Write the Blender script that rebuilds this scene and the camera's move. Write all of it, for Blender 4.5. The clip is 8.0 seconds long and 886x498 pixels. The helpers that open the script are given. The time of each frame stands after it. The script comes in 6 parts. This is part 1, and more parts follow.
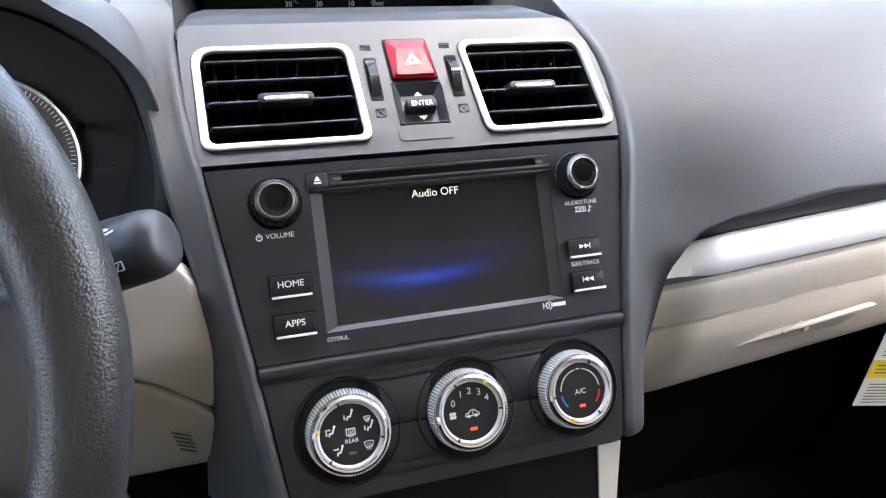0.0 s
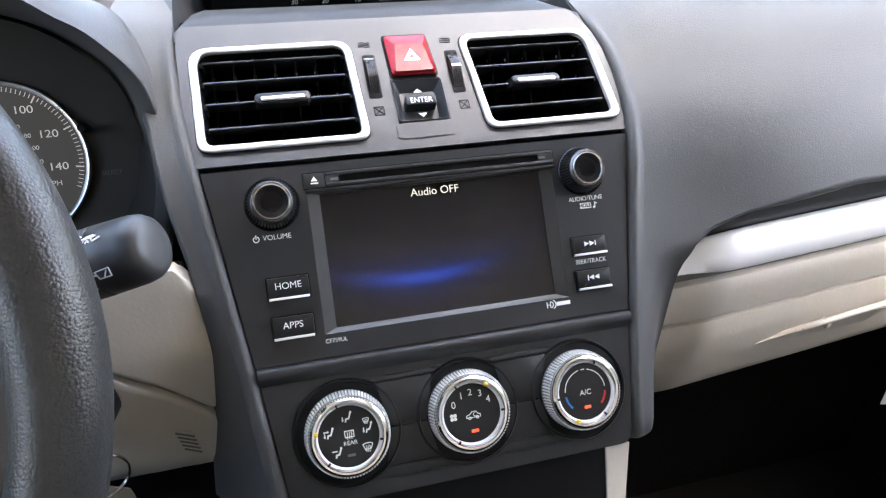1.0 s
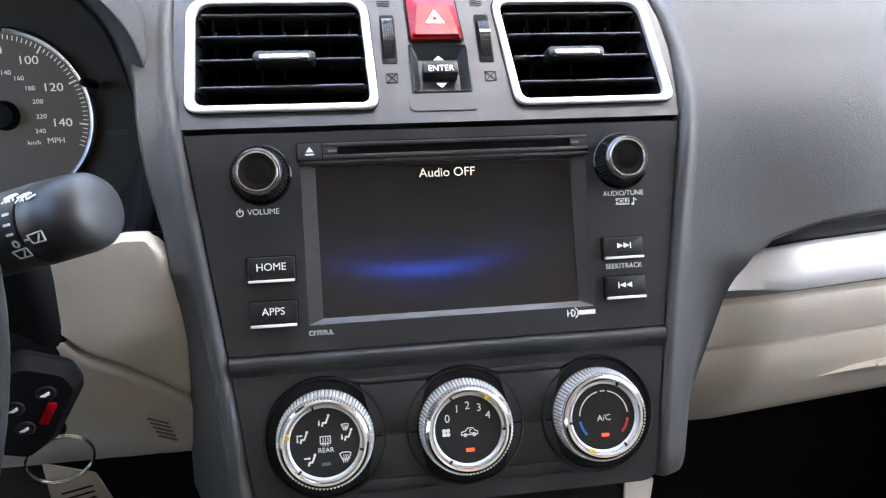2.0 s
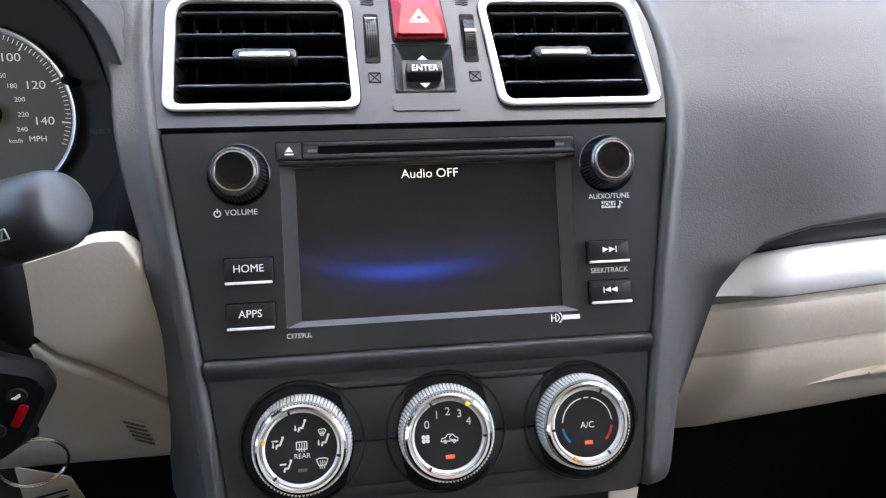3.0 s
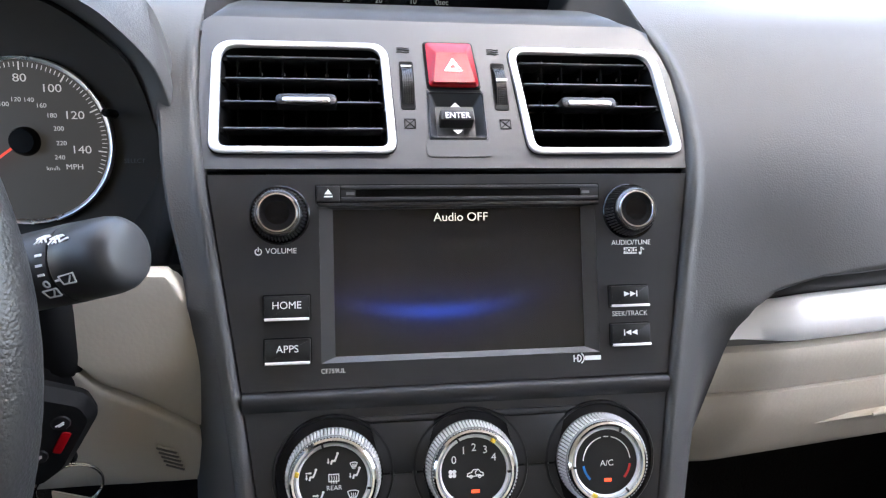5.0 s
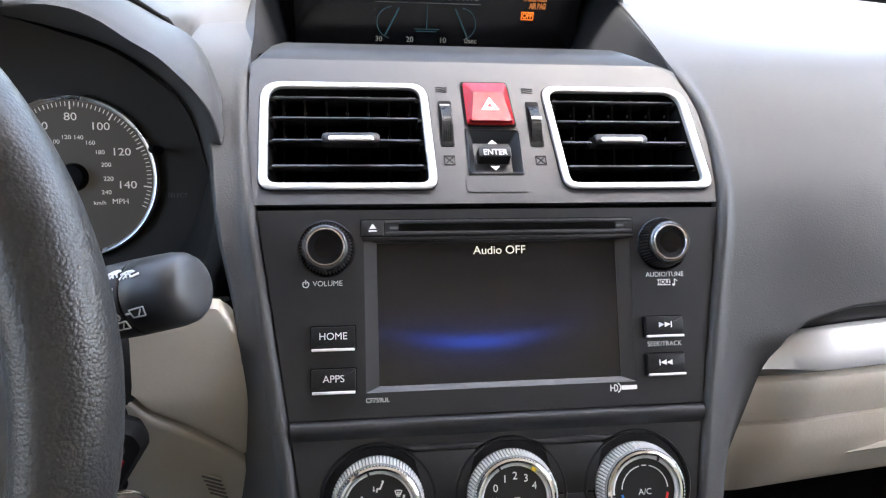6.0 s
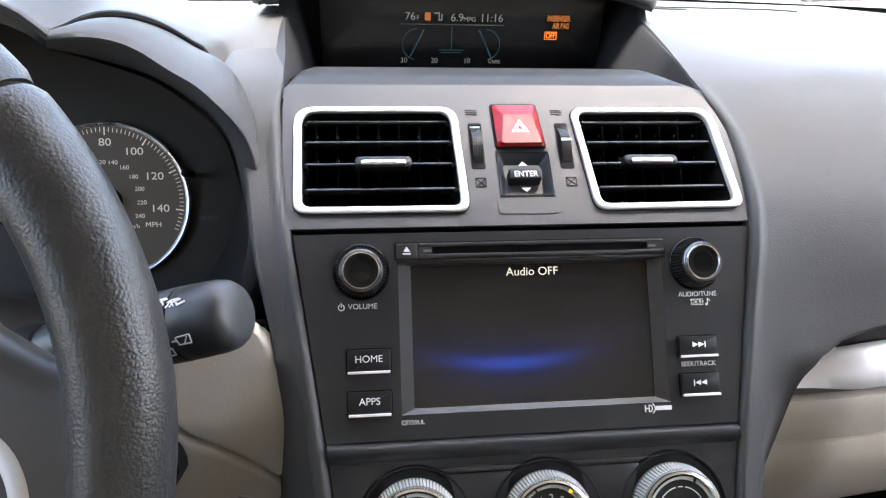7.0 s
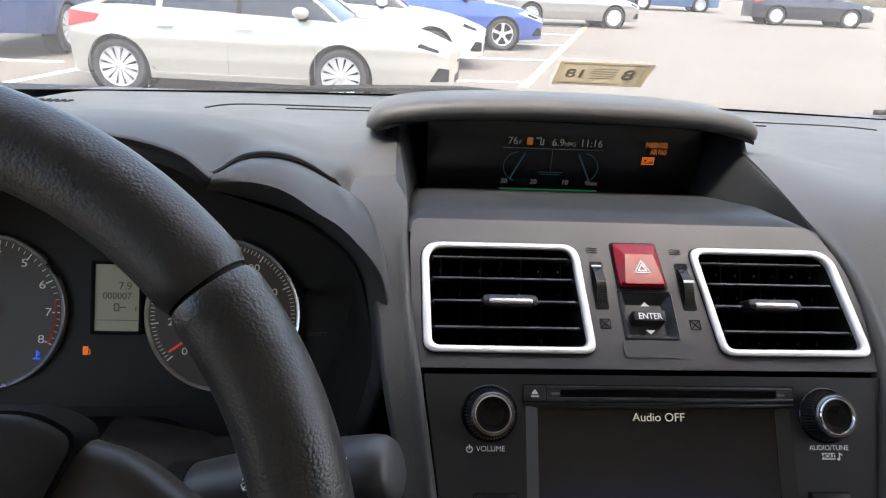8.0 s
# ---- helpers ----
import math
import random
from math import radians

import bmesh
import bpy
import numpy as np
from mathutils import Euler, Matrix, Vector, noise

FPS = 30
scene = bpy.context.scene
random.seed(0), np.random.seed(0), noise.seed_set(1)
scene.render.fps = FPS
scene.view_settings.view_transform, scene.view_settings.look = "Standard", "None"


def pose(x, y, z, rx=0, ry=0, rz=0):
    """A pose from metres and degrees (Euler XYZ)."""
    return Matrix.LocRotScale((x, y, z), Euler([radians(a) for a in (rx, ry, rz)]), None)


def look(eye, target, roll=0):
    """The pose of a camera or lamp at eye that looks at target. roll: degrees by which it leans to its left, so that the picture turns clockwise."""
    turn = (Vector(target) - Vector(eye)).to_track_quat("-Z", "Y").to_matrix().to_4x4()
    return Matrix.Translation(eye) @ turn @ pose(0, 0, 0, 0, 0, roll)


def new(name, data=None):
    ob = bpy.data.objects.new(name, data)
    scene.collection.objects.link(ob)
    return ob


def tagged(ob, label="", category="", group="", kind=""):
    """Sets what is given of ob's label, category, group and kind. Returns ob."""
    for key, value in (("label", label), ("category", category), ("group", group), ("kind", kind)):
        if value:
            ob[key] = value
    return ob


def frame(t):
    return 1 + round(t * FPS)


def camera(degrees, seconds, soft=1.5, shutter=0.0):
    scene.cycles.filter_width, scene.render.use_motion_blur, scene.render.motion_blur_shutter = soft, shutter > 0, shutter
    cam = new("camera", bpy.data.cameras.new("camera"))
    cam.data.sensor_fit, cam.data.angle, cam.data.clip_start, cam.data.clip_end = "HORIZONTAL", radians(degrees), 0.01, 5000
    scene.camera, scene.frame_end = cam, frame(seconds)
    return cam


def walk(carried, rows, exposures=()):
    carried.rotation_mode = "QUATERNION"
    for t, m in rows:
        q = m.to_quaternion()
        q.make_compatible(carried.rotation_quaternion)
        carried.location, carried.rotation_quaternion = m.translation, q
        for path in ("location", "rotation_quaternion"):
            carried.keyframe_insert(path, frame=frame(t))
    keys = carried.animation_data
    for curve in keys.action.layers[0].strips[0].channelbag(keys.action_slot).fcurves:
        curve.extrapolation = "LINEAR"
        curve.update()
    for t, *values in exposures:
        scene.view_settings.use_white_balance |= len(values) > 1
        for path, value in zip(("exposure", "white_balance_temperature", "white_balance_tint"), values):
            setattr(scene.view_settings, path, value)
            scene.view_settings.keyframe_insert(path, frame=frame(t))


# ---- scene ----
cam = camera(66.9, 8.0, 1.2)
# the centre stack's own frame: origin at the middle of the audio panel's top edge, leaning back 30 degrees
STACK = pose(0, 0, 1.0, -33.3)
# PATH
PATH = [
    (0.0, (-0.1130, -0.3970, -0.0720), (0.4370, 1.5250, -0.0120), -7.3),
    (0.5, (-0.0950, -0.3930, -0.0680), (0.3650, 1.5520, 0.0090), -9.1),
    (1.0, (-0.0920, -0.3960, -0.0700), (0.3630, 1.5510, -0.0210), -7.8),
    (1.5, (-0.0750, -0.3760, -0.0720), (0.2560, 1.5960, -0.0260), -4.8),
    (2.0, (-0.0520, -0.3520, -0.0720), (0.2180, 1.6290, -0.0320), -3.4),
    (2.2, (-0.0450, -0.3480, -0.0760), (0.2070, 1.6350, -0.0030), -3.4),
    (3.5, (-0.0410, -0.3470, -0.0710), (0.2340, 1.6340, -0.0300), -2.7),
    (4.0, (-0.0430, -0.3490, -0.0690), (0.2240, 1.6320, -0.0140), -2.4),
    (4.5, (-0.0480, -0.3580, -0.0670), (0.2580, 1.6170, 0.0010), -2.2),
    (5.0, (-0.0620, -0.3600, -0.0570), (0.2250, 1.6170, 0.0290), -1.5),
    (5.2, (-0.0730, -0.3650, -0.0490), (0.1820, 1.6140, 0.0920), -1.0),
    (6.3, (-0.0830, -0.3710, -0.0550), (0.1830, 1.6040, 0.1110), -1.7),
    (6.5, (-0.0850, -0.3700, -0.0520), (0.1660, 1.6080, 0.1090), -1.7),
    (7.0, (-0.0930, -0.3720, -0.0480), (0.1350, 1.6050, 0.1540), -2.0),
    (7.2, (-0.1110, -0.3730, -0.0360), (0.0750, 1.6000, 0.2380), -1.9),
    (7.3, (-0.1250, -0.3760, -0.0260), (0.0400, 1.5920, 0.2880), -1.5),
    (7.5, (-0.1450, -0.3770, -0.0110), (-0.0310, 1.5830, 0.3740), 0.5),
    (8.0, (-0.1490, -0.3790, -0.0090), (-0.0130, 1.5730, 0.4000), 0.5),
]
# END PATH
walk(cam, [(t, STACK @ look(eye, target, roll)) for t, eye, target, roll in PATH],
     [(0.0, 3.97, 6480, 10), (2.2, 3.97, 6480, 10), (3.3, 3.94, 6480, 10), (5.2, 3.90, 6480, 10), (6.3, 3.80, 6680, 10), (7.0, 3.78, 6680, 10), (7.3, 3.62, 6750, 10), (7.5, 3.25, 6750, 10), (7.7, 2.75, 6750, 10), (8.0, 2.50, 6750, 10)])

# ---- world, sun and exposure ----
world = bpy.data.worlds.new("sky")
scene.world = world
world.use_nodes = True
wn = world.node_tree
sky = wn.nodes.new("ShaderNodeTexSky")
sky.sky_type, sky.sun_disc = "NISHITA", False
sky.sun_elevation, sky.sun_rotation = radians(62), radians(125)
sky.air_density, sky.dust_density = 1.0, 4.0
wn.links.new(sky.outputs[0], wn.nodes["Background"].inputs[0])
wn.nodes["Background"].inputs[1].default_value = 0.15
sun = new("sun", bpy.data.lights.new("sun", "SUN"))
sun.data.energy, sun.data.angle, sun.data.color = 1.0, radians(12), (1, 0.95, 0.88)
sun.matrix_world = look((0, 0, 8), (-math.sin(radians(125)) * -8, math.cos(radians(125)) * -8, 8 - 8 * math.tan(radians(62))))

# ---- materials ----
def nodes_of(name):
    m = bpy.data.materials.new(name)
    m.use_nodes = True
    return m, m.node_tree.nodes, m.node_tree.links, m.node_tree.nodes["Principled BSDF"]


def surface(name, colour, rough=0.5, metal=0.0, grain=0.0, relief=0.0, cell=0.0, mottle=0.12, coat=0.0, glow=None, power=0.0, spec=0.5):
    """grain: size of the fine relief in metres, relief its height; cell: 1 for leather-like cells, 0 for plain noise."""
    m, nn, ll, b = nodes_of(name)
    b.inputs["Base Color"].default_value = (*colour, 1)
    b.inputs["Roughness"].default_value, b.inputs["Metallic"].default_value = rough, metal
    b.inputs["Coat Weight"].default_value = coat
    b.inputs["Specular IOR Level"].default_value = spec
    co = nn.new("ShaderNodeTexCoord")
    big = nn.new("ShaderNodeTexNoise")
    big.inputs["Scale"].default_value, big.inputs["Detail"].default_value = 23, 6
    ll.new(co.outputs["Object"], big.inputs["Vector"])
    if mottle:
        mix = nn.new("ShaderNodeMix")
        mix.data_type = "RGBA"
        mix.inputs[6].default_value = (*[c * (1 - mottle) for c in colour], 1)
        mix.inputs[7].default_value = (*[min(1, c * (1 + mottle)) for c in colour], 1)
        ll.new(big.outputs["Fac"], mix.inputs[0])
        ll.new(mix.outputs[2], b.inputs["Base Color"])
        ran = nn.new("ShaderNodeMapRange")
        ran.inputs[3].default_value, ran.inputs[4].default_value = max(0.02, rough - 0.08), min(1, rough + 0.08)
        ll.new(big.outputs["Fac"], ran.inputs[0])
        ll.new(ran.outputs[0], b.inputs["Roughness"])
    if grain:
        bump = nn.new("ShaderNodeBump")
        bump.inputs["Distance"].default_value = relief
        bump.inputs["Strength"].default_value = 1.0
        if cell:
            warp = nn.new("ShaderNodeTexNoise")
            warp.inputs["Scale"].default_value = 0.35 / grain
            ll.new(co.outputs["Object"], warp.inputs["Vector"])
            add = nn.new("ShaderNodeVectorMath")
            add.operation = "MULTIPLY_ADD"
            add.inputs[1].default_value = (grain * 0.45,) * 3
            ll.new(warp.outputs["Color"], add.inputs[0])
            ll.new(co.outputs["Object"], add.inputs[2])
            cells = []
            for size, gain in ((1.0, -1.0), (0.5, -0.22)):
                vo = nn.new("ShaderNodeTexVoronoi")
                vo.feature = "SMOOTH_F1"
                vo.inputs["Scale"].default_value = 1 / (grain * size)
                vo.inputs["Smoothness"].default_value = 0.15
                ll.new(add.outputs[0], vo.inputs["Vector"])
                dome = nn.new("ShaderNodeMath")
                dome.operation = "MULTIPLY"
                dome.inputs[1].default_value = gain
                ll.new(vo.outputs["Distance"], dome.inputs[0])
                cells.append(dome.outputs[0])
            pebbles = nn.new("ShaderNodeMath")
            pebbles.operation = "ADD"
            ll.new(cells[0], pebbles.inputs[0])
            ll.new(cells[1], pebbles.inputs[1])
            tiny = nn.new("ShaderNodeTexNoise")
            tiny.inputs["Scale"].default_value, tiny.inputs["Detail"].default_value = 3.5 / grain, 3
            ll.new(co.outputs["Object"], tiny.inputs["Vector"])
            both = nn.new("ShaderNodeMath")
            both.operation = "MULTIPLY_ADD"
            both.inputs[1].default_value = 0.12
            ll.new(tiny.outputs["Fac"], both.inputs[0])
            ll.new(pebbles.outputs[0], both.inputs[2])
            ll.new(both.outputs[0], bump.inputs["Height"])
        else:
            fine = nn.new("ShaderNodeTexNoise")
            fine.inputs["Scale"].default_value, fine.inputs["Detail"].default_value = 1 / grain, 3
            ll.new(co.outputs["Object"], fine.inputs["Vector"])
            ll.new(fine.outputs["Fac"], bump.inputs["Height"])
        ll.new(bump.outputs[0], b.inputs["Normal"])
    if glow:
        b.inputs["Emission Color"].default_value = (*glow, 1)
        b.inputs["Emission Strength"].default_value = power
    return m


PAD = surface("soft_pad", (0.060, 0.0600, 0.0608), 0.5, spec=0.33, grain=0.0011, relief=0.00009, cell=1)
LEATHER = surface("wheel_leather", (0.030, 0.0285, 0.0270), 0.36, spec=0.62, grain=0.0012, relief=0.00016, cell=1)
PLASTIC = surface("panel_plastic", (0.024, 0.0243, 0.0258), 0.42, grain=0.0004, relief=0.00003, spec=0.3)
TRIM = surface("vent_panel_plastic", (0.034, 0.0365, 0.042), 0.38, 0.1, grain=0.0004, relief=0.00002)
SMOOTH = surface("smooth_plastic", (0.012, 0.012, 0.013), 0.33, grain=0.0003, relief=0.00001, spec=0.35)
MATTE = surface("matte_black", (0.007, 0.007, 0.0075), 0.6, grain=0.0006, relief=0.00003, spec=0.12)
BEZEL = surface("bezel_plastic", (0.034, 0.0343, 0.0362), 0.34, grain=0.0004, relief=0.00001, spec=0.45)
# lighter, warmer shroud plastic: light on the ledge is put into the colour
LEDGE = surface("lit_ledge_plastic", (0.046, 0.041, 0.035), 0.55, spec=0.25, grain=0.0005, relief=0.00002)
# darker than the vent panel: the hood's shadow is put into the colour
SHELF = surface("shaded_shelf_plastic", (0.021, 0.0222, 0.025), 0.5, grain=0.0004, relief=0.00002, spec=0.28)
SHROUD = surface("cluster_shroud", (0.021, 0.0185, 0.017), 0.62, spec=0.2, grain=0.0005, relief=0.00002)
BUTTON = surface("button_plastic", (0.010, 0.010, 0.0105), 0.5, spec=0.25, grain=0.0003, relief=0.00001)
GAUGERIM = surface("gauge_rim", (0.92, 0.92, 0.92), 0.28, 0.8, mottle=0.02)
HOLLOW = surface("hollow_black", (0.007, 0.0064, 0.006), 0.95, spec=0.03)
WELL = surface("dial_well", (0.0055, 0.0055, 0.006), 0.3, mottle=0.05, spec=0.3)
GLOSS = surface("gloss_black", (0.005, 0.005, 0.0055), 0.1, mottle=0.05, spec=0.3)
BEIGE = surface("beige_plastic", (0.54, 0.50, 0.435), 0.5, grain=0.0026, relief=0.00008, cell=1, mottle=0.06)
GROOVE = surface("groove_grey", (0.17, 0.165, 0.16), 0.5, mottle=0.05)
SILVER = surface("satin_silver", (0.78, 0.78, 0.79), 0.40, 0.25, grain=0.0003, relief=0.00001, mottle=0.03)
BRIGHT = surface("satin_bezel", (0.66, 0.66, 0.67), 0.38, 0.6, mottle=0.03)
CHROME = surface("chrome", (0.85, 0.85, 0.87), 0.07, 1.0, mottle=0.02)
KNURL = surface("knurled_metal", (0.86, 0.86, 0.865), 0.36, 0.6, mottle=0.04)
RINGSATIN = surface("ring_satin", (0.17, 0.17, 0.172), 0.26, 0.85, mottle=0.04)
KNOBRIB = surface("knob_rib", (0.013, 0.013, 0.0135), 0.32, spec=0.5)
POLISHED = surface("polished_ring", (0.9, 0.9, 0.91), 0.10, 1.0, mottle=0.02)
# the grip's silver, darkened to put shade between the ridges into the colour
KNURLGAP = surface("knurl_gap_shade", (0.24, 0.24, 0.242), 0.42, 0.5, mottle=0.04)
TABMETAL = surface("tab_metal", (0.45, 0.45, 0.46), 0.28, 0.9, mottle=0.04)
DISPLAY = surface("display_glass", (0.010, 0.010, 0.012), 0.22, mottle=0.05)
RED = surface("red_lens", (0.29, 0.004, 0.008), 0.14, spec=0.28, mottle=0.06)
WHITE = surface("white_print", (0.85, 0.85, 0.85), 0.6, mottle=0.0)
GREYPRINT = surface("grey_print", (0.12, 0.12, 0.125), 0.6, mottle=0.0)
YELLOWMARK = surface("yellow_mark", (0.75, 0.5, 0.05), 0.4, mottle=0.0)
LED = surface("orange_led", (0.8, 0.09, 0.03), 0.4, mottle=0.0, glow=(1.0, 0.06, 0.02), power=0.10)
BLUEARC = surface("blue_print", (0.02, 0.2, 0.6), 0.5, mottle=0.0)
REDARC = surface("red_print", (0.6, 0.03, 0.03), 0.5, mottle=0.0)
AMBER = surface("amber_light", (0.5, 0.15, 0.02), 0.5, mottle=0.0, glow=(1.0, 0.2, 0.02), power=0.09)
CYAN = surface("display_lines", (0.02, 0.08, 0.10), 0.5, mottle=0.0, glow=(0.12, 0.36, 0.45), power=0.0035)
AMBERDIM = surface("amber_indicator", (0.28, 0.11, 0.03), 0.5, mottle=0.0, glow=(1.0, 0.3, 0.06), power=0.022)
GREENBAR = surface("display_bar", (0.02, 0.1, 0.05), 0.5, mottle=0.0, glow=(0.02, 0.4, 0.18), power=0.03)
PALE = surface("display_text", (0.1, 0.1, 0.1), 0.5, mottle=0.0, glow=(0.62, 0.68, 0.6), power=0.017)
AUDIO = surface("audio_text", (0.1, 0.1, 0.1), 0.5, mottle=0.0, glow=(1.0, 0.95, 0.8), power=0.07)
DIALFACE = surface("dial_face", (0.052, 0.048, 0.042), 0.5, mottle=0.1, glow=(0.62, 0.55, 0.45), power=0.0035)
FIGURE = surface("lit_figures", (0.62, 0.61, 0.58), 0.6, mottle=0.0, glow=(1.0, 0.95, 0.86), power=0.024)
HUBSKIN = surface("airbag_skin", (0.030, 0.029, 0.029), 0.5, spec=0.25, grain=0.0006, relief=0.00004)
SPOKESKIN = surface("spoke_skin", (0.060, 0.053, 0.046), 0.42, spec=0.4, grain=0.0006, relief=0.00003)
STALKSKIN = surface("stalk_plastic", (0.040, 0.040, 0.041), 0.42, grain=0.0004, relief=0.00002)
LCD = surface("lcd_glass", (0.33, 0.32, 0.24), 0.3, mottle=0.05, glow=(0.62, 0.62, 0.48), power=0.018)
LCDINK = surface("lcd_ink", (0.12, 0.12, 0.1), 0.5, mottle=0.0)
BLUELAMP = surface("blue_lamp", (0.02, 0.05, 0.5), 0.5, mottle=0.0, glow=(0.05, 0.15, 1.0), power=0.15)
REDPOINT = surface("red_needle", (0.6, 0.05, 0.03), 0.4, mottle=0.0, glow=(1.0, 0.1, 0.05), power=0.05)
# carpet taken near black: the footwell's shade is put into its colour
CARPET = surface("shade_dark_carpet", (0.006, 0.0055, 0.0055), 0.95, grain=0.003, relief=0.001, spec=0.05)
PAPER = surface("paper", (0.75, 0.75, 0.73), 0.7, mottle=0.04)
TAGPLASTIC = surface("tag_plastic", (0.40, 0.365, 0.31), 0.4, mottle=0.08)
YELLOWPAPER = surface("yellow_paper", (0.8, 0.55, 0.03), 0.7, mottle=0.04)


def film_material():
    """A thin printed film that lets part of the daylight through."""
    m, nn, ll, b = nodes_of("sticker_film")
    b.inputs["Base Color"].default_value, b.inputs["Roughness"].default_value = (0.42, 0.39, 0.33, 1), 0.6
    tr, mix = nn.new("ShaderNodeBsdfTranslucent"), nn.new("ShaderNodeMixShader")
    tr.inputs[0].default_value = (0.48, 0.44, 0.36, 1)
    mix.inputs[0].default_value = 0.75
    ll.new(b.outputs[0], mix.inputs[1])
    ll.new(tr.outputs[0], mix.inputs[2])
    ll.new(mix.outputs[0], nn["Material Output"].inputs[0])
    return m


STICKER = film_material()
STICKINK = surface("sticker_ink", (0.24, 0.22, 0.185), 0.6, mottle=0.05)
CLOTH = surface("headliner", (0.44, 0.385, 0.31), 0.9, grain=0.002, relief=0.0003)
# ivory for unseen cabin walls, chosen to bounce warm light forward
IVORYWALL = surface("ivory_bounce_wall", (0.54, 0.45, 0.335), 0.85, grain=0.002, relief=0.0003)
STEELRING = surface("steel_ring", (0.7, 0.69, 0.67), 0.2, 1.0, mottle=0.03)


def screen_material():
    """A display switched on with a dim blue sweep of light across its lower half."""
    m, nn, ll, b = nodes_of("audio_screen")
    b.inputs["Base Color"].default_value = (0.012, 0.012, 0.013, 1)
    b.inputs["Roughness"].default_value = 0.14
    co = nn.new("ShaderNodeTexCoord")
    sep = nn.new("ShaderNodeSeparateXYZ")
    ll.new(co.outputs["Object"], sep.inputs[0])

    def maths(op, a, c):
        n = nn.new("ShaderNodeMath")
        n.operation = op
        for i, v in enumerate((a, c)):
            if isinstance(v, (int, float)):
                n.inputs[i].default_value = v
            else:
                ll.new(v, n.inputs[i])
        return n.outputs[0]
    dx = maths("DIVIDE", maths("ADD", sep.outputs["X"], 0.0135), 0.030)
    bow = maths("MULTIPLY", maths("MULTIPLY", dx, dx), 0.0022)
    dz = maths("SUBTRACT", maths("ADD", sep.outputs["Z"], 0.0752), bow)
    thin = maths("DIVIDE", dz, 0.0036)
    wide = maths("DIVIDE", dz, 0.0130)
    e1 = maths("POWER", 2.718, maths("MULTIPLY", maths("ADD", maths("MULTIPLY", dx, dx), maths("MULTIPLY", thin, thin)), -1))
    e2 = maths("POWER", 2.718, maths("MULTIPLY", maths("ADD", maths("MULTIPLY", maths("MULTIPLY", dx, dx), 0.4), maths("MULTIPLY", wide, wide)), -1))
    tot = maths("ADD", maths("MULTIPLY", e1, 0.024), maths("MULTIPLY", e2, 0.0036))
    b.inputs["Emission Color"].default_value = (0.03, 0.12, 1.0, 1)
    ll.new(tot, b.inputs["Emission Strength"])
    return m


SCREEN = screen_material()


def glass_material():
    """Clear glass with an added scattering film that lays haze over the outside."""
    m, nn, ll, b = nodes_of("clear_glass")
    b.inputs["Base Color"].default_value = (0.97, 0.99, 0.98, 1)
    b.inputs["Roughness"].default_value, b.inputs["Transmission Weight"].default_value, b.inputs["IOR"].default_value = 0.0, 1.0, 1.45
    veil, mix = nn.new("ShaderNodeBsdfTranslucent"), nn.new("ShaderNodeMixShader")
    veil.inputs[0].default_value = (0.9, 0.88, 0.84, 1)
    mix.inputs[0].default_value = 0.015
    ll.new(b.outputs[0], mix.inputs[1])
    ll.new(veil.outputs[0], mix.inputs[2])
    ll.new(mix.outputs[0], nn["Material Output"].inputs[0])
    return m


GLASS = glass_material()

# ---- mesh helpers ----
def part(name, bm, material, parent=None, label="", smooth=40, at=None):
    """Links a bmesh as one mesh object under a thing or a part."""
    bmesh.ops.recalc_face_normals(bm, faces=bm.faces)
    me = bpy.data.meshes.new(name)
    bm.to_mesh(me)
    bm.free()
    me.materials.append(material)
    ob = new(name, me)
    if smooth:
        me.set_sharp_from_angle(angle=radians(smooth))
        for p in me.polygons:
            p.use_smooth = True
    if parent:
        ob.parent = parent
    if at:
        ob.matrix_basis = at
    if label:
        ob["label"] = label
    return ob


def thing(name, label, category, at=None, group="", kind=""):
    ob = new(name)
    ob.empty_display_size = 0.02
    if at is not None:
        ob.matrix_basis = at
    return tagged(ob, label, category, group, kind)


def box(bm, x0, x1, y0, y1, z0, z1, r=0.0, seg=2, m=None):
    v = [bm.verts.new(c) for c in ((x0, y0, z0), (x1, y0, z0), (x1, y1, z0), (x0, y1, z0), (x0, y0, z1), (x1, y0, z1), (x1, y1, z1), (x0, y1, z1))]
    f = [bm.faces.new([v[i] for i in q]) for q in ((0, 3, 2, 1), (4, 5, 6, 7), (0, 1, 5, 4), (1, 2, 6, 5), (2, 3, 7, 6), (3, 0, 4, 7))]
    if r:
        out = bmesh.ops.bevel(bm, geom=list({e for q in f for e in q.edges}), offset=r, segments=seg, profile=0.5, affect="EDGES")
        v = list({w for q in out["faces"] for w in q.verts} | {w for w in v if w.is_valid})
    if m is not None:
        bmesh.ops.transform(bm, matrix=m, verts=[w for w in v if w.is_valid])
    return bm


def solid(*a, **k):
    return box(bmesh.new(), *a, **k)


def rounded(points, r, seg=5):
    """A closed outline (a, b) with its corners rounded; r: one radius or one per corner."""
    out, n = [], len(points)
    for i in range(n):
        p, q, s = (Vector(points[(i + k) % n]) for k in (-1, 0, 1))
        rr = r[i] if isinstance(r, (list, tuple)) else r
        a, c = (p - q), (s - q)
        d = min(rr, a.length * 0.49, c.length * 0.49)
        a, c = q + a.normalized() * d, q + c.normalized() * d
        for k in range(seg + 1):
            t = k / seg
            out.append(tuple((1 - t) ** 2 * a + 2 * t * (1 - t) * q + t * t * c))
    return out


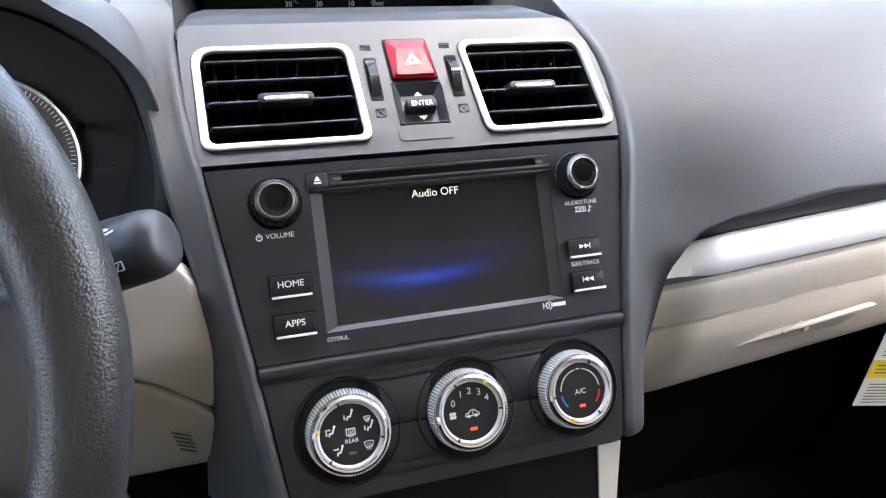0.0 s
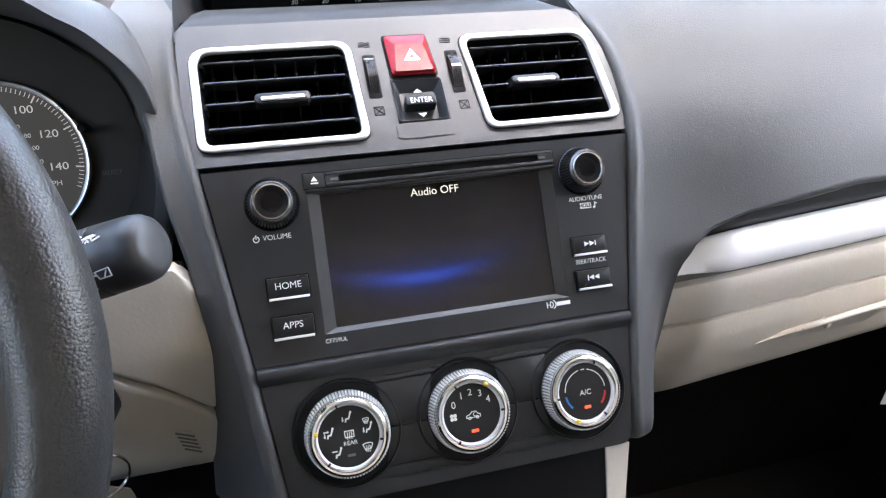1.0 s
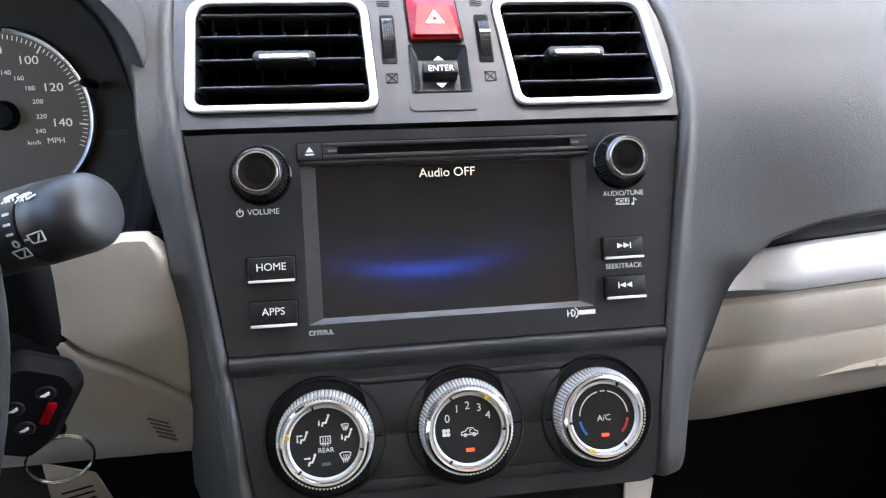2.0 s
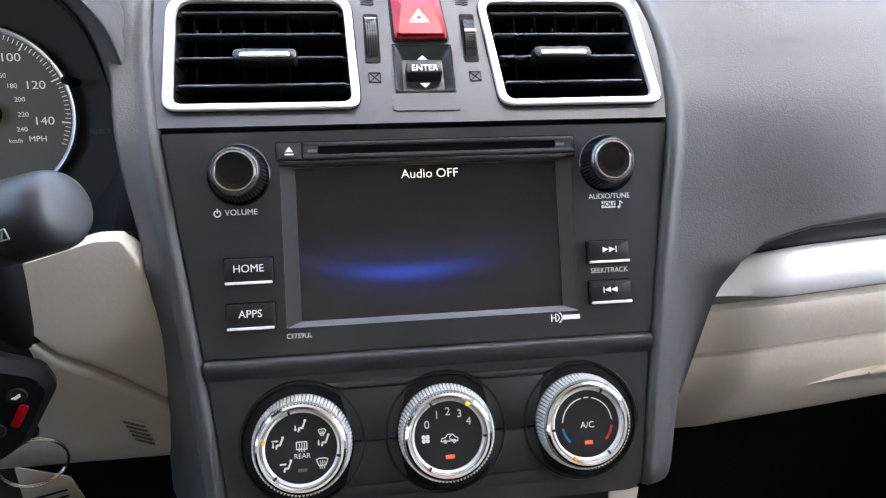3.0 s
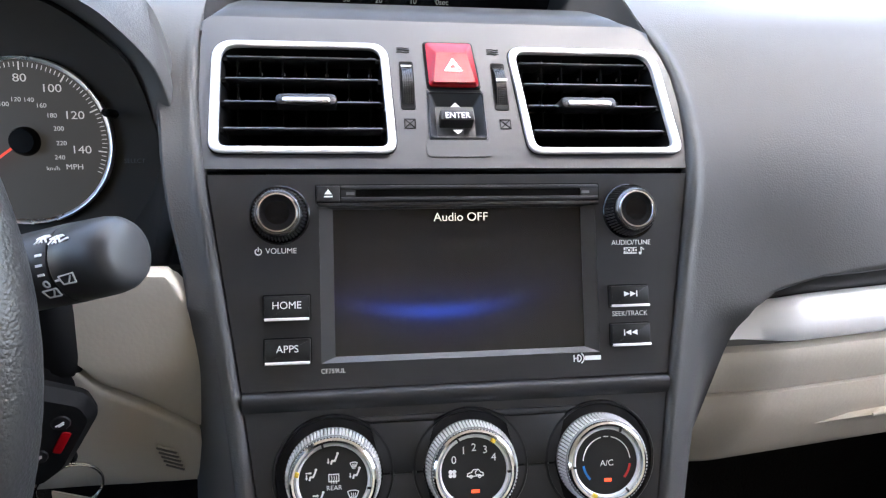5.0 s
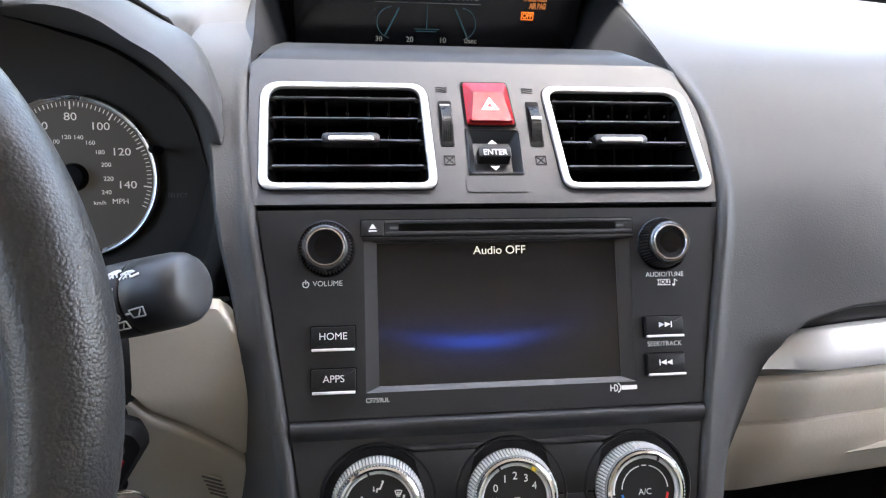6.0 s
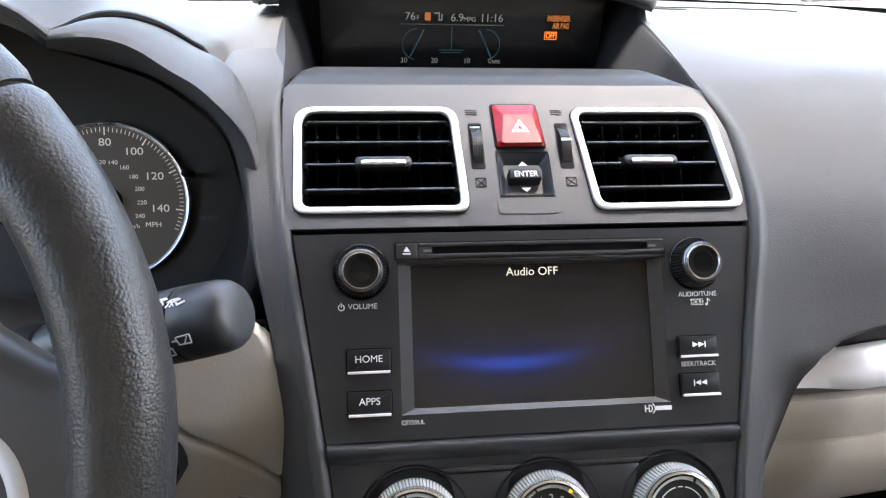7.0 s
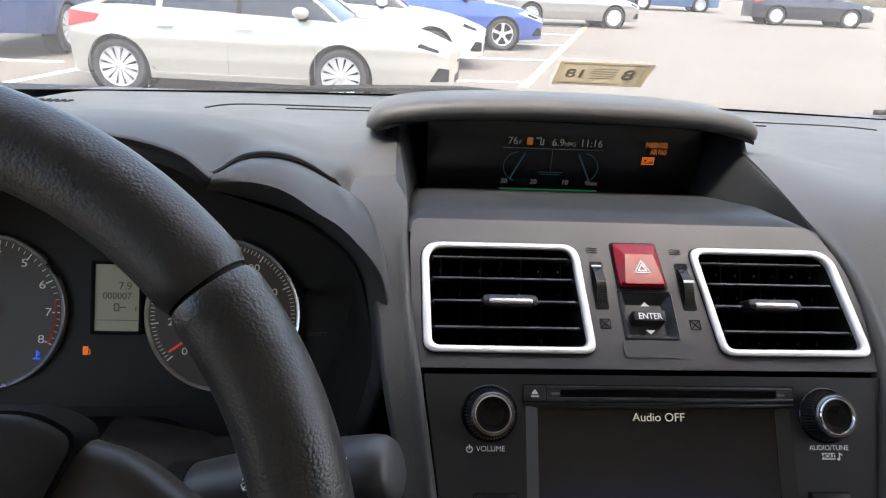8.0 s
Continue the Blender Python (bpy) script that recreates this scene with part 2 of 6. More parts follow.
def rings(bm, loops, closed=True, cap0=False, cap1=False):
    """Skins a row of vertex loops of equal length."""
    vs = [[bm.verts.new(p) for p in loop] for loop in loops]
    n = len(vs[0])
    for a, c in zip(vs, vs[1:]):
        for i in range(n if closed else n - 1):
            j = (i + 1) % n
            bm.faces.new((a[i], a[j], c[j], c[i]))
    if cap0:
        bm.faces.new(vs[0][::-1])
    if cap1:
        bm.faces.new(vs[-1])
    return bm


def plate(outline, y0, y1, soft=0.0, slope=0.0, base=0.0):
    """A plate in the x-z plane from front y0 to back y1, its front edge softened; slope leans it back with height."""
    bm = bmesh.new()
    lean = lambda y, z: y + base + slope * z
    c = Vector((sum(p[0] for p in outline) / len(outline), sum(p[1] for p in outline) / len(outline)))

    def loop(y, inset):
        pts = []
        n = len(outline)
        for i in range(n):
            p, q, s = Vector(outline[i - 1]), Vector(outline[i]), Vector(outline[(i + 1) % n])
            t = (s - p).normalized() if (s - p).length > 1e-9 else Vector((1, 0))
            nrm = Vector((-t.y, t.x))
            if nrm.dot(c - q) < 0:
                nrm = -nrm
            w = q + nrm * inset
            pts.append((w.x, lean(y, w.y), w.y))
        return pts
    rows = [loop(y0, soft), loop(y0 + soft * 0.3, soft * 0.3), loop(y0 + soft, 0), loop(y1, 0)] if soft else [loop(y0, 0), loop(y1, 0)]
    return rings(bm, rows, cap0=True, cap1=True)


def band(outer, inner, y0, y1, soft=0.0, slope=0.0, base=0.0):
    """A raised frame between two outlines with equal point counts."""
    bm = bmesh.new()
    lean = lambda p, y: (p[0], y + base + slope * p[1], p[1])
    mid = [((a[0] + c[0]) / 2, (a[1] + c[1]) / 2) for a, c in zip(outer, inner)]
    rows = [[lean(p, y1) for p in outer], [lean(p, y0 + soft) for p in outer], [lean(p, y0) for p in mid], [lean(p, y0 + soft) for p in inner], [lean(p, y1) for p in inner]]
    return rings(bm, rows + [rows[0]])


def turned(profile, seg=40, m=None, cap=True):
    """A body turned about the y axis; profile: rows of (radius, y)."""
    bm = bmesh.new()
    loops = [[(r * math.cos(2 * math.pi * i / seg), y, r * math.sin(2 * math.pi * i / seg)) for i in range(seg)] for r, y in profile]
    rings(bm, loops, cap0=cap, cap1=cap)
    if m is not None:
        bm.transform(m)
    return bm


def tube(path, radius, seg=16, closed=False, flat=1.0, caps=True):
    """A tube along 3D points; radius: one number or one per point."""
    bm = bmesh.new()
    path = [Vector(p) for p in path]
    loops, up = [], Vector((0.13, 0.21, 1)).normalized()
    n = len(path)
    for i, p in enumerate(path):
        a = path[i - 1] if (closed or i) else path[i]
        c = path[(i + 1) % n] if (closed or i < n - 1) else path[i]
        t = (c - a).normalized()
        s = t.cross(up).normalized()
        u = s.cross(t)
        r = radius[i] if isinstance(radius, (list, tuple)) else radius
        loops.append([tuple(p + s * r * math.cos(2 * math.pi * k / seg) + u * r * flat * math.sin(2 * math.pi * k / seg)) for k in range(seg)])
    if closed:
        loops.append(loops[0])
        rings(bm, loops)
        bmesh.ops.remove_doubles(bm, verts=bm.verts, dist=1e-6)
        return bm
    return rings(bm, loops, cap0=caps, cap1=caps)


def sheet(grid, depth=None):
    """A surface through a grid of points; depth: a vector that gives it thickness."""
    bm = bmesh.new()
    rings(bm, grid, closed=False)
    if depth:
        back = [[tuple(Vector(p) + Vector(depth)) for p in row] for row in grid]
        rings(bm, back, closed=False)
        edge = lambda g: list(g[0]) + [r[-1] for r in g[1:]] + list(g[-1][::-1][1:]) + [r[0] for r in g[::-1][1:-1]]
        rings(bm, [edge(grid), edge(back)])
        bmesh.ops.remove_doubles(bm, verts=bm.verts, dist=1e-6)
    return bm


def spline(points, n):
    """n points on a smooth curve (Catmull-Rom) through the points."""
    p = [Vector(q) for q in points]
    p = [2 * p[0] - p[1]] + p + [2 * p[-1] - p[-2]]
    out, m = [], len(p) - 3
    for k in range(n):
        u = k / (n - 1) * m
        i = min(int(u), m - 1)
        t = u - i
        a, b, c, d = p[i:i + 4]
        out.append(0.5 * (2 * b + (c - a) * t + (2 * a - 5 * b + 4 * c - d) * t * t + (3 * b - a - 3 * c + d) * t ** 3))
    return out


def between(table, x):
    """Straight-line reading of a table of (x, value)."""
    return float(np.interp(x, [r[0] for r in table], [r[1] for r in table]))


def letters(text, size, material, parent, at, name="lettering", wide=1.0, bold=0.0, align="CENTER", mirror=False):
    """Writing in the built-in font, standing in the x-z plane of its parent and facing -y. size: height of its capitals."""
    cu = bpy.data.curves.new(name, "FONT")
    cu.body, cu.align_x, cu.align_y, cu.size, cu.extrude, cu.offset = text, align, "CENTER", size / 0.69, size * 0.015, bold
    tmp = bpy.data.objects.new(name, cu)
    me = bpy.data.meshes.new_from_object(tmp)
    bpy.data.objects.remove(tmp)
    bpy.data.curves.remove(cu)
    me.name = name
    me.materials.clear()
    me.materials.append(material)
    ob = new(name, me)
    ob.parent = parent
    ob.matrix_basis = at @ pose(0, 0, 0, 90) @ Matrix.Diagonal((-wide if mirror else wide, 1, 1, 1))
    return ob


def poly(points, y, material, parent, name="symbol", thick=0.0002, at=None, label=""):
    """A flat printed or raised mark in the x-z plane."""
    bm = rings(bmesh.new(), [[(a, y, c) for a, c in points], [(a, y + thick, c) for a, c in points]], cap0=True, cap1=True)
    return part(name, bm, material, parent, smooth=0, at=at, label=label)


def strokes(lines, width, y, material, parent, name="symbol", at=None, thick=0.0002):
    """Printed lines of one width joined into one mark; each line is a row of (x, z)."""
    bm = bmesh.new()
    for line in lines:
        for (ax, az), (cx, cz) in zip(line, line[1:]):
            d = Vector((cx - ax, cz - az))
            if d.length < 1e-9:
                continue
            n = Vector((-d.y, d.x)).normalized() * width / 2
            e = d.normalized() * width * 0.3
            q = [(ax - e.x + n.x, az - e.y + n.y), (cx + e.x + n.x, cz + e.y + n.y), (cx + e.x - n.x, cz + e.y - n.y), (ax - e.x - n.x, az - e.y - n.y)]
            rings(bm, [[(a, y, c) for a, c in q], [(a, y + thick, c) for a, c in q]], cap0=True, cap1=True)
    return part(name, bm, material, parent, smooth=0, at=at)


def arc(cx, cz, r, a0, a1, n=16):
    return [(cx + r * math.cos(radians(a0 + (a1 - a0) * i / n)), cz + r * math.sin(radians(a0 + (a1 - a0) * i / n))) for i in range(n + 1)]

# ---- dashboard ----
def lean(x, y, z):
    """A place given in the centre stack's frame, in the world."""
    return STACK @ Vector((x, y, z))


def step(a, b, x):
    t = min(1, max(0, (x - a) / (b - a)))
    return t * t * (3 - 2 * t)


dash = thing("dashboard", "dark grey soft-grained car dashboard with beige lower panels", "dashboard")
CX = -0.012          # the middle of the display bay
WX = -0.352          # the middle of the driver's place


def crown(x, y):
    """Height of the dashboard's top."""
    bay = math.exp(-((x - CX) / 0.21) ** 4)
    return 1.066 - 0.016 * step(0.35, 0.66, y) + 0.022 * bay * (1 - step(0.2, 0.5, y)) - 0.05 * step(0.55, 0.78, abs(x))


def face_line(x, side):
    """The padded face's profile at one place along the dashboard: rows of (height, depth), from its lower edge to the top."""
    ax = abs(x)
    swell = 0.009 * step(0.16, 0.26, ax) if side > 0 else 0.0
    ztop = crown(x, 0.2)
    key = [(0.78, -0.1445), (0.90, -0.0657), (0.955, -0.030 - swell), (1.0, -swell * 0.9), (1.0315, 0.043 - swell * 0.6), (1.056, 0.083 - swell * 0.2), (1.068, 0.12), (ztop, 0.2), (crown(x, 0.23), 0.23)]
    return spline([(0, y, z) for z, y in key], 60)


def inner_edge(z, side=1):
    """Half the width of the stack's panels at a height; above them the driver's side stands a little farther out."""
    zs = (z - 1) / 0.836
    if side > 0:
        return between([(-0.25, 0.100), (-0.2, 0.1065), (-0.114, 0.1172), (0, 0.1338), (0.016, 0.1372), (0.034, 0.1393), (0.0486, 0.1382), (0.0588, 0.1350), (0.0652, 0.1330), (0.0764, 0.1300), (0.085, 0.1305), (0.105, 0.1330), (0.2, 0.138)], zs)
    return between([(-0.25, 0.100), (-0.2, 0.1065), (-0.114, 0.1172), (0, 0.1338), (0.033, 0.1395), (0.052, 0.1412), (0.068, 0.1418), (0.085, 0.1440), (0.105, 0.150), (0.2, 0.157)], zs)


LEFT_EDGE = [(0.78, 0.156), (0.83, 0.1505), (0.864, 0.1465), (0.90, 0.1432), (0.935, 0.1420), (0.955, 0.1432), (0.985, 0.1505), (1.02, 0.158), (1.04, 0.166), (1.055, 0.182), (1.064, 0.198), (1.2, 0.200)]
RIGHT_LOW = [(0.10, 0.78), (0.1545, 0.78), (0.158, 0.82), (0.1605, 0.87), (0.162, 0.893), (0.1637, 0.910), (0.1667, 0.922), (0.1722, 0.9335), (0.186, 0.9430), (0.213, 0.9515), (0.30, 0.9615), (0.74, 0.9665)]
CHAMFER = [(0.0, 0.008), (0.0004, 0.0), (0.0014, -0.0020), (0.0030, -0.0032), (0.0046, -0.0032), (0.0066, -0.0020), (0.009, -0.0009)]


def pad_point(side, u, along, k=None):
    """One point of a padded face: share u of the profile; column k of the chamfer, else along(a, z) gives its place across."""
    x = 0.15
    for _ in range(8):
        line = face_line(side * x, side)
        f = u * (len(line) - 1)
        i = min(int(f), len(line) - 2)
        q = line[i].lerp(line[i + 1], f - i)
        z = max(q.z, between(RIGHT_LOW, x)) if side > 0 else q.z
        y = q.y if z == q.z else float(np.interp(z, [p.z for p in line], [p.y for p in line]))
        a = inner_edge(z, side)
        x = a + CHAMFER[k][0] if k is not None else along(a + 0.009, z)
    fade = 1 - step(1.045, 1.065, z)
    width_ = 0.03 if side > 0 else max(0.004, between(LEFT_EDGE, z) - a - 0.009)
    deep = 1.0
    proud = CHAMFER[k][1] * (deep if k > 0 else 1) if k is not None else -0.0009 * deep * max(0, 1 - (x - a - 0.009) / width_) ** 3
    proud = proud * fade if proud < 0 else proud
    back = 0.0
    if k is None:
        if side > 0:
            vv = (x - a - 0.009) / max(0.004, 0.162 - a - 0.009)
            back = max(0, -0.042 - y) * step(0.0, 1.0, vv) * (1 - step(0.915, 0.95, z))
        else:
            back = max(0, -0.038 - y) * (x - a - 0.009) / width_ * (1 - step(0.94, 0.98, z))
    # the driver's side dips under the instrument hood
    dip = 0.0 if side > 0 else 0.003 * step(0.088, 0.15, y)
    return (side * x, y + proud * 0.84 + back, z - proud * 0.55 - dip)


LOWEND = 0.056          # the passenger face ends level with the climate panel


def pad(side, name, label):
    """A padded face that starts with a small chamfer and a ridge at the stack's panels and runs out to its outer edge."""
    us = np.linspace(LOWEND if side > 0 else 0, 1, 92)
    if side > 0:
        edge = lambda z: between([(0.78, 0.1545), (0.82, 0.158), (0.87, 0.1605), (0.893, 0.162), (2, 0.162)], z)
        lines = [lambda a, z, t=t: a + max(0.001, edge(z) - a) * t for t in np.linspace(0.1, 1, 10)]
        for x in (0.1628, 0.1635, 0.1645, 0.166, 0.1675, 0.1695, 0.1725, 0.177, 0.186, 0.20, 0.215, 0.235, 0.26, 0.30, 0.36, 0.45, 0.58, 0.74):
            lines.append(lambda a, z, x=x: max(x, a + 0.001 + 0.05 * (x - 0.162)))
    else:
        lines = [lambda a, z, t=t: a + (between(LEFT_EDGE, z) - a) * t for t in np.linspace(0.05, 1, 16)]
    cols = [[pad_point(side, u, None, k) for u in us] for k in range(7)] + [[pad_point(side, u, f) for u in us] for f in lines]
    bm = rings(bmesh.new(), cols, closed=False)
    # the outer and lower rims turn back
    if side < 0:
        rings(bm, [cols[-1], [(p[0] - 0.003, p[1] + 0.006, p[2] - 0.003) for p in cols[-1]], [(p[0] - 0.004, p[1] + (0.05 if p[2] < 1.03 else 0.012), p[2] - (0.03 if p[2] < 1.03 else 0.008)) for p in cols[-1]]], closed=False)
    rings(bm, [[c[0] for c in cols], [(c[0][0], c[0][1] + 0.002, c[0][2] - 0.003) for c in cols], [(c[0][0], c[0][1] + 0.006, c[0][2] - 0.004) for c in cols], [(c[0][0], c[0][1] + 0.06, c[0][2] + 0.004) for c in cols]], closed=False)
    bmesh.ops.remove_doubles(bm, verts=bm.verts, dist=1e-5)
    bmesh.ops.dissolve_degenerate(bm, edges=bm.edges, dist=1e-5)
    return part(name, bm, PAD, dash, label, smooth=70)


pad(1, "passenger_pad", "padded passenger-side face, fine leather grain")
pad(-1, "driver_bolster", "narrow padded strip beside the instruments")

# top of the dashboard up to the windscreen, with the seam of the defroster panel
def top_height(x, y):
    if y >= 0.23 or x > -0.15:
        return crown(x, y) - 0.0006
    line = face_line(x, -1)
    return float(np.interp(y, [p.y for p in line], [p.z for p in line])) - 0.0012


across = sorted(list(np.linspace(-0.76, 0.76, 77)) + [-0.1605, -0.160, 0.1305, 0.131])
top = [[(x, y, top_height(x, y)) for y in np.linspace(0.25 if x < -0.2 else 0.21 if x < -0.1602 else 0.265 if x < 0.1308 else 0.215, 0.665, 36)] for x in across]
part("top_pad", sheet(top, (0, 0, -0.02)), PAD, dash, smooth=70)
for line in ([(-0.365, 0.44), (-0.355, 0.475), (-0.335, 0.495), (-0.28, 0.502), (-0.10, 0.505), (0.0, 0.506)], [(-0.28, 0.462), (-0.20, 0.466), (-0.10, 0.468), (0.0, 0.468)], [(0.0, 0.506), (0.15, 0.506), (0.30, 0.502), (0.40, 0.49), (0.43, 0.46)], [(0.10, 0.470), (0.20, 0.468), (0.29, 0.460)]):
    pts = spline([(x, y, 0) for x, y in line], 26)
    part("seam", tube([(p.x, p.y, crown(p.x, p.y)) for p in pts], 0.0009, 6), MATTE, dash)

for k in range(6):
    part("demister_slot", solid(-0.562 + 0.008 * k, -0.5575 + 0.008 * k, 0.449, 0.467, top_height(-0.54, 0.458) - 0.004, top_height(-0.54, 0.458) + 0.0012, 0.0005, 1), MATTE, dash)

# lower panels: beige knee panel, silver strip and glove box surround
TURNED = pose(0.153, -0.047, 0, 0, 0, math.degrees(math.atan(0.10)))
ALONG = sorted(list(np.linspace(0.001, 0.055, 12)) + list(np.linspace(0.07, 0.62, 24)))


def tuck(x):
    """How far the lower panels bend back where they run in behind the pad."""
    return 0.013 * (1 - step(0.008, 0.055, x))


bm = bmesh.new()
rows = []
for x in ALONG:
    ztop = between([(0, 0.926), (0.015, 0.929), (0.03, 0.932), (0.06, 0.9345), (0.62, 0.9395)], x) - 0.7 * tuck(x)
    zbot = between([(0, 0.9098), (0.2, 0.9096), (0.62, 0.9105)], x) - 0.3 * tuck(x)
    t = tuck(x)
    h = ztop - zbot
    rows.append([(x, 0.011 + t, ztop - 0.001), (x, 0.008 + t, ztop + 0.0006), (x, 0.0055 + t, ztop), (x, 0.002 + t, ztop - 0.14 * h), (x, -0.0026 + t, ztop - 0.5 * h), (x, -0.0062 + t, zbot + 0.12 * h), (x, -0.005 + t, zbot + 0.001), (x, 0.002 + t, zbot), (x, 0.03, zbot)])
rings(bm, rows, closed=False)
part("silver_strip", bm, SILVER, dash, "satin silver trim strip", at=TURNED, smooth=60)
part("strip_gap", sheet([[(r[1][0], 0.012 + tuck(r[1][0]), r[1][2] - 0.006), (r[1][0], 0.018 + tuck(r[1][0]), min(r[1][2] + 0.016, between(RIGHT_LOW, r[1][0] + 0.153) - 0.001))] for r in rows[2:]], (0, 0.004, 0)), SMOOTH, dash, at=TURNED)
part("strip_groove", sheet([[(x, 0.0035 + tuck(x), 0.9120 - 0.5 * tuck(x)), (x, 0.0025 + tuck(x), 0.8990 - 0.5 * tuck(x))] for x in ALONG], (0, 0.004, 0)), GROOVE, dash, "grey joint under the silver strip", at=TURNED)
rows = [[(x, 0.03, 0.9035 - 0.7 * tuck(x)), (x, 0.001 + tuck(x), 0.9034 - 0.7 * tuck(x)), (x, -0.0025 + tuck(x), 0.9024 - 0.7 * tuck(x)), (x, -0.0042 + tuck(x), 0.8995 - 0.7 * tuck(x)), (x, -0.0048 + tuck(x), 0.892 - 0.7 * tuck(x)), (x, -0.0037 + tuck(x), 0.880 - 0.7 * tuck(x)), (x, -0.002 + tuck(x), 0.8695 - 0.7 * tuck(x)), (x, 0.002 + tuck(x), 0.8678 - 0.7 * tuck(x)), (x, 0.03, 0.8675 - 0.7 * tuck(x))] for x in ALONG]
part("glove_box_surround", rings(bmesh.new(), rows, closed=False), BEIGE, dash, "beige grained plastic ledge", at=TURNED)

glove = thing("glove_box", "closed beige plastic glove box lid under the silver strip", "glove box", TURNED)
rows = []
for x in ALONG:
    row = []
    for k, (y, z) in enumerate(((0.03, 0.8660), (0.0022, 0.8658), (-0.0004, 0.8646), (-0.0016, 0.854), (0.0, 0.842), (0.0032, 0.830), (0.0078, 0.818), (0.0132, 0.806), (0.0195, 0.793), (0.0262, 0.782), (0.034, 0.7740), (0.042, 0.7700), (0.06, 0.768))):
        row.append((x, y if y > 0.05 or k == 0 else y + tuck(x), z - 0.7 * tuck(x) - 0.008 * (1 - step(0.772, 0.838, z))))
    rows.append(row)
part("lid", rings(bmesh.new(), rows, closed=False), BEIGE, glove)
# pull: a raised wedge with a lip over the finger hollow
wedge = [(0.098, 0.8185), (0.130, 0.8320), (0.150, 0.8335), (0.215, 0.8350), (0.236, 0.8320), (0.225, 0.8150)]
bm = bmesh.new()
rings(bm, [[(x, -0.0040 + max(0, 0.834 - z) * 0.44 + 0.006 * (1 - step(0.098, 0.14, x)), z) for x, z in wedge], [(x, 0.03, z) for x, z in wedge]], cap0=True, cap1=True)
part("pull_hollow", bm, BEIGE, glove, "recessed finger pull")
part("pull_lip", tube([(x, -0.006, z) for x, z in ((0.140, 0.8365), (0.147, 0.8385), (0.19, 0.8400), (0.238, 0.8408), (0.246, 0.8400))], [0.0012, 0.0024, 0.0028, 0.0026, 0.0014], 10), BEIGE, glove)
part("latch", turned([(0.0, -0.0078), (0.0028, -0.0074), (0.0036, -0.0060), (0.0036, 0)], 16, pose(0.166, 0, 0.8345)), BEIGE, glove, "small round latch")

# beige knee panel to the driver's side of the stack
# a rounded panel whose upper part leans away from the driver
BOTTOM = [(0.0, -0.1455, 0.8620), (0.2, -0.158, 0.8735), (0.4, -0.176, 0.8880), (0.52, -0.1925, 0.8980), (0.66, -0.2015, 0.9115), (1.0, -0.262, 0.918)]
TOP = [(0.0, -0.1495, 0.954), (0.1, -0.1535, 0.958), (0.25, -0.165, 0.958), (0.6, -0.20, 0.948), (1.0, -0.262, 0.936)]
SIDE = [(0.0, -0.1455), (0.32, -0.1402), (0.65, -0.1385), (0.84, -0.1405), (0.95, -0.1445), (1.0, -0.1480)]
grid = []
for u in np.linspace(0, 1, 22):
    b0 = (between([(r[0], r[1]) for r in BOTTOM], u), between([(r[0], r[2]) for r in BOTTOM], u))
    t0 = (between([(r[0], r[1]) for r in TOP], u), between([(r[0], r[2]) for r in TOP], u))
    col = []
    for v in np.linspace(0, 1, 24):
        x = b0[0] + (t0[0] - b0[0]) * v + (1 - u) ** 4 * (between(SIDE, v) - (-0.1455 - 0.0025 * v))
        z = b0[1] + (t0[1] - b0[1]) * v
        soft = 0.0016 * (max(0, 1 - u / 0.06) ** 2 + max(0, 1 - v / 0.05) ** 2)
        col.append((x, -0.043 + 0.20 * max(0, z - 0.905) + 7 * max(0, z - 0.950) ** 2 + soft, z))
    grid.append(col)
part("knee_panel", sheet(grid, (0, 0.010, 0)), BEIGE, dash, "beige grained plastic panel beside the column", smooth=60)
SEAM = [(-0.62, 0.9205), (-0.30, 0.9205), (-0.2025, 0.9080), (-0.1935, 0.8945), (-0.1765, 0.8846), (-0.1585, 0.8702), (-0.1460, 0.8588)]
grid = []
for x in sorted(list(np.linspace(-0.60, -0.23, 12)) + list(np.linspace(-0.225, -0.1462, 22))):
    zt = between(SEAM, x)
    col = [(x, -0.036, zt), (x, -0.0415, zt - 0.0006)]
    for z in [zt - 0.002, zt - 0.006] + [zt - 0.01 + (0.70 - zt + 0.01) * v for v in np.linspace(0, 1, 18)]:
        under = max(0, 0.826 - z)
        col.append((x, -0.0427 + 0.16 * max(0, 0.856 - z) + min(0.9 * under, 14 * under * under), z))
    grid.append(col)
part("lower_cover", sheet(grid, (0, 0.012, 0)), BEIGE, dash, "beige lower cover with a ribbed grip", smooth=60)
# each rib: a grey line with its shade in the colour, a beige edge above
for k in range(5):
    z = 0.8490 - k * 0.0042
    a, b = (-0.1712 + k * 0.0006, z), (-0.1612 + k * 0.0004, z - 0.0062)
    rib_shade = part("rib_shade", tube([(p[0], -0.0440 + 0.16 * max(0, 0.856 - p[1]) + 14 * max(0, 0.826 - p[1]) ** 2, p[1]) for p in (a, b)], 0.0009, 6, flat=0.7), GROOVE, dash)
    part("rib_edge", tube([(p[0], -0.0436 + 0.16 * max(0, 0.856 - p[1]) + 14 * max(0, 0.826 - p[1]) ** 2, p[1] + 0.0017) for p in (a, b)], 0.0008, 6), BEIGE, rib_shade)
part("column_shroud", solid(-0.235, -0.152, -0.004, 0.002, 0.86, 0.945, 0.002), MATTE, dash)

# ---- display bay and its hood ----
bay = thing("display_bay", "hooded recess with a small dark trip display", "display")
shelf = []
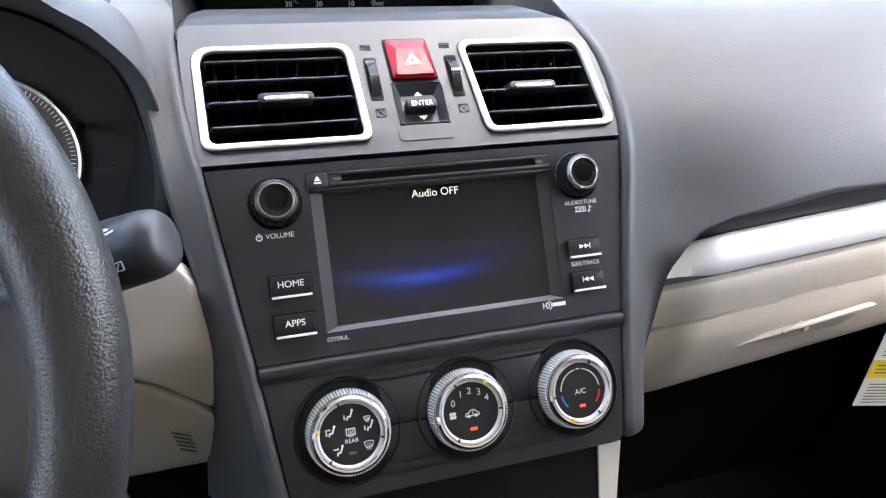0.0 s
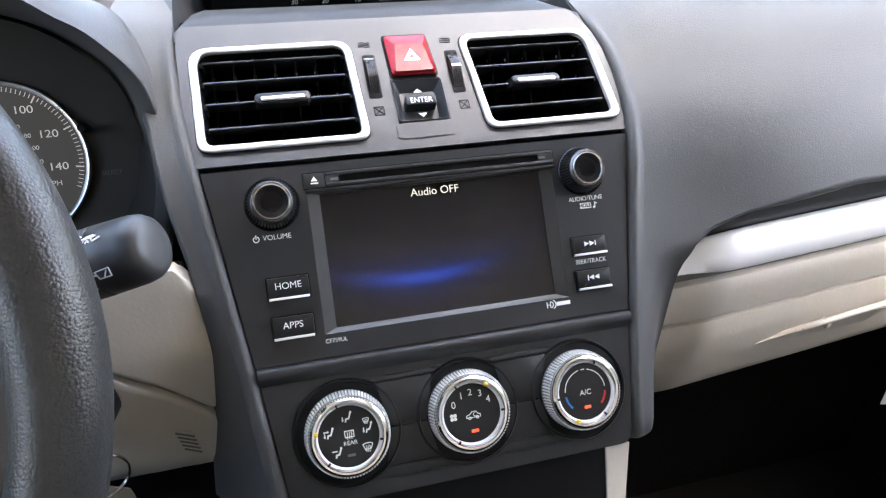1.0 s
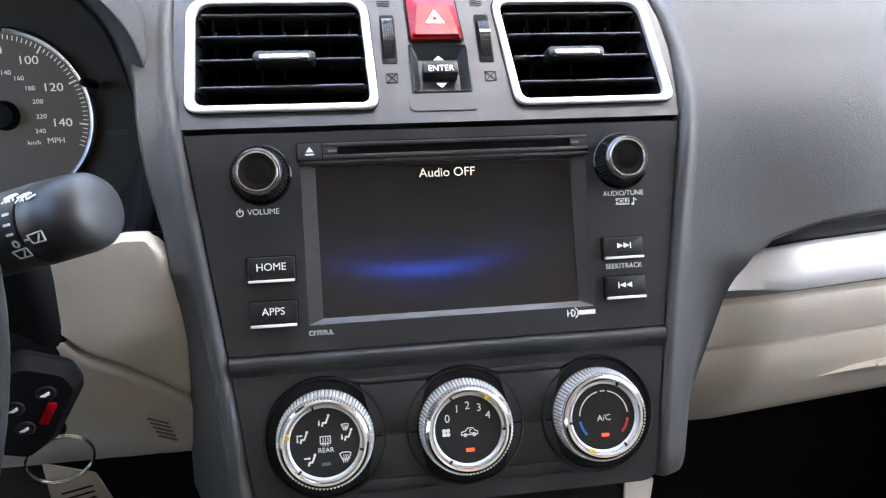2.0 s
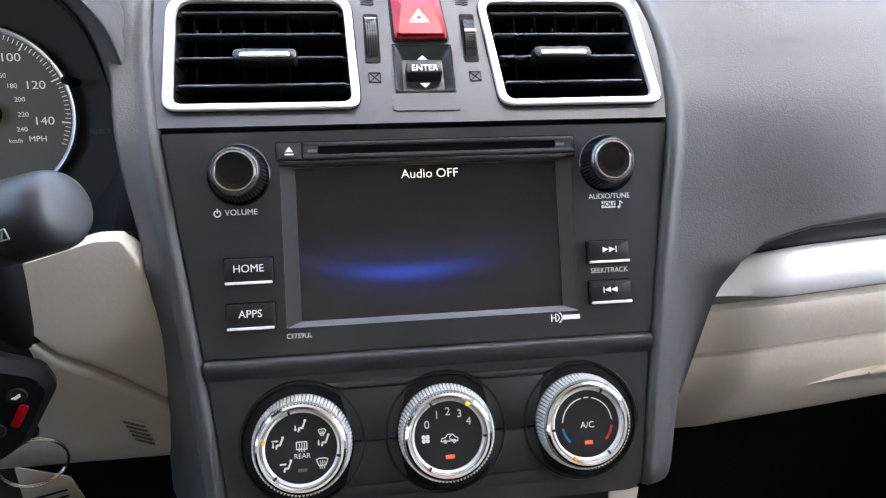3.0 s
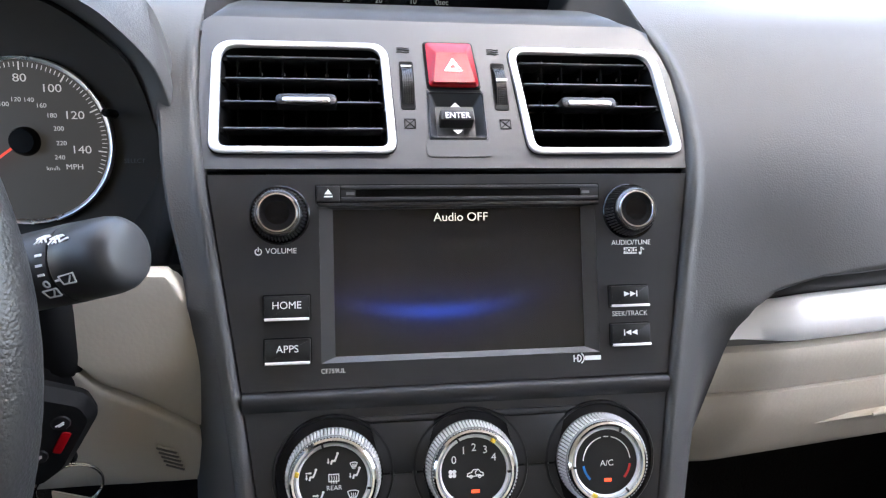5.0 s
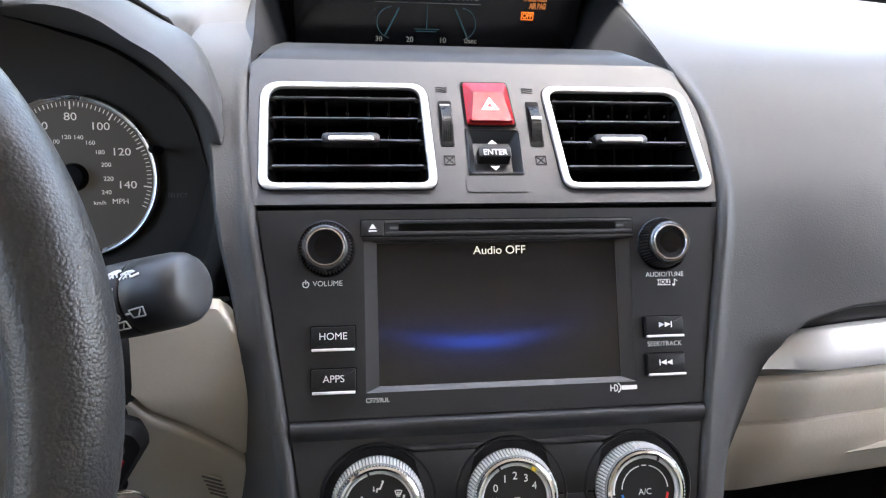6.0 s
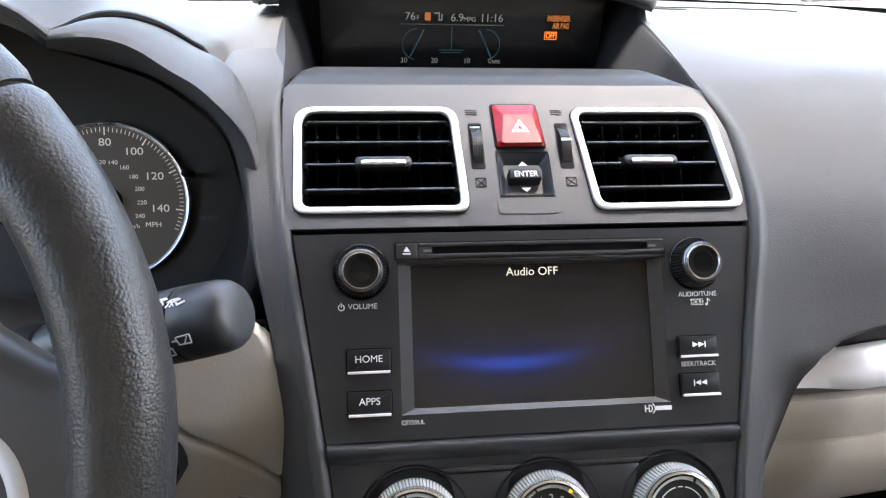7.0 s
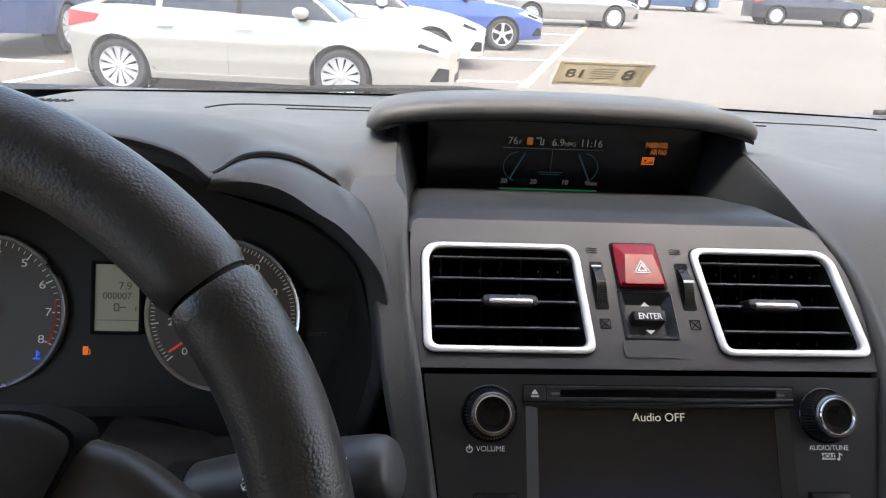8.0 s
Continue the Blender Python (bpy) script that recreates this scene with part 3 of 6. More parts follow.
for k, x in enumerate(np.linspace(-0.1420, 0.1300, 33)):
    d = max(0, abs(x) - (0.100 if x > 0 else 0.124)) / (0.030 if x > 0 else 0.018)
    drop = 0.009 * d * d
    a, b = lean(x, 0.0360 - 0.3 * drop, 0.0965 - drop), lean(x, 0.0398 - 0.3 * drop, 0.1035 - drop)
    shelf.append([tuple(a), tuple(b), (x, 0.108, 1.0640 - drop), (x, 0.135, 1.0615 - drop), (x, 0.18, 1.052 - drop), (x, 0.236, 1.0385), (x, 0.245, 1.034)])
part("shelf", sheet(shelf), SHELF, bay, smooth=75)
face = thing("trip_display", "dark multi-function display with pale figures", "display", pose(0, 0.241, 1.062, 3))
part("screen", solid(-0.126, 0.112, 0, 0.01, -0.036, 0.046, 0.001), DISPLAY, face)
for sgn in (-1, 1):
    wall = []
    for y in np.linspace(0.080, 0.262, 24):
        line = face_line(sgn * 0.14, sgn)
        zt = float(np.interp(min(y, 0.2), [p.y for p in line], [p.z for p in line]))
        xa = inner_edge(zt, sgn)
        zt = zt - 0.001 if y < 0.2 else zt + (1.100 - zt) * step(0.208, 0.222, y)
        t = (y - 0.080) / 0.182
        xb = between([(0, xa - 0.001), (0.30, 0.135), (1, 0.118)], t) + sgn * CX * min(1, t / 0.6)
        zb = between([(0, 1.054), (0.25, 1.0575), (1, 1.034)], t)
        h = zt - zb
        wall.append([(sgn * (xa + 0.006), y, zt - 0.002), (sgn * xa, y, zt), (sgn * (xa + (xb - xa) * 0.12), y, zt - 0.04 * h), (sgn * (xa + (xb - xa) * 0.3), y, zt - 0.18 * h), (sgn * (xa + (xb - xa) * 0.6), y, zt - 0.5 * h), (sgn * xb, y, zb - 0.002)])
    part("side_wall", sheet(wall), SHELF, bay, smooth=70)

part("back_wall", solid(-0.152, 0.136, 0.262, 0.272, 1.028, 1.104), MATTE, bay)
hood = thing("display_hood", "dark padded visor over the trip display", "visor")
secs = []
for x in sorted(list(np.linspace(-1, 1, 41)) + [q * w for q in (-1, 1) for w in (0.93, 0.965, 0.98, 0.99, 0.9965)]):
    xx = CX - 0.002 + 0.163 * x
    e = abs(x)
    arch = math.sqrt(max(0, 1 - e ** 5))
    zt = 1.100 + 0.023 * arch * (1 - 0.25 * e * e)
    front = 0.186 + 0.016 * e ** 3
    thick = 0.0180 - 0.0015 * arch
    s = math.sqrt(max(0.0004, 1 - (max(0, e - 0.90) / 0.10) ** 2))
    zc, yc = zt - thick * 0.55, front + 0.05
    sec = [(front + 0.06, zt - 0.0012), (front + 0.025, zt), (front + 0.012, zt - 0.0006), (front + 0.004, zt - thick * 0.12), (front, zt - thick * 0.4), (front + 0.0015, zt - thick * 0.75), (front + 0.007, zt - thick), (front + 0.03, zt - thick * 1.02), (front + 0.08, zt - thick * 1.05)]
    secs.append([(xx, front + 0.12, crown(xx, front + 0.12) + 0.001)] + [(xx, yc + (y - yc) * (0.35 + 0.65 * s), zc + (z - zc) * s) for y, z in sec])
part("visor", rings(bmesh.new(), secs, cap0=True, cap1=True), PAD, hood, smooth=75)

part("ceiling_liner", sheet([[(CX - 0.004 + 0.152 * x, y, 1.1045 - 0.012 * abs(x) ** 5) for y in (0.198, 0.23, 0.27)] for x in np.linspace(-1, 1, 21)], (0, 0, 0.003)), MATTE, hood, "dark underside of the visor")

# figures of the trip display
P = lambda x, z: pose(x, -0.0006, z)
letters("76", 0.0062, PALE, face, P(-0.0525, 0.0185))
letters("F", 0.0035, PALE, face, P(-0.0462, 0.0175))
poly(rounded([(-0.0405, 0.0155), (-0.0355, 0.0155), (-0.0355, 0.022), (-0.0405, 0.022)], 0.001), -0.0006, AMBERDIM, face, "indicator", label="amber indicator")
strokes([[(-0.0325, 0.0215), (-0.0295, 0.0215)], [(-0.0285, 0.022), (-0.0285, 0.016), (-0.0262, 0.016), (-0.0262, 0.0205)]], 0.001, -0.0006, PALE, face)
letters("6.9", 0.0062, PALE, face, P(-0.0135, 0.0180))
letters("MPG", 0.0036, PALE, face, P(-0.0030, 0.0168))
letters("11:16", 0.0062, PALE, face, P(0.0155, 0.0180))
strokes([[(-0.0605, 0.0125), (0.0265, 0.0125)]], 0.0007, -0.0006, GREYPRINT, face, "rule")
for t, x in (("30", -0.0575), ("20", -0.0315), ("10", -0.0035), ("0sec", 0.0205)):
    letters(t, 0.0042, PALE, face, P(x, -0.0175))
strokes([[(-0.0605, -0.0245), (0.0255, -0.0245)]], 0.0013, -0.0006, GREENBAR, face, "bar")
for line, w in ((arc(-0.046, -0.004, 0.013, 95, 255), 0.0006), (arc(0.011, -0.004, 0.013, 85, -75), 0.0006), ([(-0.052, -0.014), (-0.041, 0.008)], 0.0012), ([(0.017, -0.014), (0.006, 0.008)], 0.0012), ([(-0.0175, -0.008), (-0.0175, 0.011)], 0.0006), ([(-0.028, -0.0085), (-0.007, -0.0085)], 0.0006), ([(-0.026, -0.0105), (-0.009, -0.0105)], 0.0006)):
    strokes([line], w, -0.0006, CYAN, face, "gauge_line")
for z, t in ((0.0185, "PASSENGER"), (0.0125, "AIR BAG")):
    letters(t, 0.0042, AMBERDIM, face, P(0.073 if z > 0.015 else 0.0755, z), wide=0.62, bold=0.0004)
strokes([[(0.0625, 0.0015), (0.0625, 0.0075), (0.0725, 0.0075), (0.0725, 0.0015), (0.0625, 0.0015)]], 0.0007, -0.0006, AMBER, face, "border")
letters("OFF", 0.0042, AMBER, face, P(0.0675, 0.0045), wide=0.8, bold=0.0002)

# ---- vent panel ----
SLAT = surface("slat_plastic", (0.014, 0.014, 0.015), 0.3, grain=0.0003, relief=0.00001, spec=0.6)
PIVOT = surface("vane_pivot", (0.22, 0.22, 0.23), 0.35, spec=0.6)
SLATRIB = surface("rib_plastic", (0.035, 0.035, 0.037), 0.28, spec=0.6)
VS, VB = 0.366, 0.0005
vent_panel = thing("vent_panel", "dark grey satin panel with two air vents and switches", "panel", STACK)
VENTS = {
    1: (rounded([(-0.1330, 0.0117), (-0.0328, 0.0114), (-0.0357, 0.0811), (-0.1345, 0.0811)], [0.008, 0.008, 0.011, 0.013], 6),
        rounded([(-0.1280, 0.0158), (-0.0376, 0.0155), (-0.0402, 0.0773), (-0.1296, 0.0773)], [0.005, 0.005, 0.008, 0.010], 6)),
    -1: (rounded([(0.0414, 0.0112), (0.1334, 0.0115), (0.1302, 0.0808), (0.0358, 0.0808)], [0.008, 0.008, 0.014, 0.009], 6),
         rounded([(0.0456, 0.0153), (0.1282, 0.0156), (0.1252, 0.0768), (0.0405, 0.0768)], [0.005, 0.005, 0.011, 0.006], 6)),
}


# body: three upright bays and the bands above and below the vents
lo, hi = 0.0030, 0.1000


def facet(name, outline, soft=0.0, y=0.0, mat=TRIM):
    return part(name, plate(outline, y, y + 0.012, soft, VS, VB), mat, vent_panel)


facet("lower_band", [(-0.1345, lo), (0.1338, lo), (0.1350, 0.0110), (-0.1362, 0.0110)])
facet("upper_band", rounded([(-0.1412, 0.0812), (0.1322, 0.0812), (0.1300, 0.0868), (0.1222, 0.098), (-0.1398, 0.098)], [0, 0, 0.006, 0.010, 0.006], 8))
for box_ in ((-0.0320, -0.0143, 0.0110, 0.0812), (0.0187, 0.0352, 0.0110, 0.0812), (-0.0143, 0.0187, 0.0110, 0.0191), (-0.0143, 0.0187, 0.0505, 0.0812)):
    facet("centre_field", [(box_[0], box_[2]), (box_[1], box_[2]), (box_[1], box_[3]), (box_[0], box_[3])])
for s in (-1, 1):
    corners = [(-0.1353, 0.0109), (-0.0319, 0.0109), (-0.0319, 0.0813), (-0.1353, 0.0813)] if s < 0 else [(0.0351, 0.0109), (0.1353, 0.0109), (0.1316, 0.0813), (0.0351, 0.0813)]
    facet("end_piece", [(-0.1352, 0.0110), (-0.1362, 0.0110), (-0.1398, 0.043), (-0.1412, 0.0812), (-0.1352, 0.0812)] if s < 0 else [(0.1352, 0.0110), (0.1355, 0.0110), (0.1376, 0.030), (0.1385, 0.045), (0.1374, 0.064), (0.1340, 0.0774), (0.1324, 0.0812), (0.1315, 0.0812)])
    part("vent_seat", band(rounded(corners, 0.0001, 6), VENTS[-s][0], 0.0, 0.012, 0.0, VS, VB), TRIM, vent_panel)


def flat_frame(outer, inner, y0, y1, soft, slope, base):
    """A raised frame with a flat front and small rounded edges."""
    at = lambda p, y: (p[0], y + base + slope * p[1], p[1])
    mix = lambda t: [(a[0] + (c[0] - a[0]) * t, a[1] + (c[1] - a[1]) * t) for a, c in zip(outer, inner)]
    rows = [[at(p, y) for p in mix(t)] for t, y in ((0, y1), (0, y0 + soft), (0.05, y0 + soft * 0.35), (0.16, y0), (0.50, y0 - 0.0002), (0.80, y0), (0.94, y0 + soft * 0.4), (1, y0 + soft * 1.2), (1.01, y0 + 0.0022), (0.9, y1))]
    return rings(bmesh.new(), rows + [rows[0]])


def air_vent(mir, label):
    v = thing("air_vent", label, "air vent", STACK, "centre air vents")
    o, i = VENTS[mir]
    xs = [p[0] for p in i]
    xl, xr, xm = min(xs), max(xs), (min(xs) + max(xs)) / 2
    part("bezel_gap", flat_frame([(xm + (a - xm) * 1.011, 0.0465 + (b - 0.0465) * 1.014) for a, b in o], o, -0.0006, 0.004, 0.0004, VS, VB), MATTE, v)
    part("bezel", flat_frame(o, i, -0.0032, 0.010, 0.0010, VS, VB), BRIGHT, v, "bright satin silver surround", smooth=50)
    hub = lambda z: VB + VS * z
    # tunnel
    back = [(xm + (a - xm) * 0.93, 0.047 + (b - 0.047) * 0.9) for a, b in i]
    rings_bm = rings(bmesh.new(), [[(a, hub(b) + 0.001, b) for a, b in i], [(a, hub(b) + 0.055, b) for a, b in back]], cap1=True)
    part("duct", rings_bm, MATTE, v)
    reach = lambda z, q: between(sorted((p[1], p[0]) for p in i if (p[0] - xm) * q > 0), z)
    for k, z in enumerate((0.0711, 0.0572, 0.0427, 0.0265) if mir > 0 else (0.0705, 0.0564, 0.0420, 0.0261)):
        x0, x1 = reach(z, -1) - 0.0006, reach(z, 1) + 0.0006
        bm = bmesh.new()
        prof = [(0.0030, 0.0013), (0.0010, 0.0010), (0.0003, 0.0006), (0.0, 0.0), (0.0004, -0.0006), (0.0018, -0.0010), (0.024, 0.0015), (0.024, 0.0032)]
        rings(bm, [[(x, hub(z) + y, z + dz) for y, dz in prof] for x in (x0 + 0.0030, x1 - 0.0030)], cap0=True, cap1=True)
        slat = part("slat", bm, SLAT, v, smooth=50)
        for q, x in ((-1, x0), (1, x1 - 0.0032)):
            part("slat_end", solid(x, x + 0.0032, hub(z) + 0.0012, hub(z) + 0.018, z - 0.0022, z + 0.0002, 0.0003), MATTE, slat)
    for k in range(7):
        x = xm + (k - 3) * 0.0127
        vane = part("vane", solid(x - 0.0005, x + 0.0005, 0.026 + VS * 0.02, 0.060, 0.019, 0.075), HOLLOW, v)
        for z in (0.0648, 0.0500, 0.0210):
            part("pivot", turned([(0.0, -0.0008), (0.0010, -0.0006), (0.0012, 0.0010)], 10, pose(x, 0.0305 + VS * 0.02, z), cap=False), PIVOT, vane)
    xm += 0.0018 if mir > 0 else -0.0046
    tab = part("tab", plate(rounded([(xm - 0.0165, 0.0391), (xm + 0.0165, 0.0391), (xm + 0.0165, 0.0462), (xm - 0.0165, 0.0462)], 0.0038), -0.0070, 0.006, 0.0012, VS, VB), SMOOTH, v, "dark grip with a chrome insert")
    part("insert", plate(rounded([(xm - 0.0130, 0.0402), (xm + 0.0130, 0.0402), (xm + 0.0130, 0.0438), (xm - 0.0130, 0.0438)], 0.0016), -0.0082, -0.006, 0.0008, VS, VB), TABMETAL, tab)
    return v


air_vent(1, "dark-slatted air vent with silver surround, beside the instruments")
air_vent(-1, "dark-slatted air vent with silver surround, passenger side")

# hazard button: a faceted red lens
hazard = thing("hazard_button", "red faceted hazard warning button with a white triangle", "button", STACK)
ho = rounded([(-0.0132, 0.0525), (0.0172, 0.0525), (0.0145, 0.0828), (-0.0140, 0.0828)], 0.0024)
part("collar", plate([(0.0016 + (a - 0.0016) * 1.05, 0.068 + (b - 0.068) * 1.05) for a, b in ho], -0.0006, 0.006, 0.0, VS, VB), MATTE, hazard)
hub = lambda z: VB + VS * z
mid = [(0.0016 + (a - 0.0016) * 0.96, 0.068 + (b - 0.068) * 0.96) for a, b in ho]
brim = [(0.0016 + (a - 0.0016) * 0.90, 0.068 + (b - 0.068) * 0.90) for a, b in ho]
flat_ = rounded([(-0.0106, 0.0546), (0.0138, 0.0546), (0.0100, 0.0742), (-0.0078, 0.0742)], 0.0012)
bm = rings(bmesh.new(), [[(a, hub(b) + 0.003, b) for a, b in mid], [(a, hub(b) - 0.0026, b) for a, b in mid], [(a, hub(b) - 0.0034, b) for a, b in brim], [(a, hub(b) - 0.0068, b) for a, b in flat_]], cap1=True)
lens = part("lens", bm, RED, hazard, smooth=18)
tri = [(0.0014, 0.0702), (-0.0036, 0.0618), (0.0064, 0.0618), (0.0014, 0.0702)]
HZ = pose(0, VB + VS * 0.066 - 0.0071, 0.066, -math.degrees(math.atan(VS))) @ pose(0, 0, -0.066)
strokes([tri], 0.0008, 0, WHITE, hazard, "triangle", HZ)
strokes([[(0.0014 + (a - 0.0014) * 0.52, 0.0647 + (b - 0.0647) * 0.52) for a, b in tri]], 0.0008, 0, WHITE, hazard, "triangle", HZ)

# rocker switch
rocker = thing("enter_switch", "black rocker switch with arrows in a dished surround", "switch", STACK)
EN = pose(0.0022, VB + VS * 0.0348, 0.0348, -math.degrees(math.atan(VS)))
eo = rounded([(-0.0166, -0.0158), (0.0166, -0.0158), (0.0166, 0.0158), (-0.0166, 0.0158)], 0.0022)
ei = [(a * 0.92, b * 0.92) for a, b in eo]
part("surround", band(eo, ei, -0.0016, 0.004, 0.0006), PLASTIC, rocker, at=EN)
bm = rings(bmesh.new(), [[(a, -0.0006, b) for a, b in ei], [(a * 0.74, 0.0055, b * 0.70) for a, b in ei]], cap1=True)
part("dish", bm, TRIM, rocker, at=EN)
btn = part("key", plate(rounded([(-0.0098, -0.0042), (0.0098, -0.0042), (0.0098, 0.0032), (-0.0098, 0.0032)], 0.0012), -0.0026, 0.0062, 0.0010), SMOOTH, rocker, at=EN)
letters("ENTER", 0.0038, WHITE, rocker, EN @ pose(0, -0.0028, -0.0013), wide=0.88)
poly([(-0.0028, 0.0078), (0.0028, 0.0078), (0.0, 0.0106)], -0.0012, WHITE, rocker, "arrow", at=EN @ pose(0, 0.0032, 0.0000, 0))
poly([(-0.0028, -0.0078), (0.0, -0.0106), (0.0028, -0.0078)], -0.0012, WHITE, rocker, "arrow", at=EN @ pose(0, 0.0020, -0.0008, 0))
part("pocket", plate(rounded([(-0.0165, 0.0098), (0.0205, 0.0098), (0.0205, 0.020), (-0.0165, 0.020)], 0.003), 0.0006, 0.006, 0.0, VS, VB - 0.0014), TRIM, vent_panel)

# thumbwheels with their marks
for s, mark in ((-1, 0.0685), (1, 0.0545)):
    w = thing("thumbwheel", "ribbed black airflow thumbwheel with a white mark", "thumbwheel", STACK, "airflow thumbwheels")
    xc = 0.0020 + s * 0.0272
    T = pose(xc, VB + VS * 0.0542, 0.0542, -math.degrees(math.atan(VS)))
    so = rounded([(-0.0042, -0.0165), (0.0042, -0.0165), (0.0042, 0.0165), (-0.0042, 0.0165)], 0.0016)
    part("slot", plate(so, -0.0004, 0.006), MATTE, w, at=T)
    bm = bmesh.new()
    n = 32
    for k in range(n):
        a0, a1 = radians(-52 + 104 * k / n), radians(-52 + 104 * (k + 0.62) / n)
        for c in range(5):
            x0 = -0.0030 + c * 0.00125
            q = [(0.0185 * math.sin(a), 0.0128 - 0.0185 * math.cos(a)) for a in (a0, a1)]
            rings(bm, [[(x0, q[0][1], q[0][0]), (x0 + 0.0009, q[0][1], q[0][0]), (x0 + 0.0009, q[1][1], q[1][0]), (x0, q[1][1], q[1][0])], [(x0, q[0][1] + 0.001, q[0][0]), (x0 + 0.0009, q[0][1] + 0.001, q[0][0]), (x0 + 0.0009, q[1][1] + 0.001, q[1][0]), (x0, q[1][1] + 0.001, q[1][0])]], cap0=True)
    tagged(part("rib_band", bm, SLATRIB, w, at=T, smooth=0), kind="stuff")
    part("wheel", turned([(0.0178, -0.0031), (0.0181, -0.0029), (0.0181, 0.0029), (0.0178, 0.0031)], 48, pose(0, 0.0128, 0, 0, 0, 90)), MATTE, w, at=T)
    a = (mark - 0.0542) / 0.0187
    part("mark", solid(-0.0031, 0.0031, -0.0194, -0.0186, -0.0008, 0.0008), WHITE, w, "white position mark", at=T @ pose(0, 0.0128, 0, math.degrees(-a)))
    strokes([[(-0.003, -0.003), (0.003, -0.003), (0.003, 0.003), (-0.003, 0.003), (-0.003, -0.003)], [(-0.003, -0.003), (0.003, 0.003)], [(-0.003, 0.003), (0.003, -0.003)]], 0.0005, -0.0004, MATTE, vent_panel, at=pose(0.0025 + s * 0.0274, VB + VS * 0.0298, 0.0298, -math.degrees(math.atan(VS))))
    strokes([[(-0.0035, dz), (-0.0012, dz + 0.0003), (0.0012, dz - 0.0003), (0.0035, dz)] for dz in (-0.0016, 0, 0.0016)], 0.0005, -0.0004, MATTE, vent_panel, at=pose(0.0005 + s * 0.0270, VB + VS * 0.0776, 0.0776, -math.degrees(math.atan(VS))))

# ---- audio unit ----
audio = thing("car_stereo", "black car stereo with touch screen showing audio off", "car stereo", STACK)
# face: a wide plate with the screen opening, made of four flush fields
op = (-0.0757, 0.0772, -0.1003, -0.0165)


def field(outline):
    return part("face_field", plate(outline, 0, 0.012), PLASTIC, audio)


eL = lambda z: -(0.1330 + z * 0.0165 / 0.114)
field([(eL(-0.0005), -0.0005), (-eL(-0.0005), -0.0005), (-eL(op[3]), op[3]), (eL(op[3]), op[3])])
field([(eL(op[2]), op[2]), (-eL(op[2]), op[2]), (-eL(-0.1136), -0.1136), (eL(-0.1136), -0.1136)])
field([(eL(op[2]), op[2]), (op[0], op[2]), (op[0], op[3]), (eL(op[3]), op[3])])
field([(op[1], op[2]), (-eL(op[2]), op[2]), (-eL(op[3]), op[3]), (op[1], op[3])])
scr = (-0.0685, 0.0698, -0.0975, -0.0190)
ring_at = lambda q, y: [(q[0], y, q[2]), (q[1], y, q[2]), (q[1], y, q[3]), (q[0], y, q[3])]
bm = rings(bmesh.new(), [ring_at(op, 0.0002), ring_at(op, 0.0005), ring_at(scr, 0.0029), ring_at(scr, 0.006)])
part("screen_bezel", bm, BEZEL, audio, "sloped surround of the screen", smooth=0)
screen = part("screen", solid(scr[0] - 0.001, scr[1] + 0.001, 0.0036, 0.0055, scr[2] - 0.001, scr[3] + 0.001), SCREEN, audio, "dim display with a blue glow", smooth=0)
letters("Audio OFF", 0.0046, AUDIO, screen, pose(0.0012, 0.0034, -0.0238), wide=1.02)
# disc bar with slot and eject key
part("bar_gap", plate(rounded([(-0.0776, -0.0160), (0.0798, -0.0160), (0.0798, -0.0058), (-0.0776, -0.0058)], 0.001, 3), -0.0003, 0.002), MATTE, audio)
bar = part("disc_bar", plate(rounded([(-0.0640, -0.0086), (0.0790, -0.0086), (0.0790, -0.0066), (-0.0640, -0.0066)], 0.0006, 3), -0.0012, 0.004, 0.0005), PLASTIC, audio)
part("bar_lower", plate(rounded([(-0.0640, -0.0152), (0.0790, -0.0152), (0.0790, -0.0128), (-0.0640, -0.0128)], 0.0006, 3), -0.0014, 0.004, 0.0005), PLASTIC, bar)
for a, b in ((-0.0640, -0.0562), (0.0690, 0.0790)):
    part("bar_end", solid(a, b, -0.0011, 0.004, -0.0129, -0.0085), PLASTIC, bar)
part("disc_slot", solid(-0.0565, 0.0695, -0.0003, 0.0, -0.0130, -0.0084), HOLLOW, bar, "dark disc slot")
part("slot_lip", tube([(-0.0560, 0.0002, -0.0118), (0.0690, 0.0002, -0.0124)], 0.0005, 8), MATTE, bar)
for x in (-0.0590, 0.0715):
    part("guide", solid(x - 0.0022, x + 0.0022, -0.0016, -0.0011, -0.0116, -0.0102), GREYPRINT, bar)
part("ledge", solid(-0.0765, 0.0795, -0.0010, 0.003, -0.0178, -0.0158, 0.0006), SMOOTH, audio)
eject = part("eject_key", plate(rounded([(-0.0768, -0.0152), (-0.0645, -0.0152), (-0.0645, -0.0066), (-0.0768, -0.0066)], 0.0008, 3), -0.0012, 0.004, 0.0005), PLASTIC, audio)
poly([(-0.0726, -0.0112), (-0.0686, -0.0112), (-0.0706, -0.0084)], -0.0014, WHITE, eject, "arrow")
strokes([[(-0.0726, -0.0124), (-0.0686, -0.0124)]], 0.0008, -0.0014, WHITE, eject, "bar")


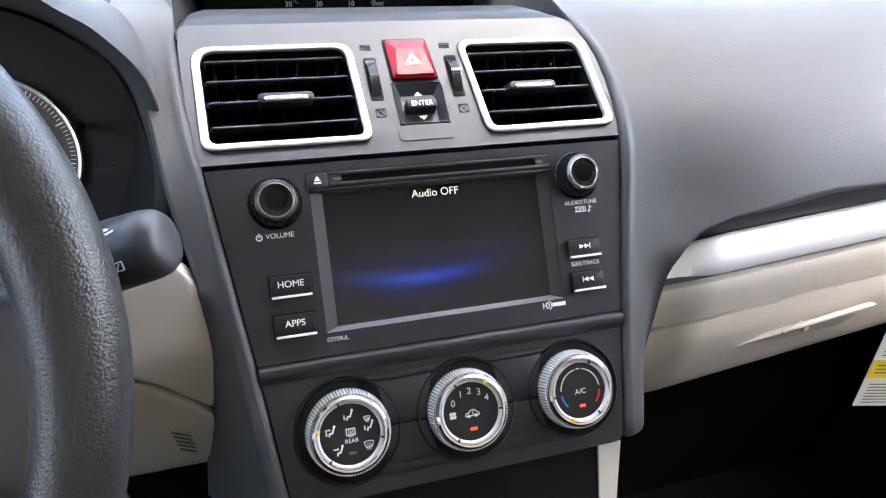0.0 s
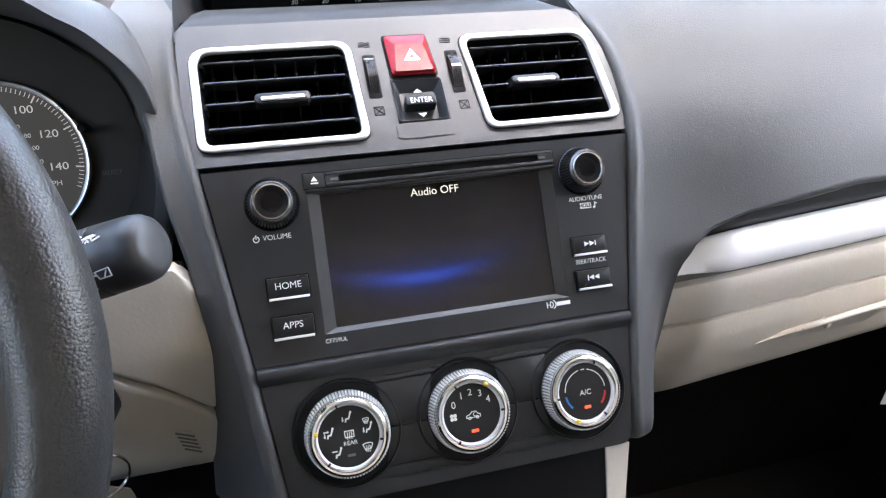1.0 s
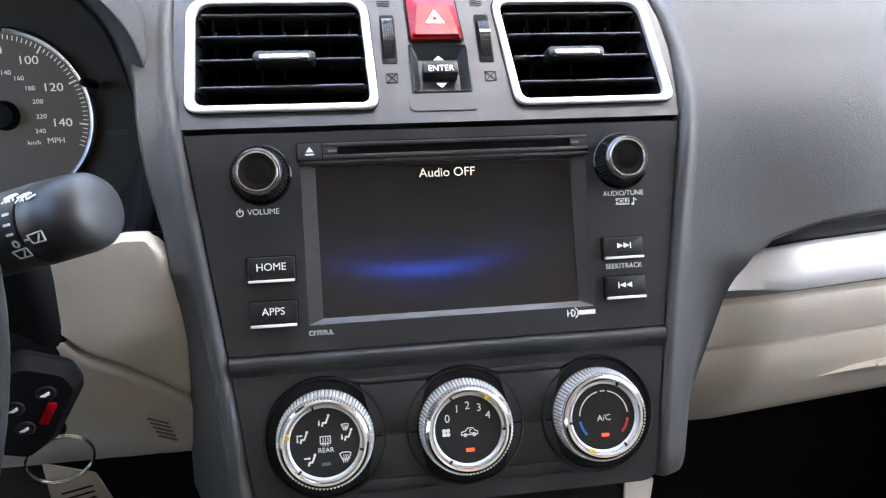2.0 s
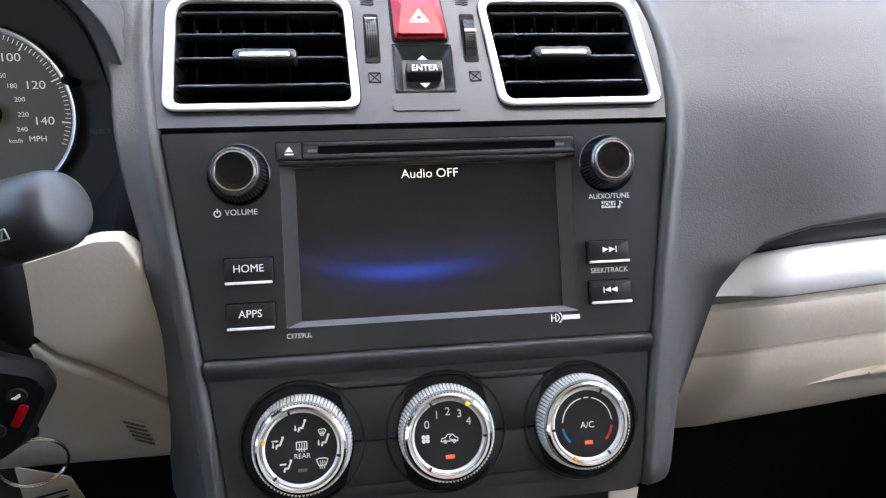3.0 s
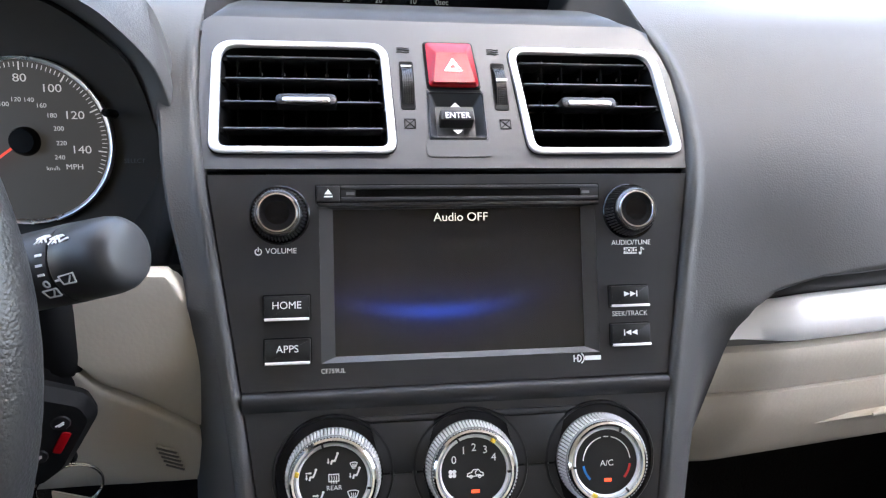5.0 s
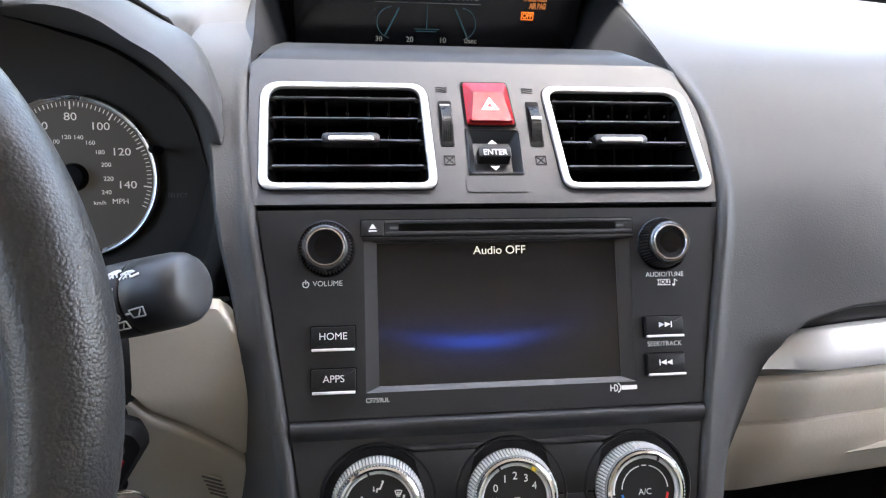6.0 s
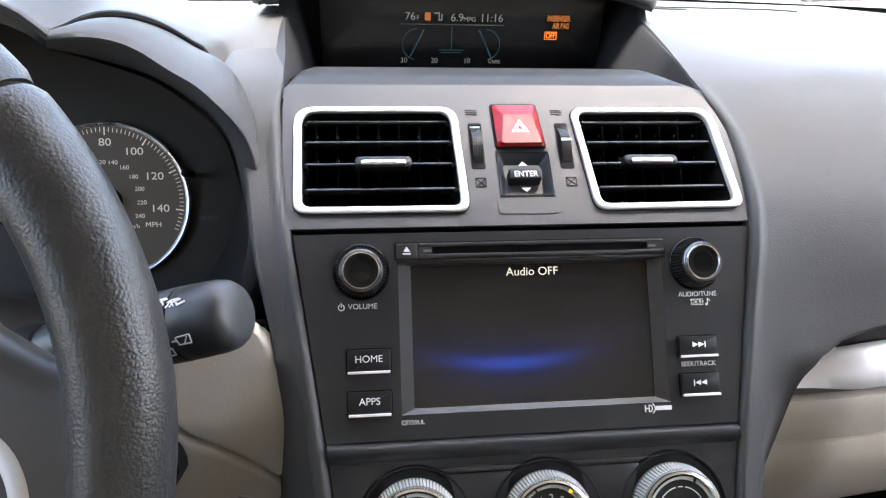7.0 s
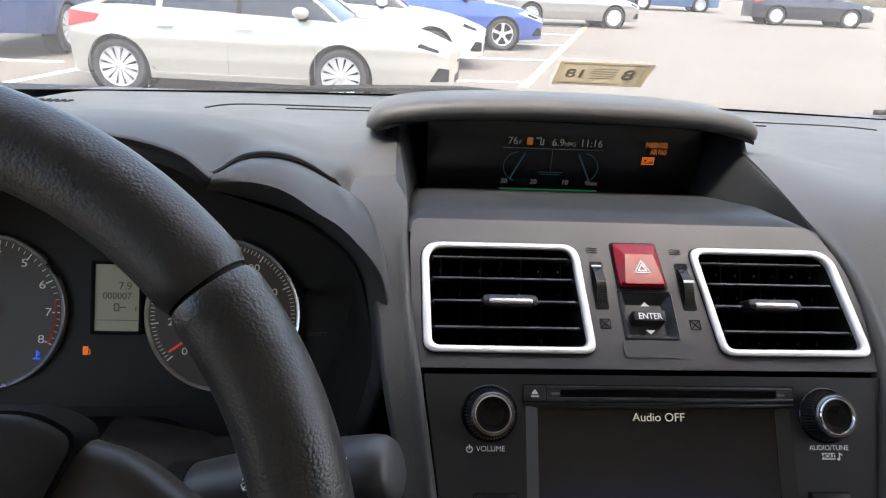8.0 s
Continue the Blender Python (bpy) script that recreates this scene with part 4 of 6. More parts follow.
def stereo_knob(x, z, bx):
    """bx: how far the skirt stands aside of the cap."""
    part("skirt", turned([(0.0158, 0.001), (0.0157, -0.0007), (0.0151, -0.0013), (0.0141, -0.0012), (0.0134, -0.0004)], 60, pose(x + bx, 0, z), cap=False), GLOSS, audio, "gloss black ring round the knob")
    k = part("knob", turned([(0.0136, 0.001), (0.0134, -0.0030), (0.0121, -0.0114), (0.0117, -0.0124), (0.0100, -0.0128)], 60, pose(x, 0, z)), MATTE, audio, "black ribbed knob with chrome ring")
    bm = bmesh.new()
    n = 46
    for i in range(n):
        m = pose(x, 0, z) @ Matrix.Rotation(2 * math.pi * i / n, 4, "Y")
        q = [(-0.00058, -0.0002), (-0.00022, 0.0007), (0.00022, 0.0007), (0.00058, -0.0002)]
        rings(bm, [[tuple(m @ Vector((dx, -0.0020, 0.0135 + dz))) for dx, dz in q], [tuple(m @ Vector((dx, -0.0110, 0.0121 + dz))) for dx, dz in q]], cap0=True, cap1=True)
    tagged(part("rib_band", bm, KNOBRIB, k, smooth=0), kind="stuff")
    part("ring", turned([(0.0119, -0.0120), (0.0117, -0.0132), (0.0110, -0.0139), (0.0103, -0.0139)], 60, pose(x, 0, z), cap=False), RINGSATIN, k, "satin ring")
    part("inner_ring", turned([(0.0103, -0.0138), (0.0099, -0.0145), (0.0092, -0.0144), (0.0086, -0.0134), (0.0083, -0.0122)], 60, pose(x, 0, z), cap=False), CHROME, k, "bright chrome ring")
    part("cap", turned([(0.0, -0.0129), (0.006, -0.0128), (0.0083, -0.0126), (0.0086, -0.0118)], 48, pose(x, 0, z), cap=False), GLOSS, k)


stereo_knob(-0.0960, -0.0218, 0.0)
stereo_knob(0.0960, -0.0220, 0.0014)
ring = arc(-0.1072, -0.0410, 0.0016, 60, -240, 14)
strokes([ring, [(-0.1072, -0.0408), (-0.1072, -0.0387)]], 0.0006, -0.0002, WHITE, audio)
letters("VOLUME", 0.00285, WHITE, audio, pose(-0.0955, -0.0002, -0.0408))
letters("AUDIO/TUNE", 0.0027, WHITE, audio, pose(0.0978, -0.0002, -0.0398), wide=0.98)
part("badge", plate(rounded([(0.0931, -0.0461), (0.1011, -0.0461), (0.1011, -0.0425), (0.0931, -0.0425)], 0.0004, 2), -0.0003, 0.0), WHITE, audio)
letters("HOLD", 0.0023, MATTE, audio, pose(0.0971, -0.0006, -0.0443), bold=0.0001)
strokes([[(0.1036, -0.0459), (0.1036, -0.0425), (0.1051, -0.0437)]], 0.0005, -0.0003, WHITE, audio)
poly(arc(0.1029, -0.0458, 0.0008, 0, 330, 10), -0.0003, WHITE, audio)


def key_button(x0, x1, z0, z1, text="", arrow=""):
    part("button_gap", plate(rounded([(x0 - 0.0007, z0 - 0.0007), (x1 + 0.0007, z0 - 0.0007), (x1 + 0.0007, z1 + 0.0007), (x0 - 0.0007, z1 + 0.0007)], 0.001, 3), -0.0002, 0.002), MATTE, audio)
    b = part("button", plate(rounded([(x0, z0), (x1, z0), (x1, z1), (x0, z1)], 0.0007, 3), -0.0030, 0.002, 0.0006), BUTTON, audio, "black button with chrome edge")
    part("edge_strip", solid(x0 + 0.0003, x1 - 0.0003, -0.0046, -0.001, z0 - 0.0002, z0 + 0.0012, 0.0003), SILVER, b, "chrome lower edge")
    xm, zm = (x0 + x1) / 2, (z0 + z1) / 2 + 0.0012
    if text:
        letters(text, 0.0037, WHITE, b, pose(xm, -0.0032, zm))
    for d in ((-1, 1) if arrow else ()):
        c = xm + d * 0.0018
        s = 1 if arrow == "next" else -1
        poly([(c - s * 0.0017, zm - 0.0015), (c + s * 0.0017, zm), (c - s * 0.0017, zm + 0.0015)], -0.0032, WHITE, b, "arrow")
    if arrow:
        s = 1 if arrow == "next" else -1
        strokes([[(xm + s * 0.0040, zm - 0.0015), (xm + s * 0.0040, zm + 0.0015)]], 0.0006, -0.0032, WHITE, b, "bar")


key_button(-0.1046, -0.0812, -0.0768, -0.0642, "HOME")
key_button(-0.1046, -0.0812, -0.0995, -0.0868, "APPS")
key_button(0.0835, 0.1060, -0.0755, -0.0640, "", "next")
key_button(0.0835, 0.1060, -0.0972, -0.0852, "", "back")
letters("SEEK/TRACK", 0.0027, WHITE, audio, pose(0.0955, -0.0002, -0.0797), wide=0.95)
letters("CF759UL", 0.0024, WHITE, audio, pose(-0.0697, -0.0002, -0.1045), wide=0.95)
strokes([[(0.0620, -0.1052), (0.0620, -0.1018)], [(0.0620, -0.1035), (0.0640, -0.1035)], [(0.0642, -0.1052), (0.0642, -0.1018)], arc(0.0642, -0.1035, 0.0019, -80, 80, 8), arc(0.0648, -0.1035, 0.0030, -60, 60, 8)], 0.0006, -0.0003, WHITE, audio, "emblem")
strokes([[(0.0690, -0.1035), (0.0768, -0.1035)]], 0.0024, -0.0003, WHITE, audio, "emblem")

# ---- climate panel ----
climate = thing("climate_control", "black climate control unit with three silver dials", "climate control", STACK)
cl = lambda z: -(0.1330 + z * 0.0165 / 0.114)
DZ = -0.1582
DX = (-0.0705, 0.0022, 0.0746)
# the panel's own face, pierced by three dial wells
bm = bmesh.new()
base = rounded([(cl(-0.1145), -0.1145), (-cl(-0.1145), -0.1145), (0.1060, -0.1975), (-0.1060, -0.1975)], [0.001, 0.001, 0.008, 0.008], 4)
part("face", plate(base, 0.0, 0.02), PLASTIC, climate)
# sill along the top that catches the light
rows = [[(x, 0.006, -0.1142), (x, -0.0010, -0.1144), (x, -0.0034, -0.1158), (x, -0.0040, -0.1180), (x, -0.0030, -0.1215), (x, 0.0, -0.1245)] for x in np.linspace(cl(-0.117), -cl(-0.117), 12)]
part("sill", rings(bmesh.new(), rows, closed=False), PLASTIC, climate, smooth=70)
for a, b in ((DX[0], DX[1]), (DX[1], DX[2])):
    part("link_bar", plate([(a + 0.0135, -0.1290), (b - 0.0135, -0.1290), (b - 0.0190, -0.1318), (a + 0.0190, -0.1318)], -0.0022, 0.002, 0.0005), PLASTIC, climate)
    part("link_panel", plate([(a + 0.0190, -0.1326), (b - 0.0190, -0.1326), (b - 0.026, -0.1588), (a + 0.026, -0.1588)], -0.0014, 0.002, 0.0005), PLASTIC, climate)
    part("link_panel", plate([(a + 0.026, -0.1600), (b - 0.026, -0.1600), (b - 0.0205, -0.1812), (a + 0.0205, -0.1812)], -0.0012, 0.002, 0.0005), PLASTIC, climate)
    part("link_panel", plate([(a + 0.0200, -0.1822), (b - 0.0200, -0.1822), (b - 0.0150, -0.1885), (a + 0.0150, -0.1885)], -0.0008, 0.002, 0.0004), PLASTIC, climate)


def dial(x, yellow, label):
    d = thing("climate_dial", label, "dial", STACK @ pose(x, 0, DZ) @ Matrix.Diagonal((0.925, 1, 0.925, 1)), "climate dials")
    part("well", turned([(0.0343, 0.001), (0.0341, -0.0010), (0.0335, -0.0017), (0.0324, -0.0014), (0.0300, 0.0030), (0.0300, 0.006)], 72, cap=False), WELL, d, "gloss black well ring")
    part("well_floor", turned([(0.0, -0.0006), (0.0316, -0.0006), (0.0316, 0.003)], 48, cap=False), MATTE, d)
    body = part("grip", turned([(0.0268, -0.0005), (0.0268, -0.0018), (0.0260, -0.0028), (0.0249, -0.0092), (0.0245, -0.0106), (0.0238, -0.0114)], 72, cap=False), KNURLGAP, d, "knurled silver grip")
    bm = bmesh.new()
    n = 80
    for i in range(n):
        a = 2 * math.pi * i / n
        m = Matrix.Rotation(a, 4, "Y")
        q = [(-0.00090, -0.0003), (-0.0003, 0.0010), (0.0003, 0.0010), (0.00090, -0.0003)]
        rings(bm, [[tuple(m @ Vector((dx, -0.0026, 0.0259 + dz))) for dx, dz in q], [tuple(m @ Vector((dx, -0.0100, 0.0246 + dz))) for dx, dz in q]], cap0=True, cap1=True)
    tagged(part("knurl_band", bm, KNURL, body, smooth=0), kind="stuff")
    part("ring", turned([(0.0240, -0.0110), (0.0236, -0.0124), (0.0224, -0.0132), (0.0212, -0.0130), (0.0205, -0.0118), (0.0198, -0.0106)], 72, cap=False), POLISHED, d, "polished chrome ring")
    part("inner_ring", turned([(0.0201, -0.0108), (0.0199, -0.0119), (0.0190, -0.0115), (0.0187, -0.0100)], 72, cap=False), SILVER, d)
    f = part("face", turned([(0.0, -0.0106), (0.010, -0.0105), (0.0185, -0.0103), (0.0190, -0.0096)], 56, cap=False), SMOOTH, d, "black face with white symbols")
    part("pointer", solid(-0.0013, 0.0013, -0.0134, -0.0110, 0.0189, 0.0212, 0.0003), YELLOWMARK, d, "yellow pointer", at=Matrix.Rotation(radians(yellow), 4, "Y"))
    for k in (60, 180, 300):
        part("notch", solid(-0.0006, 0.0006, -0.0126, -0.0106, 0.0189, 0.0206), SMOOTH, d, at=Matrix.Rotation(radians(yellow + k), 4, "Y"))
    return d, f


FY = -0.0108


def seat_symbol(f, x, z, feet=True, face_=False):
    """A small seated outline with arrows: the usual air-direction mark, as plain strokes."""
    s = 0.00100
    strokes([[(x + 2.2 * s, z + 2.2 * s), (x + 1.0 * s, z - 0.6 * s), (x - 0.6 * s, z - 0.6 * s), (x - 1.0 * s, z - 2.2 * s)]], 0.0010, FY, WHITE, f)
    poly(arc(x + 2.5 * s, z + 3.2 * s, 0.00075, 0, 330, 10), FY, WHITE, f)
    if face_:
        strokes([[(x - 3.0 * s, z + 1.6 * s), (x - 0.6 * s, z + 1.6 * s)]], 0.0007, FY, WHITE, f)
        poly([(x - 0.8 * s, z + 0.8 * s), (x + 0.3 * s, z + 1.6 * s), (x - 0.8 * s, z + 2.4 * s)], FY, WHITE, f)
    if feet:
        strokes([[(x - 2.6 * s, z + 0.6 * s), (x - 2.6 * s, z - 1.2 * s)]], 0.0007, FY, WHITE, f)
        poly([(x - 3.4 * s, z - 1.0 * s), (x - 1.8 * s, z - 1.0 * s), (x - 2.6 * s, z - 2.2 * s)], FY, WHITE, f)


def screen_symbol(f, x, z, k=1.0):
    s = 0.0010 * k
    strokes([[(x - 3 * s, z + 2 * s), (x - 1.5 * s, z + 2.6 * s), (x + 1.5 * s, z + 2.6 * s), (x + 3 * s, z + 2 * s), (x + 1.8 * s, z - 1.2 * s), (x - 1.8 * s, z - 1.2 * s), (x - 3 * s, z + 2 * s)]], 0.0005, FY, WHITE, f)
    strokes([[(x + q * s, z + 1.2 * s), (x + (q + 0.4) * s, z - 0.2 * s), (x + (q - 0.3) * s, z - 1.4 * s), (x + q * s, z - 2.8 * s)] for q in (-1.1, 0, 1.1)], 0.0004, FY, WHITE, f)


d1, f1 = dial(DX[0], -76, "silver-rimmed air direction dial with black face")
seat_symbol(f1, 0.0, 0.0113)
seat_symbol(f1, -0.0118, 0.0032, True, True)
seat_symbol(f1, -0.0081, -0.0092, False, True)
seat_symbol(f1, 0.0118, 0.0028)
screen_symbol(f1, 0.0112, 0.0076, 0.65)
screen_symbol(f1, 0.0106, -0.0085)
strokes([[(-0.0024, -0.0004), (-0.0024, 0.0034), (0.0030, 0.0034), (0.0030, -0.0004), (-0.0024, -0.0004)]], 0.0005, FY, WHITE, f1)
strokes([[(q, 0.0026), (q + 0.0003, 0.001), (q - 0.0002, 0.0), (q, -0.0016)] for q in (-0.0010, 0.0003, 0.0016)], 0.0004, FY, WHITE, f1)
letters("REAR", 0.0025, WHITE, f1, pose(0.0004, FY, -0.0040))
poly(rounded([(-0.0022, -0.0122), (0.0026, -0.0122), (0.0026, -0.0106), (-0.0022, -0.0106)], 0.0004), FY, GREYPRINT, f1, "lamp")

d2, f2 = dial(DX[1], 33, "silver-rimmed fan speed dial with black face")
for t, a in (("0", 148), ("1", 116), ("2", 90), ("3", 62), ("4", 34)):
    letters(t, 0.0042, WHITE, f2, pose(0.0137 * math.cos(radians(a)), FY, 0.0137 * math.sin(radians(a)) - 0.0006))
for a in range(4):
    c = radians(45 + 90 * a)
    poly(arc(-0.0126 + 0.0015 * math.cos(c), -0.0008 + 0.0015 * math.sin(c), 0.0012, 0, 330, 8), FY, WHITE, f2, "fan_blade")
strokes([[(-0.0042, -0.0006), (-0.0038, 0.0010), (-0.0018, 0.0014), (-0.0006, 0.0030), (0.0024, 0.0030), (0.0036, 0.0014), (0.0050, 0.0010), (0.0050, -0.0006), (-0.0042, -0.0006)], arc(-0.002, -0.0008, 0.0008, 0, 360, 8), arc(0.003, -0.0008, 0.0008, 0, 360, 8)], 0.0005, FY, WHITE, f2, at=pose(0, 0, -0.0022))
strokes([arc(0.0016, 0.0012, 0.0011, 90, 270, 8), [(0.0016, 0.0001), (0.0034, 0.0001)]], 0.0004, FY, WHITE, f2, at=pose(0, 0, -0.0022))
poly(rounded([(-0.0020, -0.0122), (0.0028, -0.0122), (0.0028, -0.0103), (-0.0020, -0.0103)], 0.0004), FY, LED, f2, "lamp", label="lit orange lamp")

d3, f3 = dial(DX[2], 205, "silver-rimmed temperature dial with black face")
strokes([arc(0, 0.0005, 0.0142, 5, 77, 14), arc(0, 0.0005, 0.0142, 85, 95, 4), arc(0, 0.0005, 0.0142, 103, 175, 14)], 0.0006, FY, WHITE, f3, "scale")
strokes([arc(0, 0.0005, 0.0142, 190, 222, 10)], 0.0013, FY, BLUEARC, f3, "cold_scale")
strokes([arc(0, 0.0005, 0.0142, -10, -42, 10)], 0.0013, FY, REDARC, f3, "hot_scale")
letters("A/C", 0.0034, WHITE, f3, pose(0.0, FY, -0.0006))
poly(rounded([(-0.0018, -0.0112), (0.0026, -0.0112), (0.0026, -0.0093), (-0.0018, -0.0093)], 0.0004), FY, LED, f3, "lamp", label="lit orange lamp")

# console below the climate panel
console = thing("centre_console", "dark lower console with beige side trim", "console")
bm = bmesh.new()
rings(bm, [[tuple(lean(x, y, z)) for x, z in ((-0.1050, -0.199), (0.1050, -0.199), (0.098, -0.34), (-0.098, -0.34))] for y in (0.012, 0.10)], cap0=True, cap1=True)
part("front", bm, MATTE, console)
bm = bmesh.new()
rings(bm, [[tuple(lean(*p)) for p in ((0.0925, 0.010, -0.2005), (0.1090, 0.010, -0.2005), (0.0985, 0.010, -0.245), (0.0870, 0.010, -0.245))], [tuple(lean(*p)) for p in ((0.0925, 0.06, -0.2005), (0.1090, 0.06, -0.2005), (0.0985, 0.06, -0.245), (0.0870, 0.06, -0.245))]], cap0=True, cap1=True)
part("side_trim", bm, BEIGE, console, "beige trim piece")

# ---- instrument cluster ----
cluster = thing("instrument_cluster", "dark hooded instrument cluster with two round gauges", "instrument cluster")
LIP = [(-0.243, 0.868), (-0.205, 0.884), (-0.180, 0.916), (-0.166, 0.957), (-0.160, 0.985), (-0.163, 1.019), (-0.169, 1.044), (-0.182, 1.0605), (-0.203, 1.0765), (-0.227, 1.0855), (-0.2495, 1.0935), (-0.268, 1.108), (-0.300, 1.116), (WX, 1.119)]
half = [tuple(p) for p in spline([(a, 0, b) for a, b in LIP], 42)]
lip = [(p[0], p[2]) for p in half] + [(2 * WX - p[0], p[2]) for p in half[-2::-1]]
mx, mz = WX, 1.0


def off(k, dz=0.0):
    return [(mx + (a - mx) * (1 + k / 0.19), mz + (b - mz) * (1 + k / 0.12) + dz) for a, b in lip]


rows = [[(a, 0.1400 + 0.4 * (b - 0.98), b) for a, b in off(-0.020)], [(a, 0.08, b) for a, b in off(-0.012)], [(a, 0.048, b) for a, b in off(-0.0045)], [(a, 0.0400, b) for a, b in off(-0.0034)], [(a, 0.0385, b) for a, b in off(-0.0030)]]
part("tunnel", rings(bmesh.new(), rows, closed=False), SHROUD, cluster, smooth=60)
# main brow: from the notch beside the stack over the top and down the far side
far = [i for i, (a, b) in enumerate(lip) if a < -0.2485 and (b > 1.0 or a < WX)]
rows = [[(off(k)[i][0], y, off(k)[i][1]) for i in far] for y, k in ((0.052, -0.0062), (0.0475, -0.0066), (0.0440, -0.0056), (0.0380, -0.0020), (0.0325, 0.0034), (0.0322, 0.0044), (0.0330, 0.0050), (0.036, 0.0053), (0.046, 0.0046))]
part("brow", rings(bmesh.new(), rows, closed=False), PAD, cluster, "soft-grained brow over the gauges", smooth=60)
# bulge at the stack's side: lip, bevelled band, padded top up to its crest, and the skirt behind
LIPLINE = [(-0.2528, 0.034, 1.0923), (-0.2296, 0.04, 1.085), (-0.2058, 0.043, 1.0755), (-0.185, 0.043, 1.0599), (-0.1721, 0.042, 1.0433), (-0.1662, 0.04, 1.0187), (-0.1632, 0.038, 0.9852), (-0.1691, 0.036, 0.9577), (-0.1829, 0.034, 0.9174)]
BANDLINE = [(-0.2490, 0.0280, 1.0975), (-0.232, 0.027, 1.0992), (-0.217, 0.026, 1.0975), (-0.205, 0.026, 1.0922), (-0.193, 0.027, 1.0830), (-0.1805, 0.028, 1.0746), (-0.1706, 0.029, 1.0640), (-0.1622, 0.030, 1.0530), (-0.1562, 0.031, 1.0400), (-0.1530, 0.032, 1.015), (-0.1530, 0.033, 0.985), (-0.159, 0.034, 0.955), (-0.1735, 0.035, 0.914)]
CREST = [(-0.2500, 0.036, 1.0985), (-0.239, 0.058, 1.1025), (-0.2235, 0.068, 1.1022), (-0.208, 0.082, 1.0945), (-0.190, 0.098, 1.0790), (-0.178, 0.082, 1.0775), (-0.168, 0.070, 1.0712), (-0.1605, 0.058, 1.0580), (-0.1560, 0.051, 1.0400), (-0.1525, 0.048, 0.985), (-0.172, 0.046, 0.912)]


def even(points, n):
    """A smooth line through the points with its samples spaced evenly."""
    fine = spline(points, 200)
    at = np.concatenate([[0], np.cumsum([(b - a).length for a, b in zip(fine, fine[1:])])])
    return [Vector([float(np.interp(d, at, [p[i] for p in fine])) for i in range(3)]) for d in np.linspace(0, at[-1], n)]


lines = [even(q, 49) for q in (LIPLINE, BANDLINE, CREST)]
rows = [lines[0], [a.lerp(b, 0.5) + Vector((0, -0.0004, 0.0004)) for a, b in zip(lines[0], lines[1])]]
rows += [[a.lerp(b, t) + Vector((0, 0.0016 * d, 0)) for a, b in zip(lines[0], lines[1])] for t, d in ((0.78, 0.0), (0.90, 0.25), (0.97, 0.6))]
rows.append([b.lerp(c, 0.03) + Vector((0, 0.0006, -0.0004)) for b, c in zip(lines[1], lines[2])])
rows += [[b.lerp(c, t) + Vector((0.0012, 0, 0.0030)) * math.sin(math.pi * t) for b, c in zip(lines[1], lines[2])] for t in (0.09, 0.2, 0.4, 0.6, 0.8, 0.93)]
rows += [lines[2], [p + Vector((0.001, 0.004, -0.002)) for p in lines[2]], [p + Vector((0.001, 0.010, -0.006)) for p in lines[2]]]
part("brow_bulge", rings(bmesh.new(), [[tuple(p) for p in r] for r in rows], closed=False), PAD, cluster, "rounded grained shoulder of the hood", smooth=75)
# black tube behind the crest, standing for shadow on the dome's front
shade_arc = [p + Vector((0, 0.003, 0.0004)) for p in spline(CREST[:5], 25)]
part("brow_shade_line", tube([tuple(p) for p in shade_arc], [0.0006 + 0.0022 * math.sin(math.pi * k / 24) ** 0.6 for k in range(25)], 8), MATTE, cluster)
# padded top: starts at the brow or behind the shoulder's crest and runs out into the dashboard
brow_top = sorted((off(0.0052)[i][0], off(0.0052)[i][1]) for i in far if off(0.0052)[i][1] > 1.06)
crest_line = spline(CREST[:6], 40)


def hood_height(x, y):
    t = (y - 0.03) / 0.37
    zt = between([(0, 1.1205), (0.15, 1.1195), (0.35, 1.110), (0.6, 1.092), (0.85, 1.068), (1, 1.052)], t)
    q = min(1.0, abs(x - WX) / (0.179 + 0.022 * t))
    d = 1.050 + max(0, zt - 1.050) * (1 - q ** 3.5)
    base = top_height(x if x < WX else min(x, -0.151), y) + 0.0012
    k = 0.004
    return base + k * math.log(1 + math.exp(min(30, (d - base) / k)))


dome = []
for x in list(np.linspace(-0.545, -0.2525, 34)) + list(np.linspace(-0.2505, -0.1512, 32)):
    if x < -0.2515:
        y0, z0 = 0.036, between(brow_top, x)
        if x < -0.50:
            y0, z0 = 0.06, hood_height(x, 0.06)
    else:
        arc_ = sorted((p.x, p.y, p.z) for p in crest_line if p.x <= -0.1895)
        y0, z0 = between([(a, b) for a, b, c in arc_], x) + 0.003, between([(a, c) for a, b, c in arc_], x) + 0.0022
        if x > -0.19:
            low = top_height(min(x, -0.151), y0) - 0.0012
            z0 = z0 + (low - z0) * step(-0.19, -0.179, x)
    col = []
    for u in np.linspace(0, 1, 26):
        y = y0 + (0.43 - y0) * u ** 1.3
        w = step(0, 0.07, y - y0)
        z = z0 * (1 - w) + hood_height(x, y) * w - 0.0025 * step(-0.175, -0.153, x) * step(0.2, 0.26, y)
        col.append((x, y, z))
    dome.append([(x, y0 + 0.001, z0 - 0.012)] + col)
part("dome", rings(bmesh.new(), dome, closed=False), PAD, cluster, "rounded padded top of the instrument hood", smooth=60)
